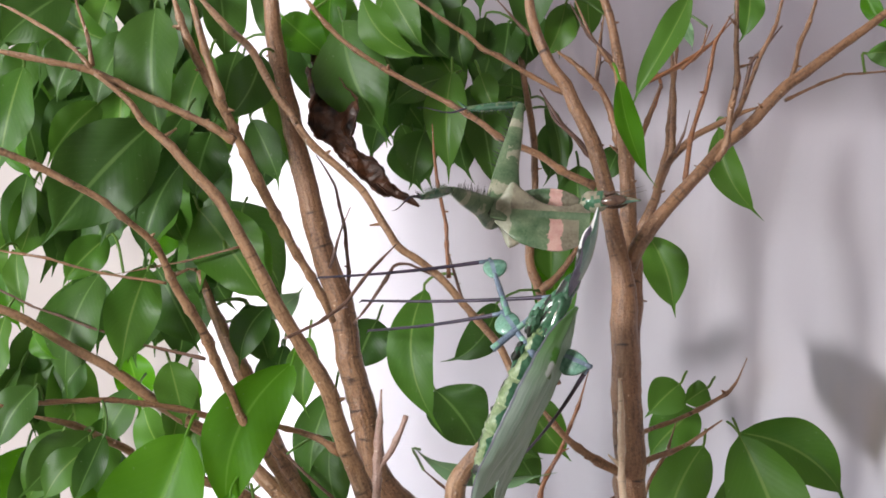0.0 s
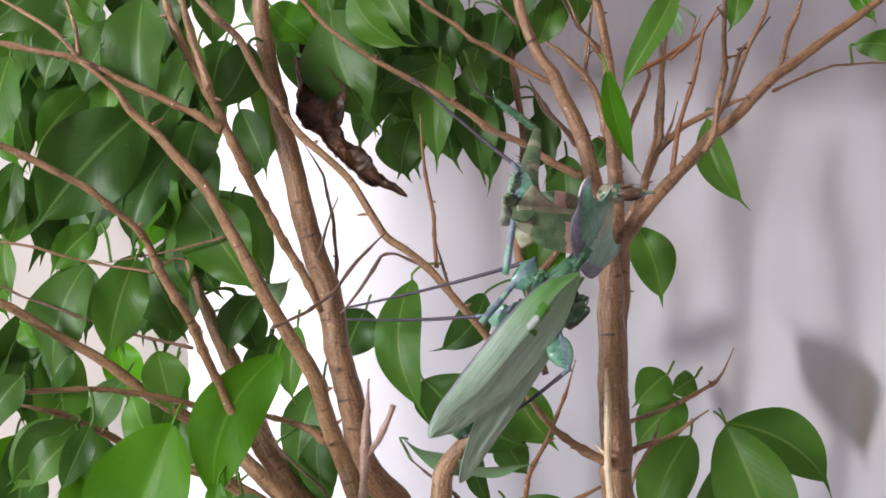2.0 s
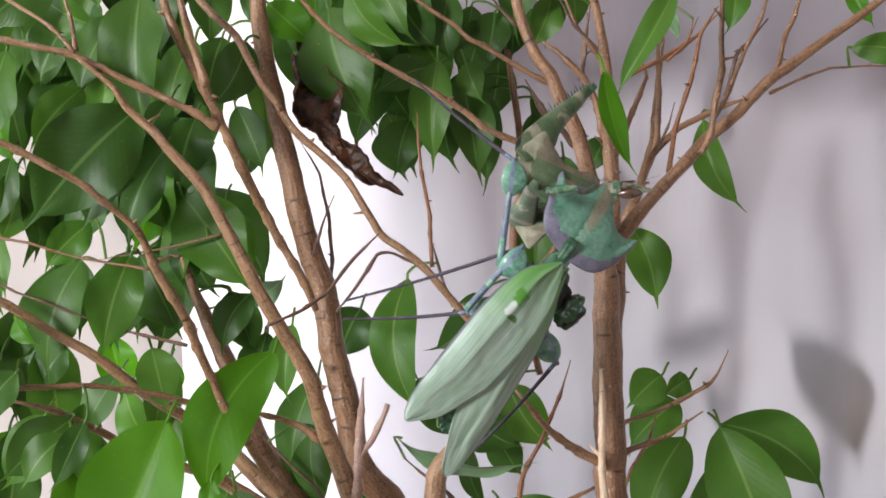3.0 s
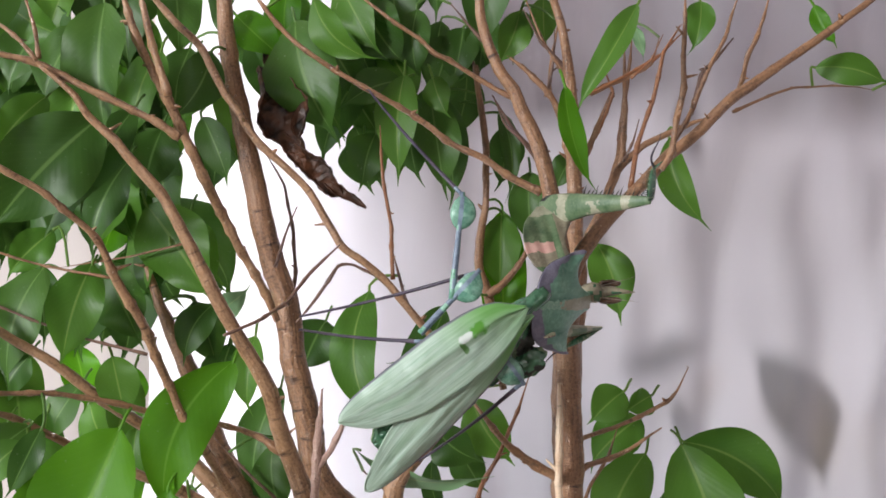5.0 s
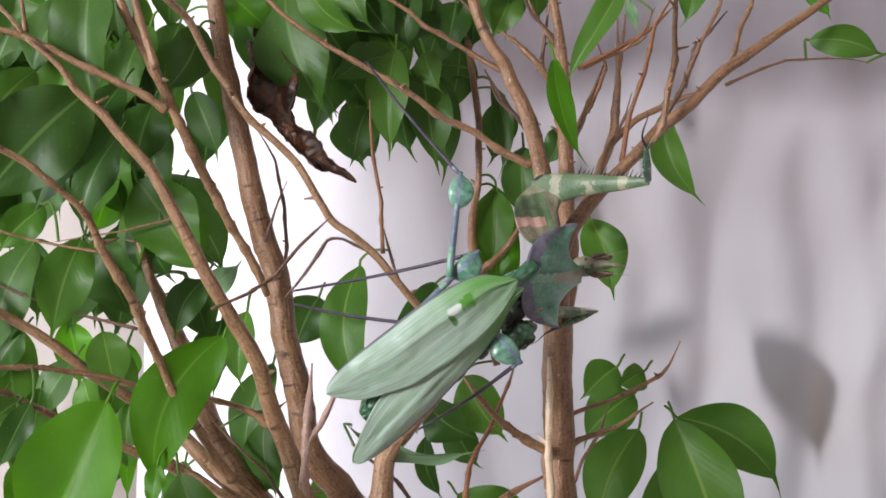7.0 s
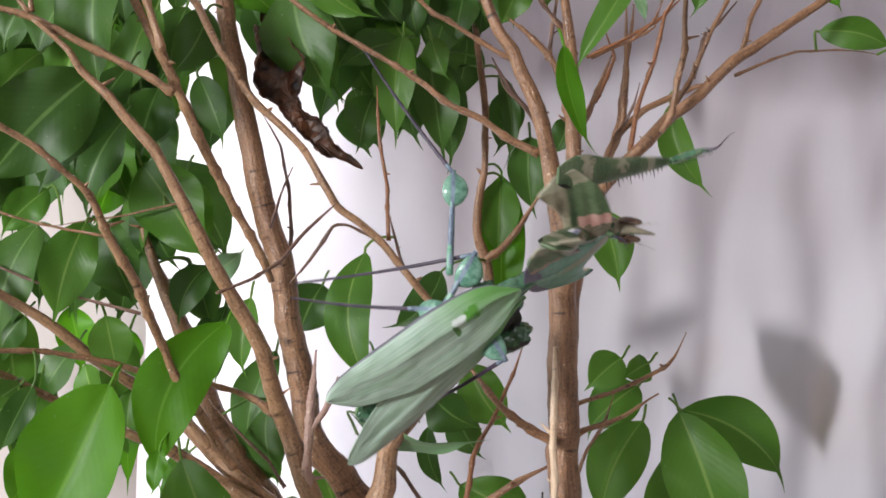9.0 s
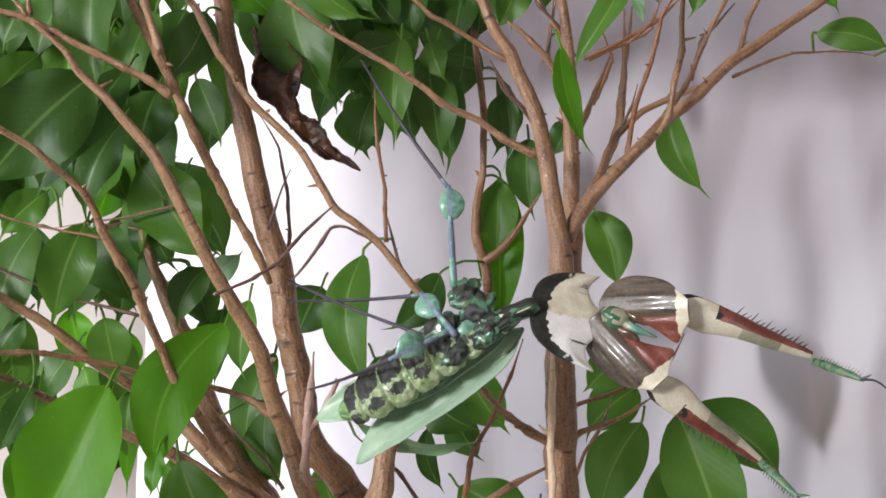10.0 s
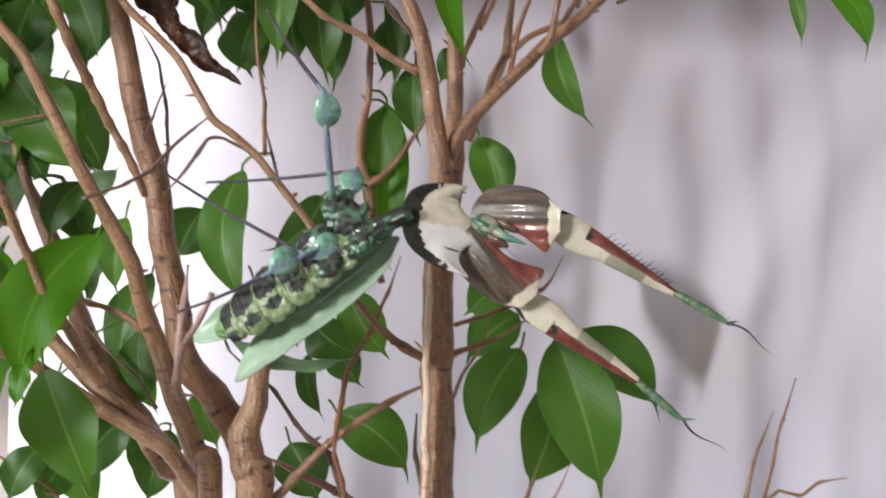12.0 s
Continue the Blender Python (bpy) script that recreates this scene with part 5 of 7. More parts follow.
leaf(leaf_dark, (-0.0667, 0.480, 1.3486), (-0.0708, 0.476, 1.3197), 0.0181, 10, 0.10, 0.00)
leaf(leaf_dark, (-0.0894, 0.470, 1.3452), (-0.0952, 0.466, 1.3169), 0.0202, -10, 0.10, 0.04)
leaf(leaf_dark, (-0.0775, 0.470, 1.3143), (-0.0853, 0.466, 1.2840), 0.0187, 10, 0.10, 0.04)
leaf(leaf_dark, (-0.0173, 0.500, 1.3512), (-0.0043, 0.496, 1.3243), 0.0162, -10, 0.10, 0.00)
leaf(leaf_green, (0.0057, 0.490, 1.3532), (0.0027, 0.486, 1.3301), 0.0158, 10, 0.10, 0.00)
leaf(leaf_dark, (0.0231, 0.500, 1.3585), (0.0154, 0.496, 1.3346), 0.0162, 10, 0.10, 0.00)


def withered(base, tip, width, seed, bend):
    """A dry curled-up leaf, rolled along its length and crumpled."""
    b, t = Vector(base), Vector(tip)
    ahead = (t - b)
    length = ahead.length
    ahead.normalize()
    side = ahead.cross(Vector((0, -1, 0))).normalized()
    up = side.cross(ahead)
    verts, faces, rows, cols = [], [], 70, 28
    for i in range(rows + 1):
        s = i / rows
        half = width / 2 * (math.sin(math.pi * min(1, s * 0.92 + 0.08)) ** 0.7 + 0.03) * (1 + 0.25 * noise.noise(Vector((s * 5, seed, 0))))
        for k in range(cols + 1):
            u = k / cols * 2 - 1
            a = u * 1.9 + 0.5 * math.sin(4 * s + seed)
            r = half * (0.85 + 0.2 * math.cos(5 * s + seed + 3 * u))
            p = b + ahead * (s * length) + side * (math.sin(a) * r + bend * math.sin(3 * s) * length) + up * ((1 - math.cos(a)) * r * 0.7)
            p += noise.noise_vector(p * 110 + Vector((seed, 0, 0))) * width * 0.16 + noise.noise_vector(p * 300) * width * 0.08 + noise.noise_vector(p * 900) * width * 0.04
            verts.append(p - BASE)
    for i in range(rows):
        for k in range(cols):
            a = i * (cols + 1) + k
            faces.append((a, a + 1, a + cols + 2, a + cols + 1))
    ob = mesh_object("dead_leaf", verts, faces, leaf_dead)
    ob.modifiers.new("thickness", "SOLIDIFY").thickness = 0.0003
    ob.parent = tree
    return tagged(ob, "crumpled dark brown withered leaf")


withered((-0.0466, 0.452, 1.3674), (-0.0324, 0.448, 1.3289), 0.0155, 1.0, 0.0)
withered((-0.0369, 0.446, 1.3371), (-0.019, 0.444, 1.3198), 0.0115, 4.0, 0.0)
withered((-0.0239, 0.444, 1.3245), (-0.0086, 0.442, 1.3154), 0.0037, 2.0, 0.0)
withered((-0.0487, 0.46, 1.3856), (-0.0463, 0.455, 1.3615), 0.0043, 2.2, 0.02)

# ---- the mantis ----
def two_tone(name, a, b_col, scale, rough=0.45, low=0.42, high=0.58, stretch=(1, 1, 1), bump=0.00008, coat=0.0):
    mat, nt, b = material(name)
    n = noised(nt, scale, 4, low, high, stretch)
    fine = noised(nt, scale * 7, 3)
    c = mixed(nt, n, a, b_col)
    nt.links.new(mixed(nt, fine, c, mixed(nt, 0.5, a, b_col)), b.inputs["Base Color"])
    b.inputs["Roughness"].default_value = rough
    b.inputs["Coat Weight"].default_value = coat
    bumped(nt, b, fine, 0.4, bump)
    return mat


mint = two_tone("mint_skin", (0.08, 0.25, 0.16), (0.34, 0.55, 0.43), 200, 0.3, coat=0.2)
teal = two_tone("teal_skin", (0.055, 0.18, 0.125), (0.22, 0.42, 0.31), 110, 0.28, stretch=(0.5, 1.6, 1))
mauve = two_tone("mauve_rim", (0.12, 0.11, 0.17), (0.24, 0.23, 0.3), 300, 0.5)
jade = two_tone("jade_lobe", (0.05, 0.17, 0.11), (0.24, 0.44, 0.33), 240, 0.3, coat=0.3)
cream = two_tone("cream_skin", (0.56, 0.5, 0.36), (0.72, 0.68, 0.55), 220, 0.3, coat=0.3)
pearl = two_tone("pearl_skin", (0.7, 0.68, 0.66), (0.85, 0.84, 0.82), 160, 0.18, coat=0.8)
pitch = two_tone("black_skin", (0.008, 0.009, 0.008), (0.032, 0.035, 0.026), 500, 0.6)
maroon = two_tone("maroon_skin", (0.12, 0.03, 0.022), (0.27, 0.085, 0.065), 240, 0.28, coat=0.4)
umber = two_tone("umber_skin", (0.02, 0.014, 0.01), (0.15, 0.115, 0.085), 130, 0.34, stretch=(0.22, 3, 3), coat=0.3)
rose = two_tone("rose_spot", (0.5, 0.27, 0.23), (0.6, 0.38, 0.32), 300, 0.5)
moss = two_tone("moss_skin", (0.02, 0.07, 0.035), (0.09, 0.21, 0.12), 90, 0.25, coat=0.5)
sage = two_tone("sage_skin", (0.05, 0.105, 0.045), (0.16, 0.22, 0.12), 160, 0.35)
ivory = two_tone("ivory_band", (0.22, 0.23, 0.15), (0.38, 0.37, 0.27), 160, 0.35)
olive = two_tone("belly_green", (0.1, 0.18, 0.05), (0.36, 0.43, 0.25), 260, 0.35, coat=0.3)
slate = two_tone("slate_leg", (0.1, 0.13, 0.19), (0.25, 0.33, 0.4), 300, 0.4)
plum = two_tone("plum_leg", (0.02, 0.015, 0.03), (0.07, 0.05, 0.08), 300, 0.4)
horn = two_tone("horn_brown", (0.09, 0.065, 0.05), (0.3, 0.24, 0.18), 300, 0.4)
taupe = two_tone("taupe_lobe", (0.14, 0.12, 0.085), (0.32, 0.29, 0.2), 120, 0.4)
eye_brown = two_tone("eye_brown", (0.05, 0.028, 0.02), (0.16, 0.09, 0.06), 300, 0.2, coat=0.6)
lime = two_tone("lime_skin", (0.08, 0.2, 0.05), (0.28, 0.42, 0.18), 300, 0.4)


def wing_material(spotted):
    mat, nt, b = material("wing_membrane")
    uv = nt.nodes.new("ShaderNodeUVMap")
    sep = nt.nodes.new("ShaderNodeSeparateXYZ")
    nt.links.new(uv.outputs[0], sep.inputs[0])

    def math_node(op, a, v):
        node = nt.nodes.new("ShaderNodeMath")
        node.operation = op
        for k, value in enumerate((a, v)):
            if isinstance(value, bpy.types.NodeSocket):
                nt.links.new(value, node.inputs[k])
            else:
                node.inputs[k].default_value = value
        return node.outputs[0]

    def ranged(sock, a, c):
        node = nt.nodes.new("ShaderNodeMapRange")
        node.inputs["From Min"].default_value, node.inputs["From Max"].default_value = a, c
        nt.links.new(sock, node.inputs[0])
        return node.outputs[0]

    ragged = noised(nt, 330, 2, 0.3, 0.7)

    def oval(u0, v0, ru, rv):
        du = math_node("DIVIDE", math_node("SUBTRACT", sep.outputs[0], u0), ru)
        dv = math_node("DIVIDE", math_node("SUBTRACT", sep.outputs[1], v0), rv)
        far = math_node("ADD", math_node("MULTIPLY", du, du), math_node("MULTIPLY", dv, dv))
        return ranged(math_node("ADD", far, math_node("MULTIPLY", ragged, 1.1)), 1.6, 1.0)

    bent = math_node("ADD", sep.outputs[0], math_node("MULTIPLY", sep.outputs[1], 0.22))
    bent = math_node("ADD", bent, math_node("MULTIPLY", noised(nt, 60, 2), 0.012))
    vein = ranged(math_node("SINE", math_node("MULTIPLY", bent, 120), 0), 0.55, 1.0)
    c = mixed(nt, noised(nt, 1, 5, 0.32, 0.68, (26, 3.2, 1), "UV"), (0.39, 0.56, 0.43), (0.64, 0.77, 0.67))
    c = mixed(nt, math_node("MULTIPLY", noised(nt, 1, 3, 0.45, 0.75, (5, 2.2, 1), "UV"), 0.4), c, (0.32, 0.5, 0.27))
    c = mixed(nt, math_node("MULTIPLY", vein, 0.16), c, (0.2, 0.36, 0.22))
    # green shoulder along the front rim, fading to the tip
    c = mixed(nt, math_node("MULTIPLY", ranged(sep.outputs[1], 0.3, 0.08), 0.55), c, (0.2, 0.44, 0.14))
    rim = math_node("MULTIPLY", ranged(sep.outputs[0], 0.45, 0.78), ranged(sep.outputs[1], 0.42, 0.16))
    c = mixed(nt, math_node("MULTIPLY", rim, 0.85), c, (0.17, 0.44, 0.09))
    if spotted:
        c = mixed(nt, oval(0.64, 0.235, 0.13, 0.05), c, (0.12, 0.36, 0.05))
        c = mixed(nt, oval(0.52, 0.34, 0.12, 0.016), c, (0.12, 0.26, 0.08))
        c = mixed(nt, oval(0.66, 0.305, 0.075, 0.036), c, (0.82, 0.88, 0.84))
    c = mixed(nt, ranged(sep.outputs[0], 0.955, 0.98), c, (0.2, 0.2, 0.24))
    nt.links.new(c, b.inputs["Base Color"])
    b.inputs["Roughness"].default_value = 0.35
    bumped(nt, b, vein, 0.25, 0.00012)
    tr, mx = nt.nodes.new("ShaderNodeBsdfTranslucent"), nt.nodes.new("ShaderNodeMixShader")
    nt.links.new(c, tr.inputs[0])
    mx.inputs[0].default_value = 0.3
    nt.links.new(b.outputs[0], mx.inputs[1])
    nt.links.new(tr.outputs[0], mx.inputs[2])
    nt.links.new(mx.outputs[0], nt.nodes["Material Output"].inputs[0])
    return mat


membrane, membrane_plain = wing_material(True), wing_material(False)
wing_under = two_tone("wing_underside", (0.27, 0.41, 0.26), (0.44, 0.57, 0.43), 70, 0.35, stretch=(0.3, 2, 2))
mantis = tagged(new("mantis"), "large pale green leaf-winged mantis climbing among the twigs", "insect")


def limb(name, verts, faces, mats, parent=None, label="", pick=None, uvs=None):
    """One mesh part; pick gives each face's material from its centre and normal."""
    ob = mesh_object(name, verts, faces, mats, True, uvs)
    if uvs is None:
        bm = bmesh.new()
        bm.from_mesh(ob.data)
        bmesh.ops.recalc_face_normals(bm, faces=bm.faces)
        bm.to_mesh(ob.data)
        bm.free()
    if pick:
        for p in ob.data.polygons:
            p.material_index = pick(p.center, p.normal)
    ob.parent = parent or mantis
    return tagged(ob, label) if label else ob


def blade(length, top, low, thick, rows=36, cols=10, bow=0.0, droop=0.0, ruffle=0.0):
    """A closed flat shape along x: top(s) and low(s) give its rim on the two sides."""
    verts, faces = [], []
    ring = 2 * cols
    for i in range(rows + 1):
        s = i / rows
        a, c = top(s), low(s)
        for k in range(ring):
            f = k / cols if k <= cols else 2 - k / cols
            y = -c + (a + c) * f
            rim = math.sqrt(max(0, 1 - (2 * f - 1) ** 2))
            z = (1 if k <= cols else -1) * thick * (0.15 + rim) * (0.25 + math.sin(math.pi * min(max(s, 0.03), 0.97)))
            z += bow * 4 * s * (1 - s) - droop * (y / 0.017) ** 2 + ruffle * math.sin(s * 21 + y * 300) * (y / 0.017) ** 2
            verts.append(Vector((s * length, y, z)))
    for i in range(rows):
        for k in range(ring):
            a, c = i * ring + k, i * ring + (k + 1) % ring
            faces.append((a, a + ring, c + ring, c))
    faces.append(tuple(range(ring)))
    faces.append(tuple(range(rows * ring + ring - 1, rows * ring - 1, -1)))
    return verts, faces


def profile(*knots):
    """A smooth curve through (s, mm) knots, in metres."""
    xs, ys = [k[0] for k in knots], [k[1] for k in knots]
    last = len(xs) - 1
    slope = [(ys[min(k + 1, last)] - ys[max(k - 1, 0)]) / (xs[min(k + 1, last)] - xs[max(k - 1, 0)]) for k in range(last + 1)]

    def value(s):
        j = min(max(sum(1 for x in xs if x <= s) - 1, 0), last - 1)
        h = xs[j + 1] - xs[j]
        f = min(max((s - xs[j]) / h, 0), 1)
        a, b = (1 + 2 * f) * (1 - f) ** 2, f * (1 - f) ** 2
        c, d = f * f * (3 - 2 * f), f * f * (f - 1)
        return max(0.0001, (a * ys[j] + b * h * slope[j] + c * ys[j + 1] + d * h * slope[j + 1]) / 1000)
    return value


def joined(*pieces):
    verts, faces = [], []
    for v, f in pieces:
        faces += [tuple(k + len(verts) for k in q) for q in f]
        verts += [Vector(p) for p in v]
    return verts, faces


def thorn(base, tip, r):
    b, t = Vector(base), Vector(tip)
    return tube([(*b, r), (*(b.lerp(t, 0.5)), r * 0.6), (*t, r * 0.12)], 5)


def blob(centre, size, turns=12, rough=0.0):
    """An egg with its own half-sizes."""
    verts, faces, n = [], [], turns
    for i in range(n + 1):
        a = math.pi * i / n
        for k in range(n):
            b = 2 * math.pi * k / n
            d = Vector((math.cos(a), math.sin(a) * math.cos(b), math.sin(a) * math.sin(b)))
            r = 1 + rough * noise.noise(d * 2.3 + Vector(centre) * 900)
            verts.append(Vector(centre) + Vector((d.x * size[0], d.y * size[1], d.z * size[2])) * r)
    for i in range(n):
        for k in range(n):
            a, b = i * n + k, i * n + (k + 1) % n
            faces.append((a, a + n, b + n, b))
    return verts, faces


def abdomen():
    """A flat ringed belly with side lobes; the underside carries black plates between cream seams."""
    rows, ring, segs = 240, 120, 6
    x0, x1 = -0.012, -0.0675
    width = profile((0, 4.2), (0.12, 6.6), (0.4, 9.2), (0.7, 8.8), (0.9, 6.0), (1, 2.0))
    verts, faces = [], []
    for i in range(rows + 1):
        s = i / rows
        p = (s * segs) % 1
        lobe = 0.0016 * max(0, math.sin(math.pi * p)) ** 0.7 if 0.05 < s < 0.93 else 0
        ringcut = 1 - 0.07 * math.exp(-((p - 0.02) / 0.08) ** 2)
        half = width(s) * ringcut
        for k in range(ring):
            a = 2 * math.pi * k / ring
            side = math.cos(a)
            y = side * (half + lobe * abs(side) ** 4) - 0.0032 * math.sin(math.pi * min(0.5, s))
            z = math.sin(a) * half * 0.62 - 0.0026
            z += 0.0008 * noise.noise(Vector((s * 30, a * 3, 1)))
            verts.append(Vector((x0 + (x1 - x0) * s, y, z)))
    for i in range(rows):
        for k in range(ring):
            a, b = i * ring + k, i * ring + (k + 1) % ring
            faces.append((a, b, b + ring, a + ring))
    faces.append(tuple(range(ring - 1, -1, -1)))
    faces.append(tuple(range(rows * ring, rows * ring + ring)))

    def pick(c, n):
        s = (c.x - x0) / (x1 - x0)
        p = (s * segs) % 1
        wob = 0.2 * noise.noise(c * 700) + 0.12 * noise.noise(c * 2100)
        y = (c.y + 0.0032 * math.sin(math.pi * min(0.5, s))) / 0.0094
        if n.z > 0.25:
            return 2
        if s > 0.93:
            return 3
        plate = ((p - 0.55 - 0.12 * y) / 0.45) ** 4 + ((y + 0.25) / 0.64) ** 4
        if plate < 1.25 + wob * 3.4 and s > 0.1:
            return 1
        mark = ((p - 0.5) / 0.32) ** 2 + ((y - 0.72) / 0.2) ** 2
        if mark < 1 + wob * 4 and s > 0.15:
            return 1
        return 0 if p > 0.01 + 0.06 * wob else 4
    return limb("abdomen", verts, faces, [olive, pitch, moss, lime, cream], None, "green belly with black plates and cream seams", pick)


def thorax():
    neck = tube([(-0.012, 0, -0.003, 0.0040), (-0.006, 0, -0.0024, 0.0036), (-0.001, 0, -0.0018, 0.0030), (0.004, 0.0004, -0.001, 0.0028), (0.0065, 0.0006, -0.0005, 0.0020)], 48, 0.25)
    pieces = [blob((-0.011, 0, -0.0025), (0.0125, 0.0042, 0.0042), 56, 0.3), neck]
    v, f = joined(*pieces)

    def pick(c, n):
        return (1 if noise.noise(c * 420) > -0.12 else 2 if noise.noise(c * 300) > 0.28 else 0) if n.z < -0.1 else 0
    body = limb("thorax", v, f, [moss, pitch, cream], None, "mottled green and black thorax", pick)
    for x, y, r in ((-0.0125, -0.0155, 0.0046), (-0.0105, -0.0070, 0.0048), (-0.0245, -0.0082, 0.0050), (-0.012, 0.004, 0.0034), (-0.023, 0.0036, 0.0034)):
        v, f = blob((x, y, -0.0056), (r * 1.35, r, r * 0.62), 40, 0.34)
        limb("hip", v, f, [moss, sage, pitch], body, "", lambda c, n: 1 if noise.noise(c * 260) > 0.34 else 2 if noise.noise(c * 210) < -0.16 else 0)
    return body


def wing(sign, length, slant, front, back, lift):
    """A long leathery forewing, arched over the belly, from its hinge to an obliquely cut tip."""
    rows, cols = 64, 22
    verts, faces, uvs = [], [], []
    for i in range(rows + 1):
        s = i / rows
        for k in range(cols + 1):
            f = k / cols
            y = 0.0022 + slant * s - back(s) + (front(s) + back(s)) * f
            z = lift + 0.0022 * math.sin(math.pi * min(1, s * 1.2)) - 0.0034 * max(0, (f - 0.62) * 2.6) ** 2 * math.sin(math.pi * s * 0.9 + 0.2)
            z += 0.0009 * math.exp(-((f - 0.62) / 0.05) ** 2) * (1 - s) + 0.00006 * math.sin(f * 44 + 9 * s) * math.sin(math.pi * s)
            z += 0.0009 * noise.noise(Vector((s * 5, f * 2.5, sign))) + 0.0003 * noise.noise(Vector((s * 17, f * 9, sign)))
            verts.append(Vector((-0.002 - s * length, sign * y, z)))
            uvs.append((f, s))
    for i in range(rows):
        for k in range(cols):
            a = i * (cols + 1) + k
            faces.append((a, a + 1, a + cols + 2, a + cols + 1)[::sign])
    ob = limb("forewing", verts, faces, membrane if sign > 0 else membrane_plain, None, "pale mint green veined forewing" + (" with a white spot" if sign > 0 else ""), None, uvs)
    solid = ob.modifiers.new("thickness", "SOLIDIFY")
    solid.thickness = 0.00022
    ob.data.materials.append(wing_under)
    solid.material_offset = 1
    return ob


def pronotum():
    """The broad leaf-shaped shield behind the head: teal above, cream with a black rear band below."""
    rim = profile((0, 2.0), (0.02, 6), (0.035, 9.5), (0.07, 13), (0.14, 15.6), (0.28, 17.2), (0.38, 17.6), (0.45, 16.5), (0.52, 14.0), (0.6, 10.4), (0.7, 6.8), (0.84, 4.2), (1, 2.8))
    v, f = blade(0.030, rim, rim, 0.0013, 190, 90, 0.001, 0.0008, 0.0005)
    v = [Vector((p.x + (0.012 * (abs(p.y) / 0.018) ** 4), p.y * (1 + 0.02 * noise.noise(p * 420)), p.z)) for p in v]

    def pick(c, n):
        y = abs(c.y) * 1000
        rear = c.x - np.interp(y, (0, 6, 9.5, 13, 15.6, 17.2, 17.6), (0, 0.0007, 0.0019, 0.0054, 0.011, 0.019, 0.024))
        wob = noise.noise(c * 700)
        if n.z > 0:
            if abs(c.y) < 0.0014 + 0.0006 * wob + 0.0016 * max(0, c.x / 0.03 - 0.3):
                return 6 if c.x > 0.012 + 0.004 * wob else 5
            return 1 if rear < 0.0042 + 0.0022 * noise.noise(c * 330) + 0.001 * wob and c.x < 0.024 + 0.004 * wob else 0
        if rear < 0.0056 + 0.001 * wob and c.x < 0.014 + 0.003 * wob:
            return 2
        if rear > 0.012 and y > 8 and noise.noise(Vector((c.x * 90, c.y * 2200, 0))) > 0.42:
            return 2
        return 4 if c.y > 0.0005 + 0.001 * wob else 3
    return limb("shield", v, f, [teal, mauve, pitch, cream, pearl, mint, ivory], None, "leaf-shaped shield, teal above and cream below", pick)


SMALL = Matrix.Translation((0.031, 0, -0.003)) @ Matrix.Diagonal((1.0, 0.68, 0.8, 1)) @ Matrix.Translation((-0.031, 0, 0.003))


def head_part():
    v, f = joined(blob((0.0325, 0, -0.0035), (0.0048, 0.0052, 0.0042), 16, 0.2), tube([(0.034, 0, -0.003, 0.003), (0.039, 0.0005, -0.0035, 0.0024), (0.0425, 0, -0.0042, 0.0013), (0.0468, -0.0006, -0.0048, 0.0003)], 9, 0.15))
    v = [SMALL @ p for p in v]
    ob = limb("head", v, f, [taupe, moss, ivory, jade], None, "brown and green head with a pointed crest", lambda c, n: (3 if c.x > 0.0365 + 0.001 * noise.noise(c * 500) else 1 if noise.noise(c * 380) > -0.1 else 2) if n.z < 0.1 else (1 if noise.noise(c * 500) > 0.3 else 0))
    for s in (1, -1):
        v, f = joined(blob((0.0385, s * 0.0042, -0.0045), (0.004, 0.0019, 0.0022), 14), thorn((0.036, s * 0.0045, -0.0018), (0.0405, s * 0.0055, -0.0012), 0.0011))
        v = [SMALL @ p for p in v]
        limb("eye", v, f, [eye_brown], ob)
        pts = [(0.0345 + 0.014 * q, s * (0.0025 + 0.004 * q), -0.002 + 0.002 * q * q, 0.0003 * (1.1 - q)) for q in np.linspace(0, 1, 7)]
        v, f = tube(pts, 5)
        v = [SMALL @ p for p in v]
        limb("antenna", v, f, [horn], ob)
    return ob


def coxa_part(sign):
    """First joint of a foreleg: a broad flanged blade, banded green outside, dark and glossy inside."""
    out = profile((0, 4.6), (0.06, 7.6), (0.15, 9.8), (0.3, 11.2), (0.5, 11.0), (0.75, 9.2), (0.9, 6.0), (1, 3.4))
    inn = profile((0, 3.4), (0.12, 4.0), (0.3, 3.0), (0.5, 3.6), (0.7, 7.0), (0.82, 9.6), (0.87, 9.0), (0.94, 5.4), (1, 3.0))
    v, f = blade(0.030, out, inn, 0.0016, 120, 64)
    v = [Vector((p.x, sign * p.y, p.z - (0.0034 * (p.y / 0.01) ** 2 if p.y > 0 else 0) + 0.0002 * math.sin(p.y * 1500) * math.sin(math.pi * p.x / 0.03))) for p in v]
    f = f if sign > 0 else [q[::-1] for q in f]

    def pick(c, n):
        s, y = c.x / 0.03, sign * c.y
        wob = noise.noise(c * 500)
        if n.z > 0:
            if y < -0.0009 - 0.0003 * wob and 0.2 < s < 0.88 + 0.02 * wob:
                return 1
            if s > 0.88 + 0.03 * wob:
                return 2
            return 0
        wob = 0.6 * wob + 0.4 * noise.noise(c * 1500)
        if s > 0.84 + 0.05 * wob:
            return 5
        if y < -0.0012:
            return 6
        if y > 0.0012 and 0.3 + 0.05 * wob < s < 0.44 + 0.05 * wob:
            return 4
        if y > 0.0012 and s < 0.3:
            return 6 if s > 0.12 else 3
        return 3
    return limb("foreleg_coxa", v, f, [umber, maroon, cream, sage, rose, ivory, taupe], None, "broad flanged upper joint, banded green outside, dark inside", pick)


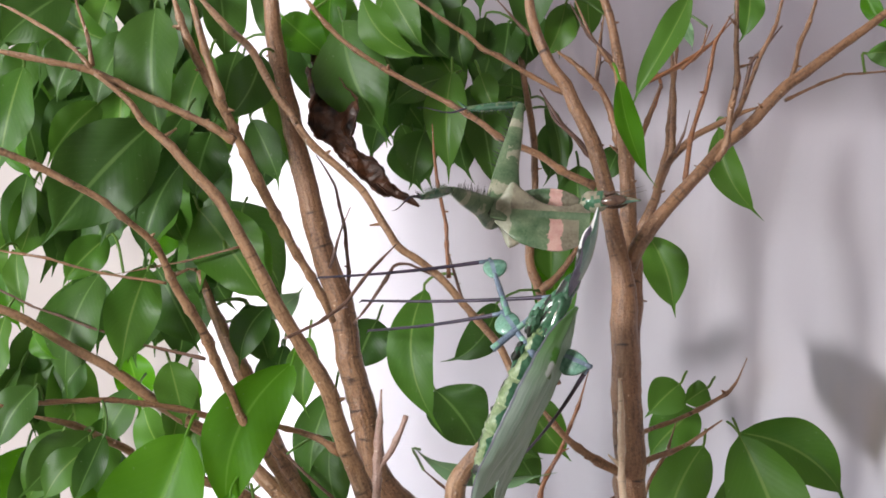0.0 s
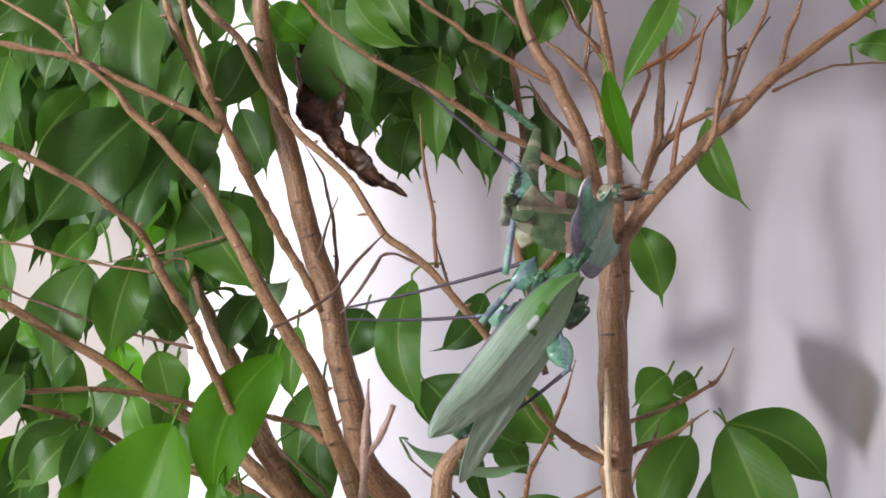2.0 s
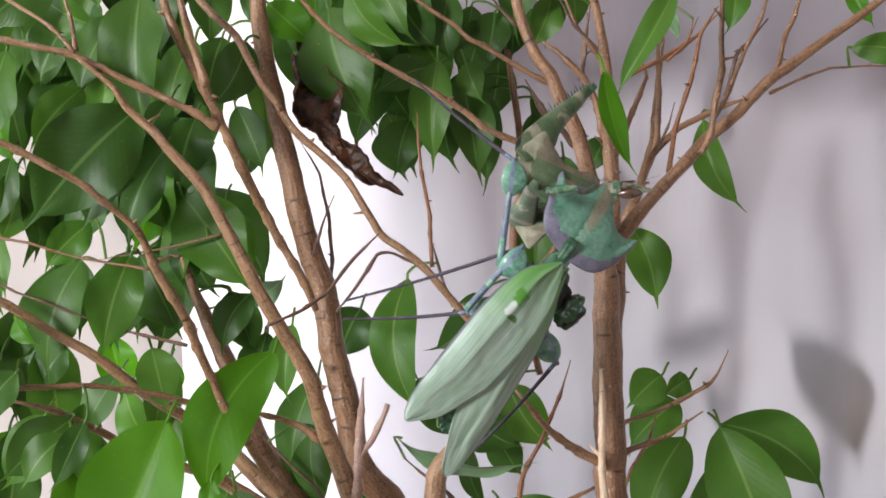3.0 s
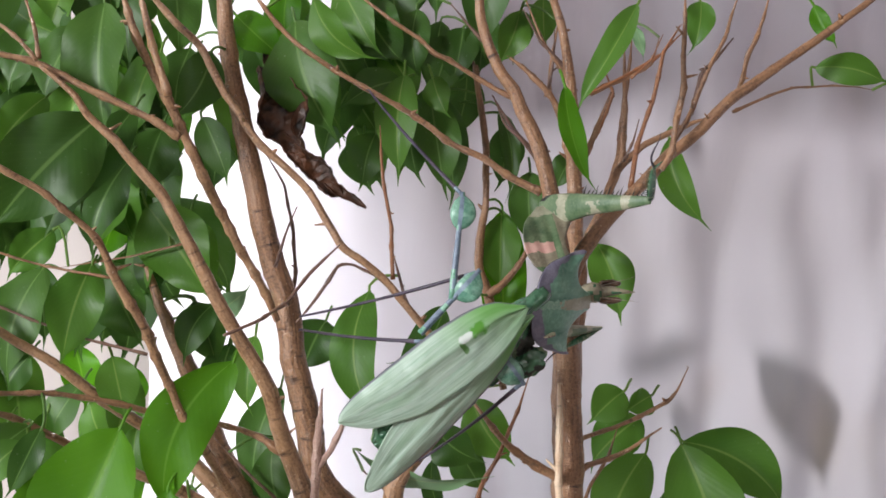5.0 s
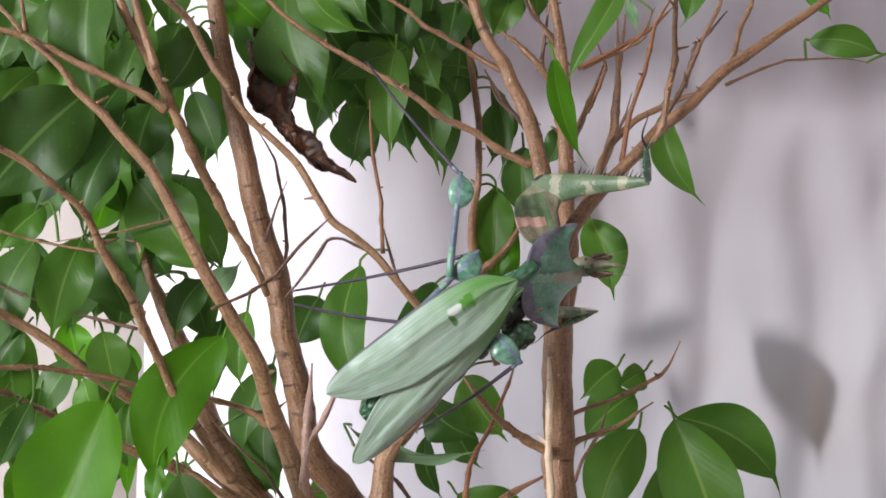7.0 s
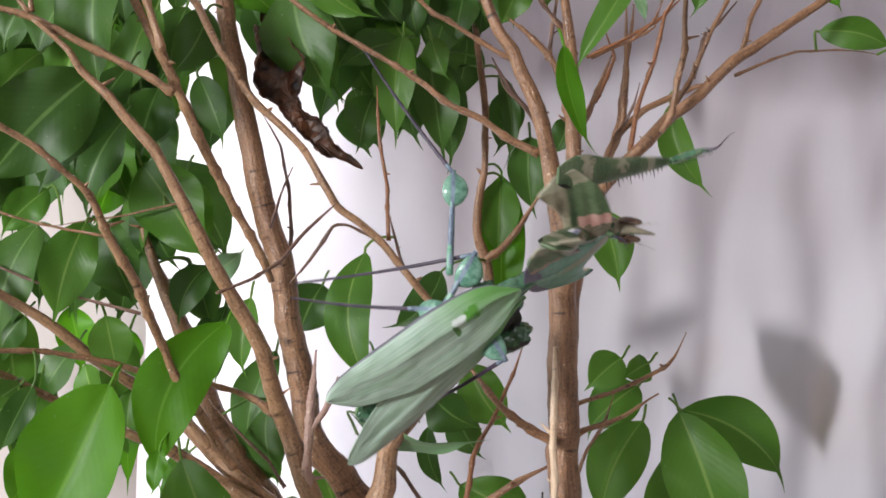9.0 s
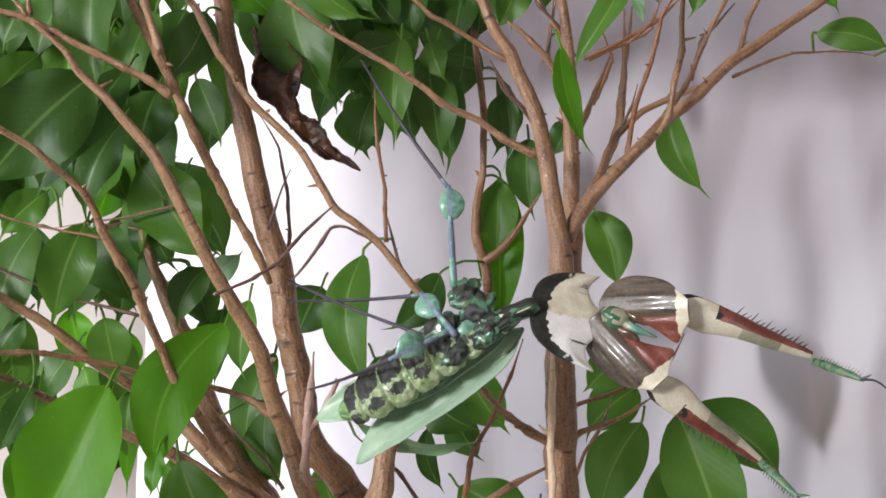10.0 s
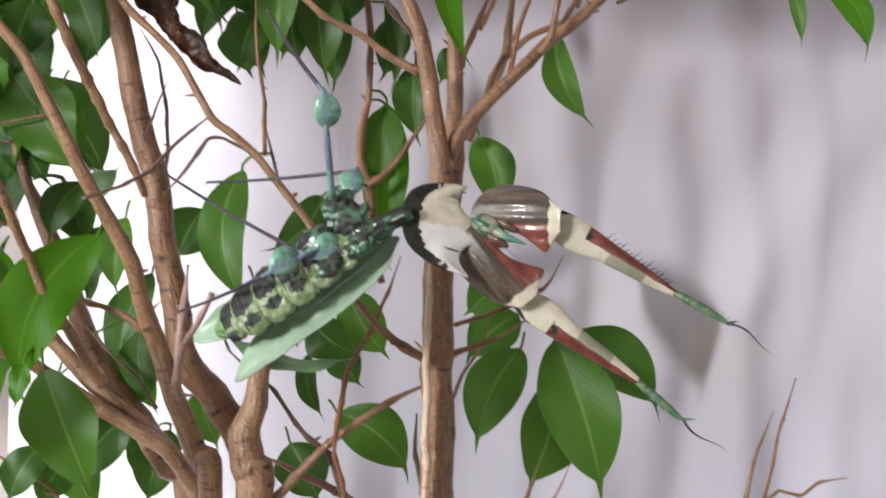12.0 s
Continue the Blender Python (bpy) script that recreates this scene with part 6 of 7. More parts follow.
def femur_part(sign):
    out = profile((0, 2.6), (0.08, 4.4), (0.25, 4.6), (0.6, 3.2), (0.92, 1.7), (1, 1.2))
    inn = profile((0, 2.6), (0.1, 4.8), (0.22, 5.6), (0.45, 3.6), (0.75, 2.6), (1, 1.2))
    v, f = blade(0.044, out, inn, 0.0015, 150, 44)
    pieces = [(v, f)]
    for k in range(15):
        s = 0.42 + 0.036 * k
        size = 0.0028 if k % 3 == 0 else 0.0015
        pieces.append(thorn((0.044 * s, out(s) * 0.9, 0), (0.044 * s + 0.0012, out(s) + size, 0.0004), 0.00028))
    v, f = joined(*pieces)
    v = [Vector((p.x - 0.0028 * (1 - p.x / 0.044), sign * p.y, p.z)) for p in v]
    f = f if sign > 0 else [q[::-1] for q in f]

    def pick(c, n):
        s, y = c.x / 0.044, sign * c.y
        wob = noise.noise(c * 500)
        if y > out(s):
            return 3
        if n.z > 0:
            if s < 0.24:
                return 2
            if s < 0.28 + 0.07 * wob and y > 0.0002 + 0.0016 * noise.noise(c * 900):
                return 3
            if y > 0.0002 + 0.0003 * wob:
                return 1
            return 4 if 0.45 < s < 0.75 else 2
        wob = wob + 0.6 * noise.noise(c * 1300)
        if 0.12 + 0.05 * wob < s < 0.22 + 0.04 * wob or 0.46 + 0.06 * wob < s < 0.54 + 0.05 * wob and y < 0.0012 or 0.75 < s < 0.82 + 0.05 * wob:
            return 4
        return 0
    return limb("foreleg_femur", v, f, [sage, maroon, cream, pitch, ivory], None, "spined foreleg joint, maroon and cream inside, banded green outside", pick)


def tibia_part(sign):
    out = profile((0, 1.2), (0.3, 1.6), (0.8, 1.3), (1, 0.4))
    v, f = blade(0.0195, out, profile((0, 1.0), (0.5, 1.2), (1, 0.4)), 0.0008, 20, 8)
    pieces = [(v, f), thorn((0.0185, 0, 0), (0.0215, sign * 0.0026, 0), 0.0006)]
    for k in range(14):
        s = 0.12 + 0.06 * k
        pieces.append(thorn((0.0195 * s, out(s) * 0.8, 0), (0.0195 * s + 0.0009, out(s) + 0.0013, 0.0002), 0.0002))
    v, f = joined(*pieces)
    v = [Vector((p.x, sign * p.y, p.z)) for p in v]
    f = f if sign > 0 else [q[::-1] for q in f]
    ob = limb("foreleg_tibia", v, f, [sage, moss, pitch], None, "", lambda c, n: 2 if sign * c.y > 0.0017 else 1 if noise.noise(c * 600) > 0 else 0)
    pts = [(0.0185 + 0.0165 * q, sign * 0.0012 * math.sin(q * 5), 0.001 * q, 0.00042 * (1.15 - q)) for q in np.linspace(0, 1, 10)]
    v, f = tube(pts, 6)
    limb("tarsus", v, f, [plum], ob, "thin dark foot thread")
    return ob


def leg_femur(length, lobe):
    """Walking leg's thigh, with its origin at the knee and a leafy lobe there."""
    pts = [(length * q - 0.001, 0, 0.0006 * math.sin(q * 3), 0.0008 + 0.0004 * q) for q in np.linspace(0, 1, 12)]
    v, f = tube(pts, 10, 0.1)
    ob = limb("leg_femur", v, f, [slate, mint], None, "", lambda c, n: 1 if noise.noise(c * 350) > 0.15 else 0)
    shape = profile((0, 1.2), (0.2, 4.6), (0.55, 6.2), (0.85, 4.2), (1, 0.8))
    v, f = blade(0.0115, lambda s: shape(s) * lobe, lambda s: shape(s) * (1.35 - lobe), 0.0011, 60, 44, 0.001, 0.0009)
    limb("lobe", v, f, [jade, teal, slate], ob, "rounded leaf-like green knee lobe", lambda c, n: 2 if abs(c.y) < 0.0007 else 1 if math.sin(c.x * 1500 + c.y * 500 + 2 * noise.noise(c * 260)) > 0.25 else 0)
    return ob


def leg_tibia(length):
    pts = [(length * q, 0.0009 * math.sin(q * 3.1), 0.0012 * math.sin(q * 3.1), 0.00075 - 0.00035 * q) for q in np.linspace(0, 1, 16)]
    v, f = joined(tube(pts, 8, 0.08), thorn((length, 0, 0), (length + 0.0018, 0.001, -0.0012), 0.0003), thorn((length * 0.8, 0, 0), (length * 0.82, 0.0014, 0.0004), 0.00025))
    return limb("leg_tibia", v, f, [plum, slate], None, "thin dark plum shin", lambda c, n: 1 if c.x < 0.004 else 0)


abdomen()
thorax()
wing(1, 0.0685, 0.0096, profile((0, 0.4), (0.05, 3.4), (0.1, 6.4), (0.18, 8.2), (0.3, 8.7), (0.44, 8.4), (0.6, 7.0), (0.77, 5.5), (0.9, 3.8), (0.97, 2.0), (1, 0.2)),
     profile((0, 1.0), (0.1, 5.4), (0.23, 8.6), (0.4, 10.9), (0.65, 11.9), (0.78, 10.3), (0.9, 7.4), (0.97, 3.2), (1, 0.3)), 0.0046)
wing(-1, 0.0765, 0.0095, profile((0, 0.4), (0.09, 1.6), (0.22, 4.6), (0.36, 5.6), (0.6, 6.2), (0.8, 5.6), (0.92, 3.8), (0.98, 1.8), (1, 0.2)),
     profile((0, 1.0), (0.1, 5.4), (0.25, 8.6), (0.45, 10.6), (0.65, 10.0), (0.8, 7.8), (0.92, 4.4), (0.98, 2.2), (1, 0.3)), 0.0030)
shield, head = pronotum(), head_part()
coxa_u, femur_u, tibia_u = coxa_part(1), femur_part(1), tibia_part(1)
coxa_v, femur_v, tibia_v = coxa_part(-1), femur_part(-1), tibia_part(-1)
leg_a_femur, leg_a_tibia = leg_femur(0.035, 0.8), leg_tibia(0.060)
leg_b_femur, leg_b_tibia = leg_femur(0.028, 0.95), leg_tibia(0.073)
leg_c_femur, leg_c_tibia = leg_femur(0.024, 0.5), leg_tibia(0.057)
leg_d_femur, leg_d_tibia = leg_femur(0.022, 0.9), leg_tibia(0.051)


def keyed(rows):
    """Rows of seconds, place and turn (quaternion) as poses."""
    return [(t, Matrix.LocRotScale((x, y, z), Quaternion((w, a, b, c)), None)) for t, x, y, z, w, a, b, c in rows]


def motions():
    walk(mantis, keyed([
        (0.000, 0.0400, 0.3850, 1.2850, 0.208, 0.815, -0.134, 0.524),
        (0.500, 0.0414, 0.3850, 1.2844, 0.206, 0.813, -0.134, 0.528),
        (1.000, 0.0420, 0.3850, 1.2926, -0.242, -0.807, 0.155, -0.516),
        (1.500, 0.0463, 0.3850, 1.2942, -0.389, -0.792, 0.207, -0.423),
        (2.500, 0.0472, 0.3850, 1.2894, 0.420, 0.790, -0.210, 0.395),
        (3.200, 0.0434, 0.3850, 1.2955, -0.546, -0.712, 0.268, -0.350),
        (4.800, 0.0481, 0.3850, 1.2837, -0.598, -0.722, 0.222, -0.269),
        (5.500, 0.0481, 0.3850, 1.2837, -0.598, -0.722, 0.222, -0.269),
        (7.000, 0.0487, 0.3850, 1.2836, 0.599, 0.723, -0.219, 0.265),
        (8.800, 0.0475, 0.3850, 1.2804, 0.597, 0.721, -0.225, 0.271),
        (9.000, 0.0472, 0.3850, 1.2773, -0.518, -0.787, 0.184, -0.280),
        (9.100, 0.0492, 0.3850, 1.2767, 0.343, 0.893, -0.104, 0.272),
        (9.200, 0.0439, 0.3850, 1.2680, -0.025, -0.973, 0.006, -0.231),
        (9.300, 0.0436, 0.3850, 1.2679, -0.153, 0.961, 0.036, 0.228),
        (9.400, 0.0436, 0.3850, 1.2678, -0.261, 0.937, 0.062, 0.224),
        (9.500, 0.0450, 0.3857, 1.2682, -0.307, 0.902, 0.008, 0.304),
        (9.800, 0.0469, 0.3857, 1.2684, -0.387, 0.868, 0.039, 0.310),
        (10.500, 0.0483, 0.3857, 1.2686, 0.410, -0.854, -0.050, -0.316),
        (12.000, 0.0470, 0.3857, 1.2687, 0.409, -0.847, -0.059, -0.335),
    ]))
    walk(shield, keyed([
        (0.000, 0.0000, 0.0000, 0.0000, -0.985, -0.161, -0.054, -0.019),
        (0.500, 0.0000, 0.0000, 0.0000, 0.986, 0.159, 0.042, 0.015),
        (1.000, 0.0000, 0.0000, 0.0000, -0.987, -0.127, -0.060, 0.079),
        (1.500, 0.0000, 0.0000, 0.0000, 0.976, 0.110, 0.166, -0.093),
        (2.500, 0.0000, 0.0000, 0.0000, 0.962, 0.063, 0.225, -0.142),
        (3.200, 0.0000, 0.0000, 0.0000, 0.979, -0.075, 0.188, -0.022),
        (4.800, 0.0000, 0.0000, 0.0000, 0.866, 0.145, 0.298, -0.373),
        (5.500, 0.0000, 0.0000, 0.0000, 0.866, 0.145, 0.298, -0.373),
        (7.000, 0.0000, 0.0000, 0.0000, 0.868, 0.142, 0.299, -0.369),
        (8.800, 0.0000, 0.0000, 0.0000, 0.873, 0.172, 0.257, -0.376),
        (9.000, 0.0000, 0.0000, 0.0000, 0.937, 0.345, -0.039, -0.041),
        (9.100, 0.0000, 0.0000, 0.0000, 0.972, 0.203, -0.100, -0.062),
        (9.200, 0.0000, 0.0000, 0.0000, 0.968, 0.182, -0.171, 0.001),
        (9.300, 0.0000, 0.0000, 0.0000, 0.930, 0.295, -0.217, 0.040),
        (9.400, 0.0000, 0.0000, 0.0000, -0.937, -0.222, 0.265, -0.059),
        (9.500, 0.0033, -0.0000, -0.0002, -0.905, -0.159, 0.366, -0.145),
        (9.800, 0.0037, -0.0002, -0.0004, -0.906, -0.082, 0.355, -0.216),
        (10.500, 0.0033, -0.0003, -0.0004, 0.901, 0.057, -0.353, 0.245),
        (12.000, 0.0028, -0.0001, -0.0003, -0.901, -0.059, 0.379, -0.200),
    ]))
    walk(head, keyed([
        (0.000, 0.0184, 0.0086, -0.0340, 0.088, -0.854, 0.054, -0.510),
        (0.500, 0.0188, 0.0082, -0.0335, 0.086, -0.852, 0.055, -0.514),
        (1.000, 0.0179, 0.0046, -0.0346, -0.124, 0.851, -0.074, 0.505),
        (1.500, 0.0115, 0.0111, -0.0354, -0.284, 0.849, -0.117, 0.429),
        (2.500, 0.0077, 0.0085, -0.0371, -0.319, 0.849, -0.117, 0.406),
        (3.200, 0.0091, 0.0190, -0.0266, 0.684, -0.599, 0.047, -0.414),
        (4.800, -0.0068, 0.0027, -0.0295, 0.917, -0.225, -0.118, -0.308),
        (5.500, -0.0068, 0.0027, -0.0295, 0.917, -0.225, -0.118, -0.308),
        (7.000, -0.0070, 0.0026, -0.0295, -0.918, 0.225, 0.119, 0.303),
        (8.800, -0.0052, 0.0026, -0.0280, 0.916, -0.225, -0.118, -0.311),
        (9.000, 0.0092, 0.0151, -0.0157, -0.908, 0.093, 0.276, 0.302),
        (9.100, 0.0063, 0.0014, -0.0159, -0.927, -0.060, 0.364, 0.072),
        (9.200, 0.0108, -0.0126, -0.0137, 0.869, 0.175, -0.379, 0.266),
        (9.300, 0.0115, -0.0200, -0.0049, -0.812, -0.356, 0.170, -0.430),
        (9.400, 0.0103, -0.0221, 0.0028, -0.847, -0.261, 0.122, -0.448),
        (9.500, 0.0080, -0.0159, 0.0013, 0.855, 0.179, -0.200, 0.443),
        (9.800, 0.0073, -0.0146, 0.0033, -0.865, -0.099, 0.163, -0.465),
        (10.500, 0.0068, -0.0136, 0.0041, 0.863, 0.073, -0.155, 0.475),
        (12.000, 0.0069, -0.0163, 0.0056, -0.852, -0.064, 0.165, -0.492),
    ]))
    walk(coxa_u, keyed([
        (0.000, 0.0223, -0.0038, -0.0055, -0.421, -0.435, -0.638, 0.476),
        (0.500, 0.0220, -0.0040, -0.0052, -0.409, -0.385, -0.665, 0.492),
        (1.000, 0.0197, -0.0094, -0.0071, 0.477, 0.384, 0.611, -0.502),
        (1.500, 0.0154, -0.0102, -0.0133, -0.442, -0.372, -0.703, 0.414),
        (2.500, 0.0132, -0.0110, -0.0182, 0.341, 0.413, 0.772, -0.342),
        (3.200, 0.0162, -0.0051, -0.0163, 0.409, 0.281, 0.834, -0.239),
        (4.000, 0.0105, -0.0105, -0.0202, -0.050, 0.083, 0.893, -0.439),
        (4.800, 0.0049, -0.0171, -0.0299, -0.494, -0.139, 0.690, -0.509),
        (5.500, 0.0049, -0.0171, -0.0299, -0.494, -0.139, 0.690, -0.509),
        (7.000, 0.0050, -0.0169, -0.0300, -0.470, -0.149, 0.689, -0.532),
        (8.800, 0.0058, -0.0162, -0.0286, -0.488, -0.182, 0.674, -0.524),
        (8.867, 0.0105, -0.0103, -0.0150, -0.436, 0.208, 0.791, -0.375),
        (8.933, 0.0152, -0.0054, -0.0074, -0.301, 0.559, 0.757, -0.153),
        (9.000, 0.0199, -0.0006, 0.0002, 0.108, -0.803, -0.578, -0.098),
        (9.067, 0.0215, -0.0004, 0.0001, 0.242, -0.709, -0.639, 0.175),
        (9.100, 0.0231, -0.0002, -0.0001, -0.351, 0.541, 0.632, -0.430),
        (9.200, 0.0264, -0.0015, 0.0032, 0.488, -0.662, -0.136, 0.552),
        (9.300, 0.0241, -0.0026, 0.0097, 0.512, -0.750, 0.040, 0.416),
        (9.400, 0.0248, -0.0025, 0.0120, -0.503, 0.836, -0.082, -0.203),
        (9.500, 0.0242, -0.0017, 0.0111, -0.403, 0.866, 0.234, -0.182),
        (9.800, 0.0215, 0.0044, 0.0132, -0.287, 0.904, 0.295, -0.119),
        (10.500, 0.0199, 0.0076, 0.0141, -0.272, 0.914, 0.275, -0.127),
        (12.000, 0.0195, 0.0047, 0.0150, -0.250, 0.907, 0.334, -0.051),
    ]))
    walk(femur_u, keyed([
        (0.000, 0.0145, 0.0007, -0.0331, -0.006, 0.703, 0.710, 0.049),
        (0.500, 0.0113, -0.0008, -0.0320, 0.261, 0.748, 0.494, 0.357),
        (1.000, 0.0125, -0.0097, -0.0352, 0.106, 0.742, 0.576, 0.327),
        (1.500, 0.0057, -0.0057, -0.0403, -0.098, 0.718, 0.567, 0.392),
        (2.500, 0.0008, 0.0007, -0.0417, -0.074, 0.741, 0.534, 0.400),
        (3.200, 0.0015, 0.0028, -0.0400, 0.128, 0.798, 0.043, 0.588),
        (4.000, -0.0037, -0.0020, -0.0201, -0.274, 0.871, -0.258, 0.317),
        (4.800, -0.0088, -0.0091, -0.0120, -0.585, 0.655, -0.474, -0.059),
        (5.500, -0.0088, -0.0091, -0.0120, -0.585, 0.655, -0.474, -0.059),
        (7.000, -0.0100, -0.0095, -0.0125, -0.586, 0.656, -0.475, -0.018),
        (8.800, -0.0075, -0.0096, -0.0099, -0.589, 0.644, -0.486, -0.040),
        (8.900, 0.0107, 0.0092, 0.0052, -0.322, 0.837, -0.426, -0.121),
        (9.000, 0.0289, 0.0258, 0.0084, -0.018, 0.930, -0.315, -0.188),
        (9.100, 0.0182, 0.0284, -0.0007, -0.156, 0.935, -0.278, 0.153),
        (9.200, 0.0367, 0.0194, -0.0141, -0.465, 0.791, -0.128, 0.377),
        (9.300, 0.0429, 0.0080, -0.0096, -0.499, 0.770, 0.185, 0.352),
        (9.400, 0.0510, -0.0005, -0.0003, 0.512, -0.776, -0.240, -0.279),
        (9.500, 0.0471, 0.0111, 0.0111, -0.449, 0.783, 0.251, 0.351),
        (9.800, 0.0437, 0.0186, 0.0155, -0.351, 0.817, 0.351, 0.295),
        (10.500, 0.0427, 0.0210, 0.0154, 0.300, -0.824, -0.410, -0.252),
        (12.000, 0.0409, 0.0198, 0.0207, -0.268, 0.792, 0.486, 0.255),
    ]))
    walk(tibia_u, keyed([
        (0.000, 0.0140, 0.0445, -0.0297, 0.218, -0.533, -0.789, 0.215),
        (0.500, 0.0226, 0.0399, -0.0198, 0.142, -0.492, -0.810, 0.286),
        (1.000, 0.0179, 0.0309, -0.0193, -0.076, 0.393, 0.848, -0.349),
        (1.267, 0.0129, 0.0288, -0.0149, -0.084, 0.606, 0.790, -0.043),
        (1.500, 0.0080, 0.0267, -0.0106, 0.081, -0.734, -0.619, -0.268),
        (2.500, 0.0057, 0.0329, -0.0122, 0.129, 0.787, 0.317, 0.513),
        (2.867, 0.0103, 0.0227, -0.0057, 0.308, 0.759, -0.085, 0.567),
        (3.200, 0.0149, 0.0125, 0.0007, -0.425, -0.582, 0.471, -0.509),
        (4.800, 0.0151, -0.0334, -0.0398, 0.345, 0.063, -0.723, 0.595),
        (5.500, 0.0151, -0.0334, -0.0398, 0.345, 0.063, -0.723, 0.595),
        (7.000, 0.0142, -0.0359, -0.0381, 0.367, 0.036, -0.727, 0.579),
        (8.800, 0.0156, -0.0351, -0.0373, 0.368, 0.061, -0.722, 0.582),
        (8.900, 0.0383, -0.0163, -0.0165, 0.297, 0.533, -0.393, 0.688),
        (9.000, 0.0611, 0.0003, -0.0074, 0.123, 0.820, 0.074, 0.554),
        (9.067, 0.0572, 0.0018, 0.0003, -0.107, 0.866, 0.388, 0.297),
        (9.100, 0.0533, 0.0034, 0.0081, -0.313, 0.721, 0.618, -0.025),
        (9.133, 0.0600, -0.0008, 0.0075, -0.451, 0.713, 0.375, -0.385),
        (9.200, 0.0667, -0.0050, 0.0069, -0.495, 0.557, 0.056, -0.665),
        (9.300, 0.0731, 0.0051, 0.0223, -0.555, 0.543, -0.144, -0.613),
        (9.400, 0.0831, 0.0033, 0.0296, 0.588, -0.488, 0.218, 0.607),
        (9.500, 0.0748, 0.0145, 0.0452, 0.551, -0.635, -0.027, 0.541),
        (9.667, 0.0721, 0.0248, 0.0465, -0.348, 0.788, 0.262, -0.436),
        (9.800, 0.0693, 0.0348, 0.0475, -0.102, 0.837, 0.463, -0.273),
        (10.500, 0.0663, 0.0441, 0.0444, -0.089, 0.850, 0.502, -0.134),
        (12.000, 0.0585, 0.0477, 0.0499, -0.184, 0.822, 0.526, 0.121),
    ]))
    walk(coxa_v, keyed([
        (0.000, 0.0255, 0.0021, -0.0039, -0.296, -0.482, -0.716, 0.409),
        (0.500, 0.0252, 0.0019, -0.0035, -0.177, -0.495, -0.768, 0.365),
        (1.000, 0.0229, -0.0037, -0.0050, -0.122, -0.543, -0.779, 0.288),
        (1.500, 0.0177, -0.0054, -0.0094, -0.026, 0.521, 0.840, -0.150),
        (2.500, 0.0156, -0.0064, -0.0141, -0.038, 0.513, 0.848, -0.130),
        (3.200, 0.0268, 0.0020, -0.0120, 0.026, -0.674, -0.738, -0.033),
        (4.800, 0.0160, -0.0048, -0.0200, 0.251, 0.787, 0.475, -0.302),
        (5.500, 0.0160, -0.0048, -0.0200, 0.251, 0.787, 0.475, -0.302),
        (7.000, 0.0162, -0.0043, -0.0201, 0.283, 0.760, 0.470, -0.348),
        (8.800, 0.0177, -0.0048, -0.0185, 0.275, 0.773, 0.455, -0.347),
        (8.900, 0.0174, -0.0023, -0.0082, 0.080, 0.794, 0.597, 0.080),
        (9.000, 0.0172, 0.0001, 0.0021, 0.134, -0.625, -0.594, -0.488),
        (9.100, 0.0212, 0.0007, 0.0019, -0.001, -0.621, -0.766, -0.165),
        (9.200, 0.0227, 0.0004, 0.0065, -0.336, -0.544, -0.768, 0.029),
        (9.267, 0.0225, 0.0003, 0.0092, 0.118, -0.618, -0.710, 0.317),
        (9.300, 0.0223, 0.0002, 0.0120, 0.538, -0.507, -0.439, 0.510),
        (9.400, 0.0206, 0.0018, 0.0152, 0.468, -0.699, -0.458, 0.287),
        (9.500, 0.0172, 0.0059, 0.0170, 0.210, -0.841, -0.488, 0.102),
        (9.800, 0.0199, 0.0065, 0.0121, -0.114, 0.767, 0.618, 0.129),
        (10.500, 0.0199, 0.0078, 0.0116, -0.088, 0.764, 0.629, 0.114),
        (12.000, 0.0178, 0.0072, 0.0142, -0.169, 0.714, 0.635, 0.241),
    ]))
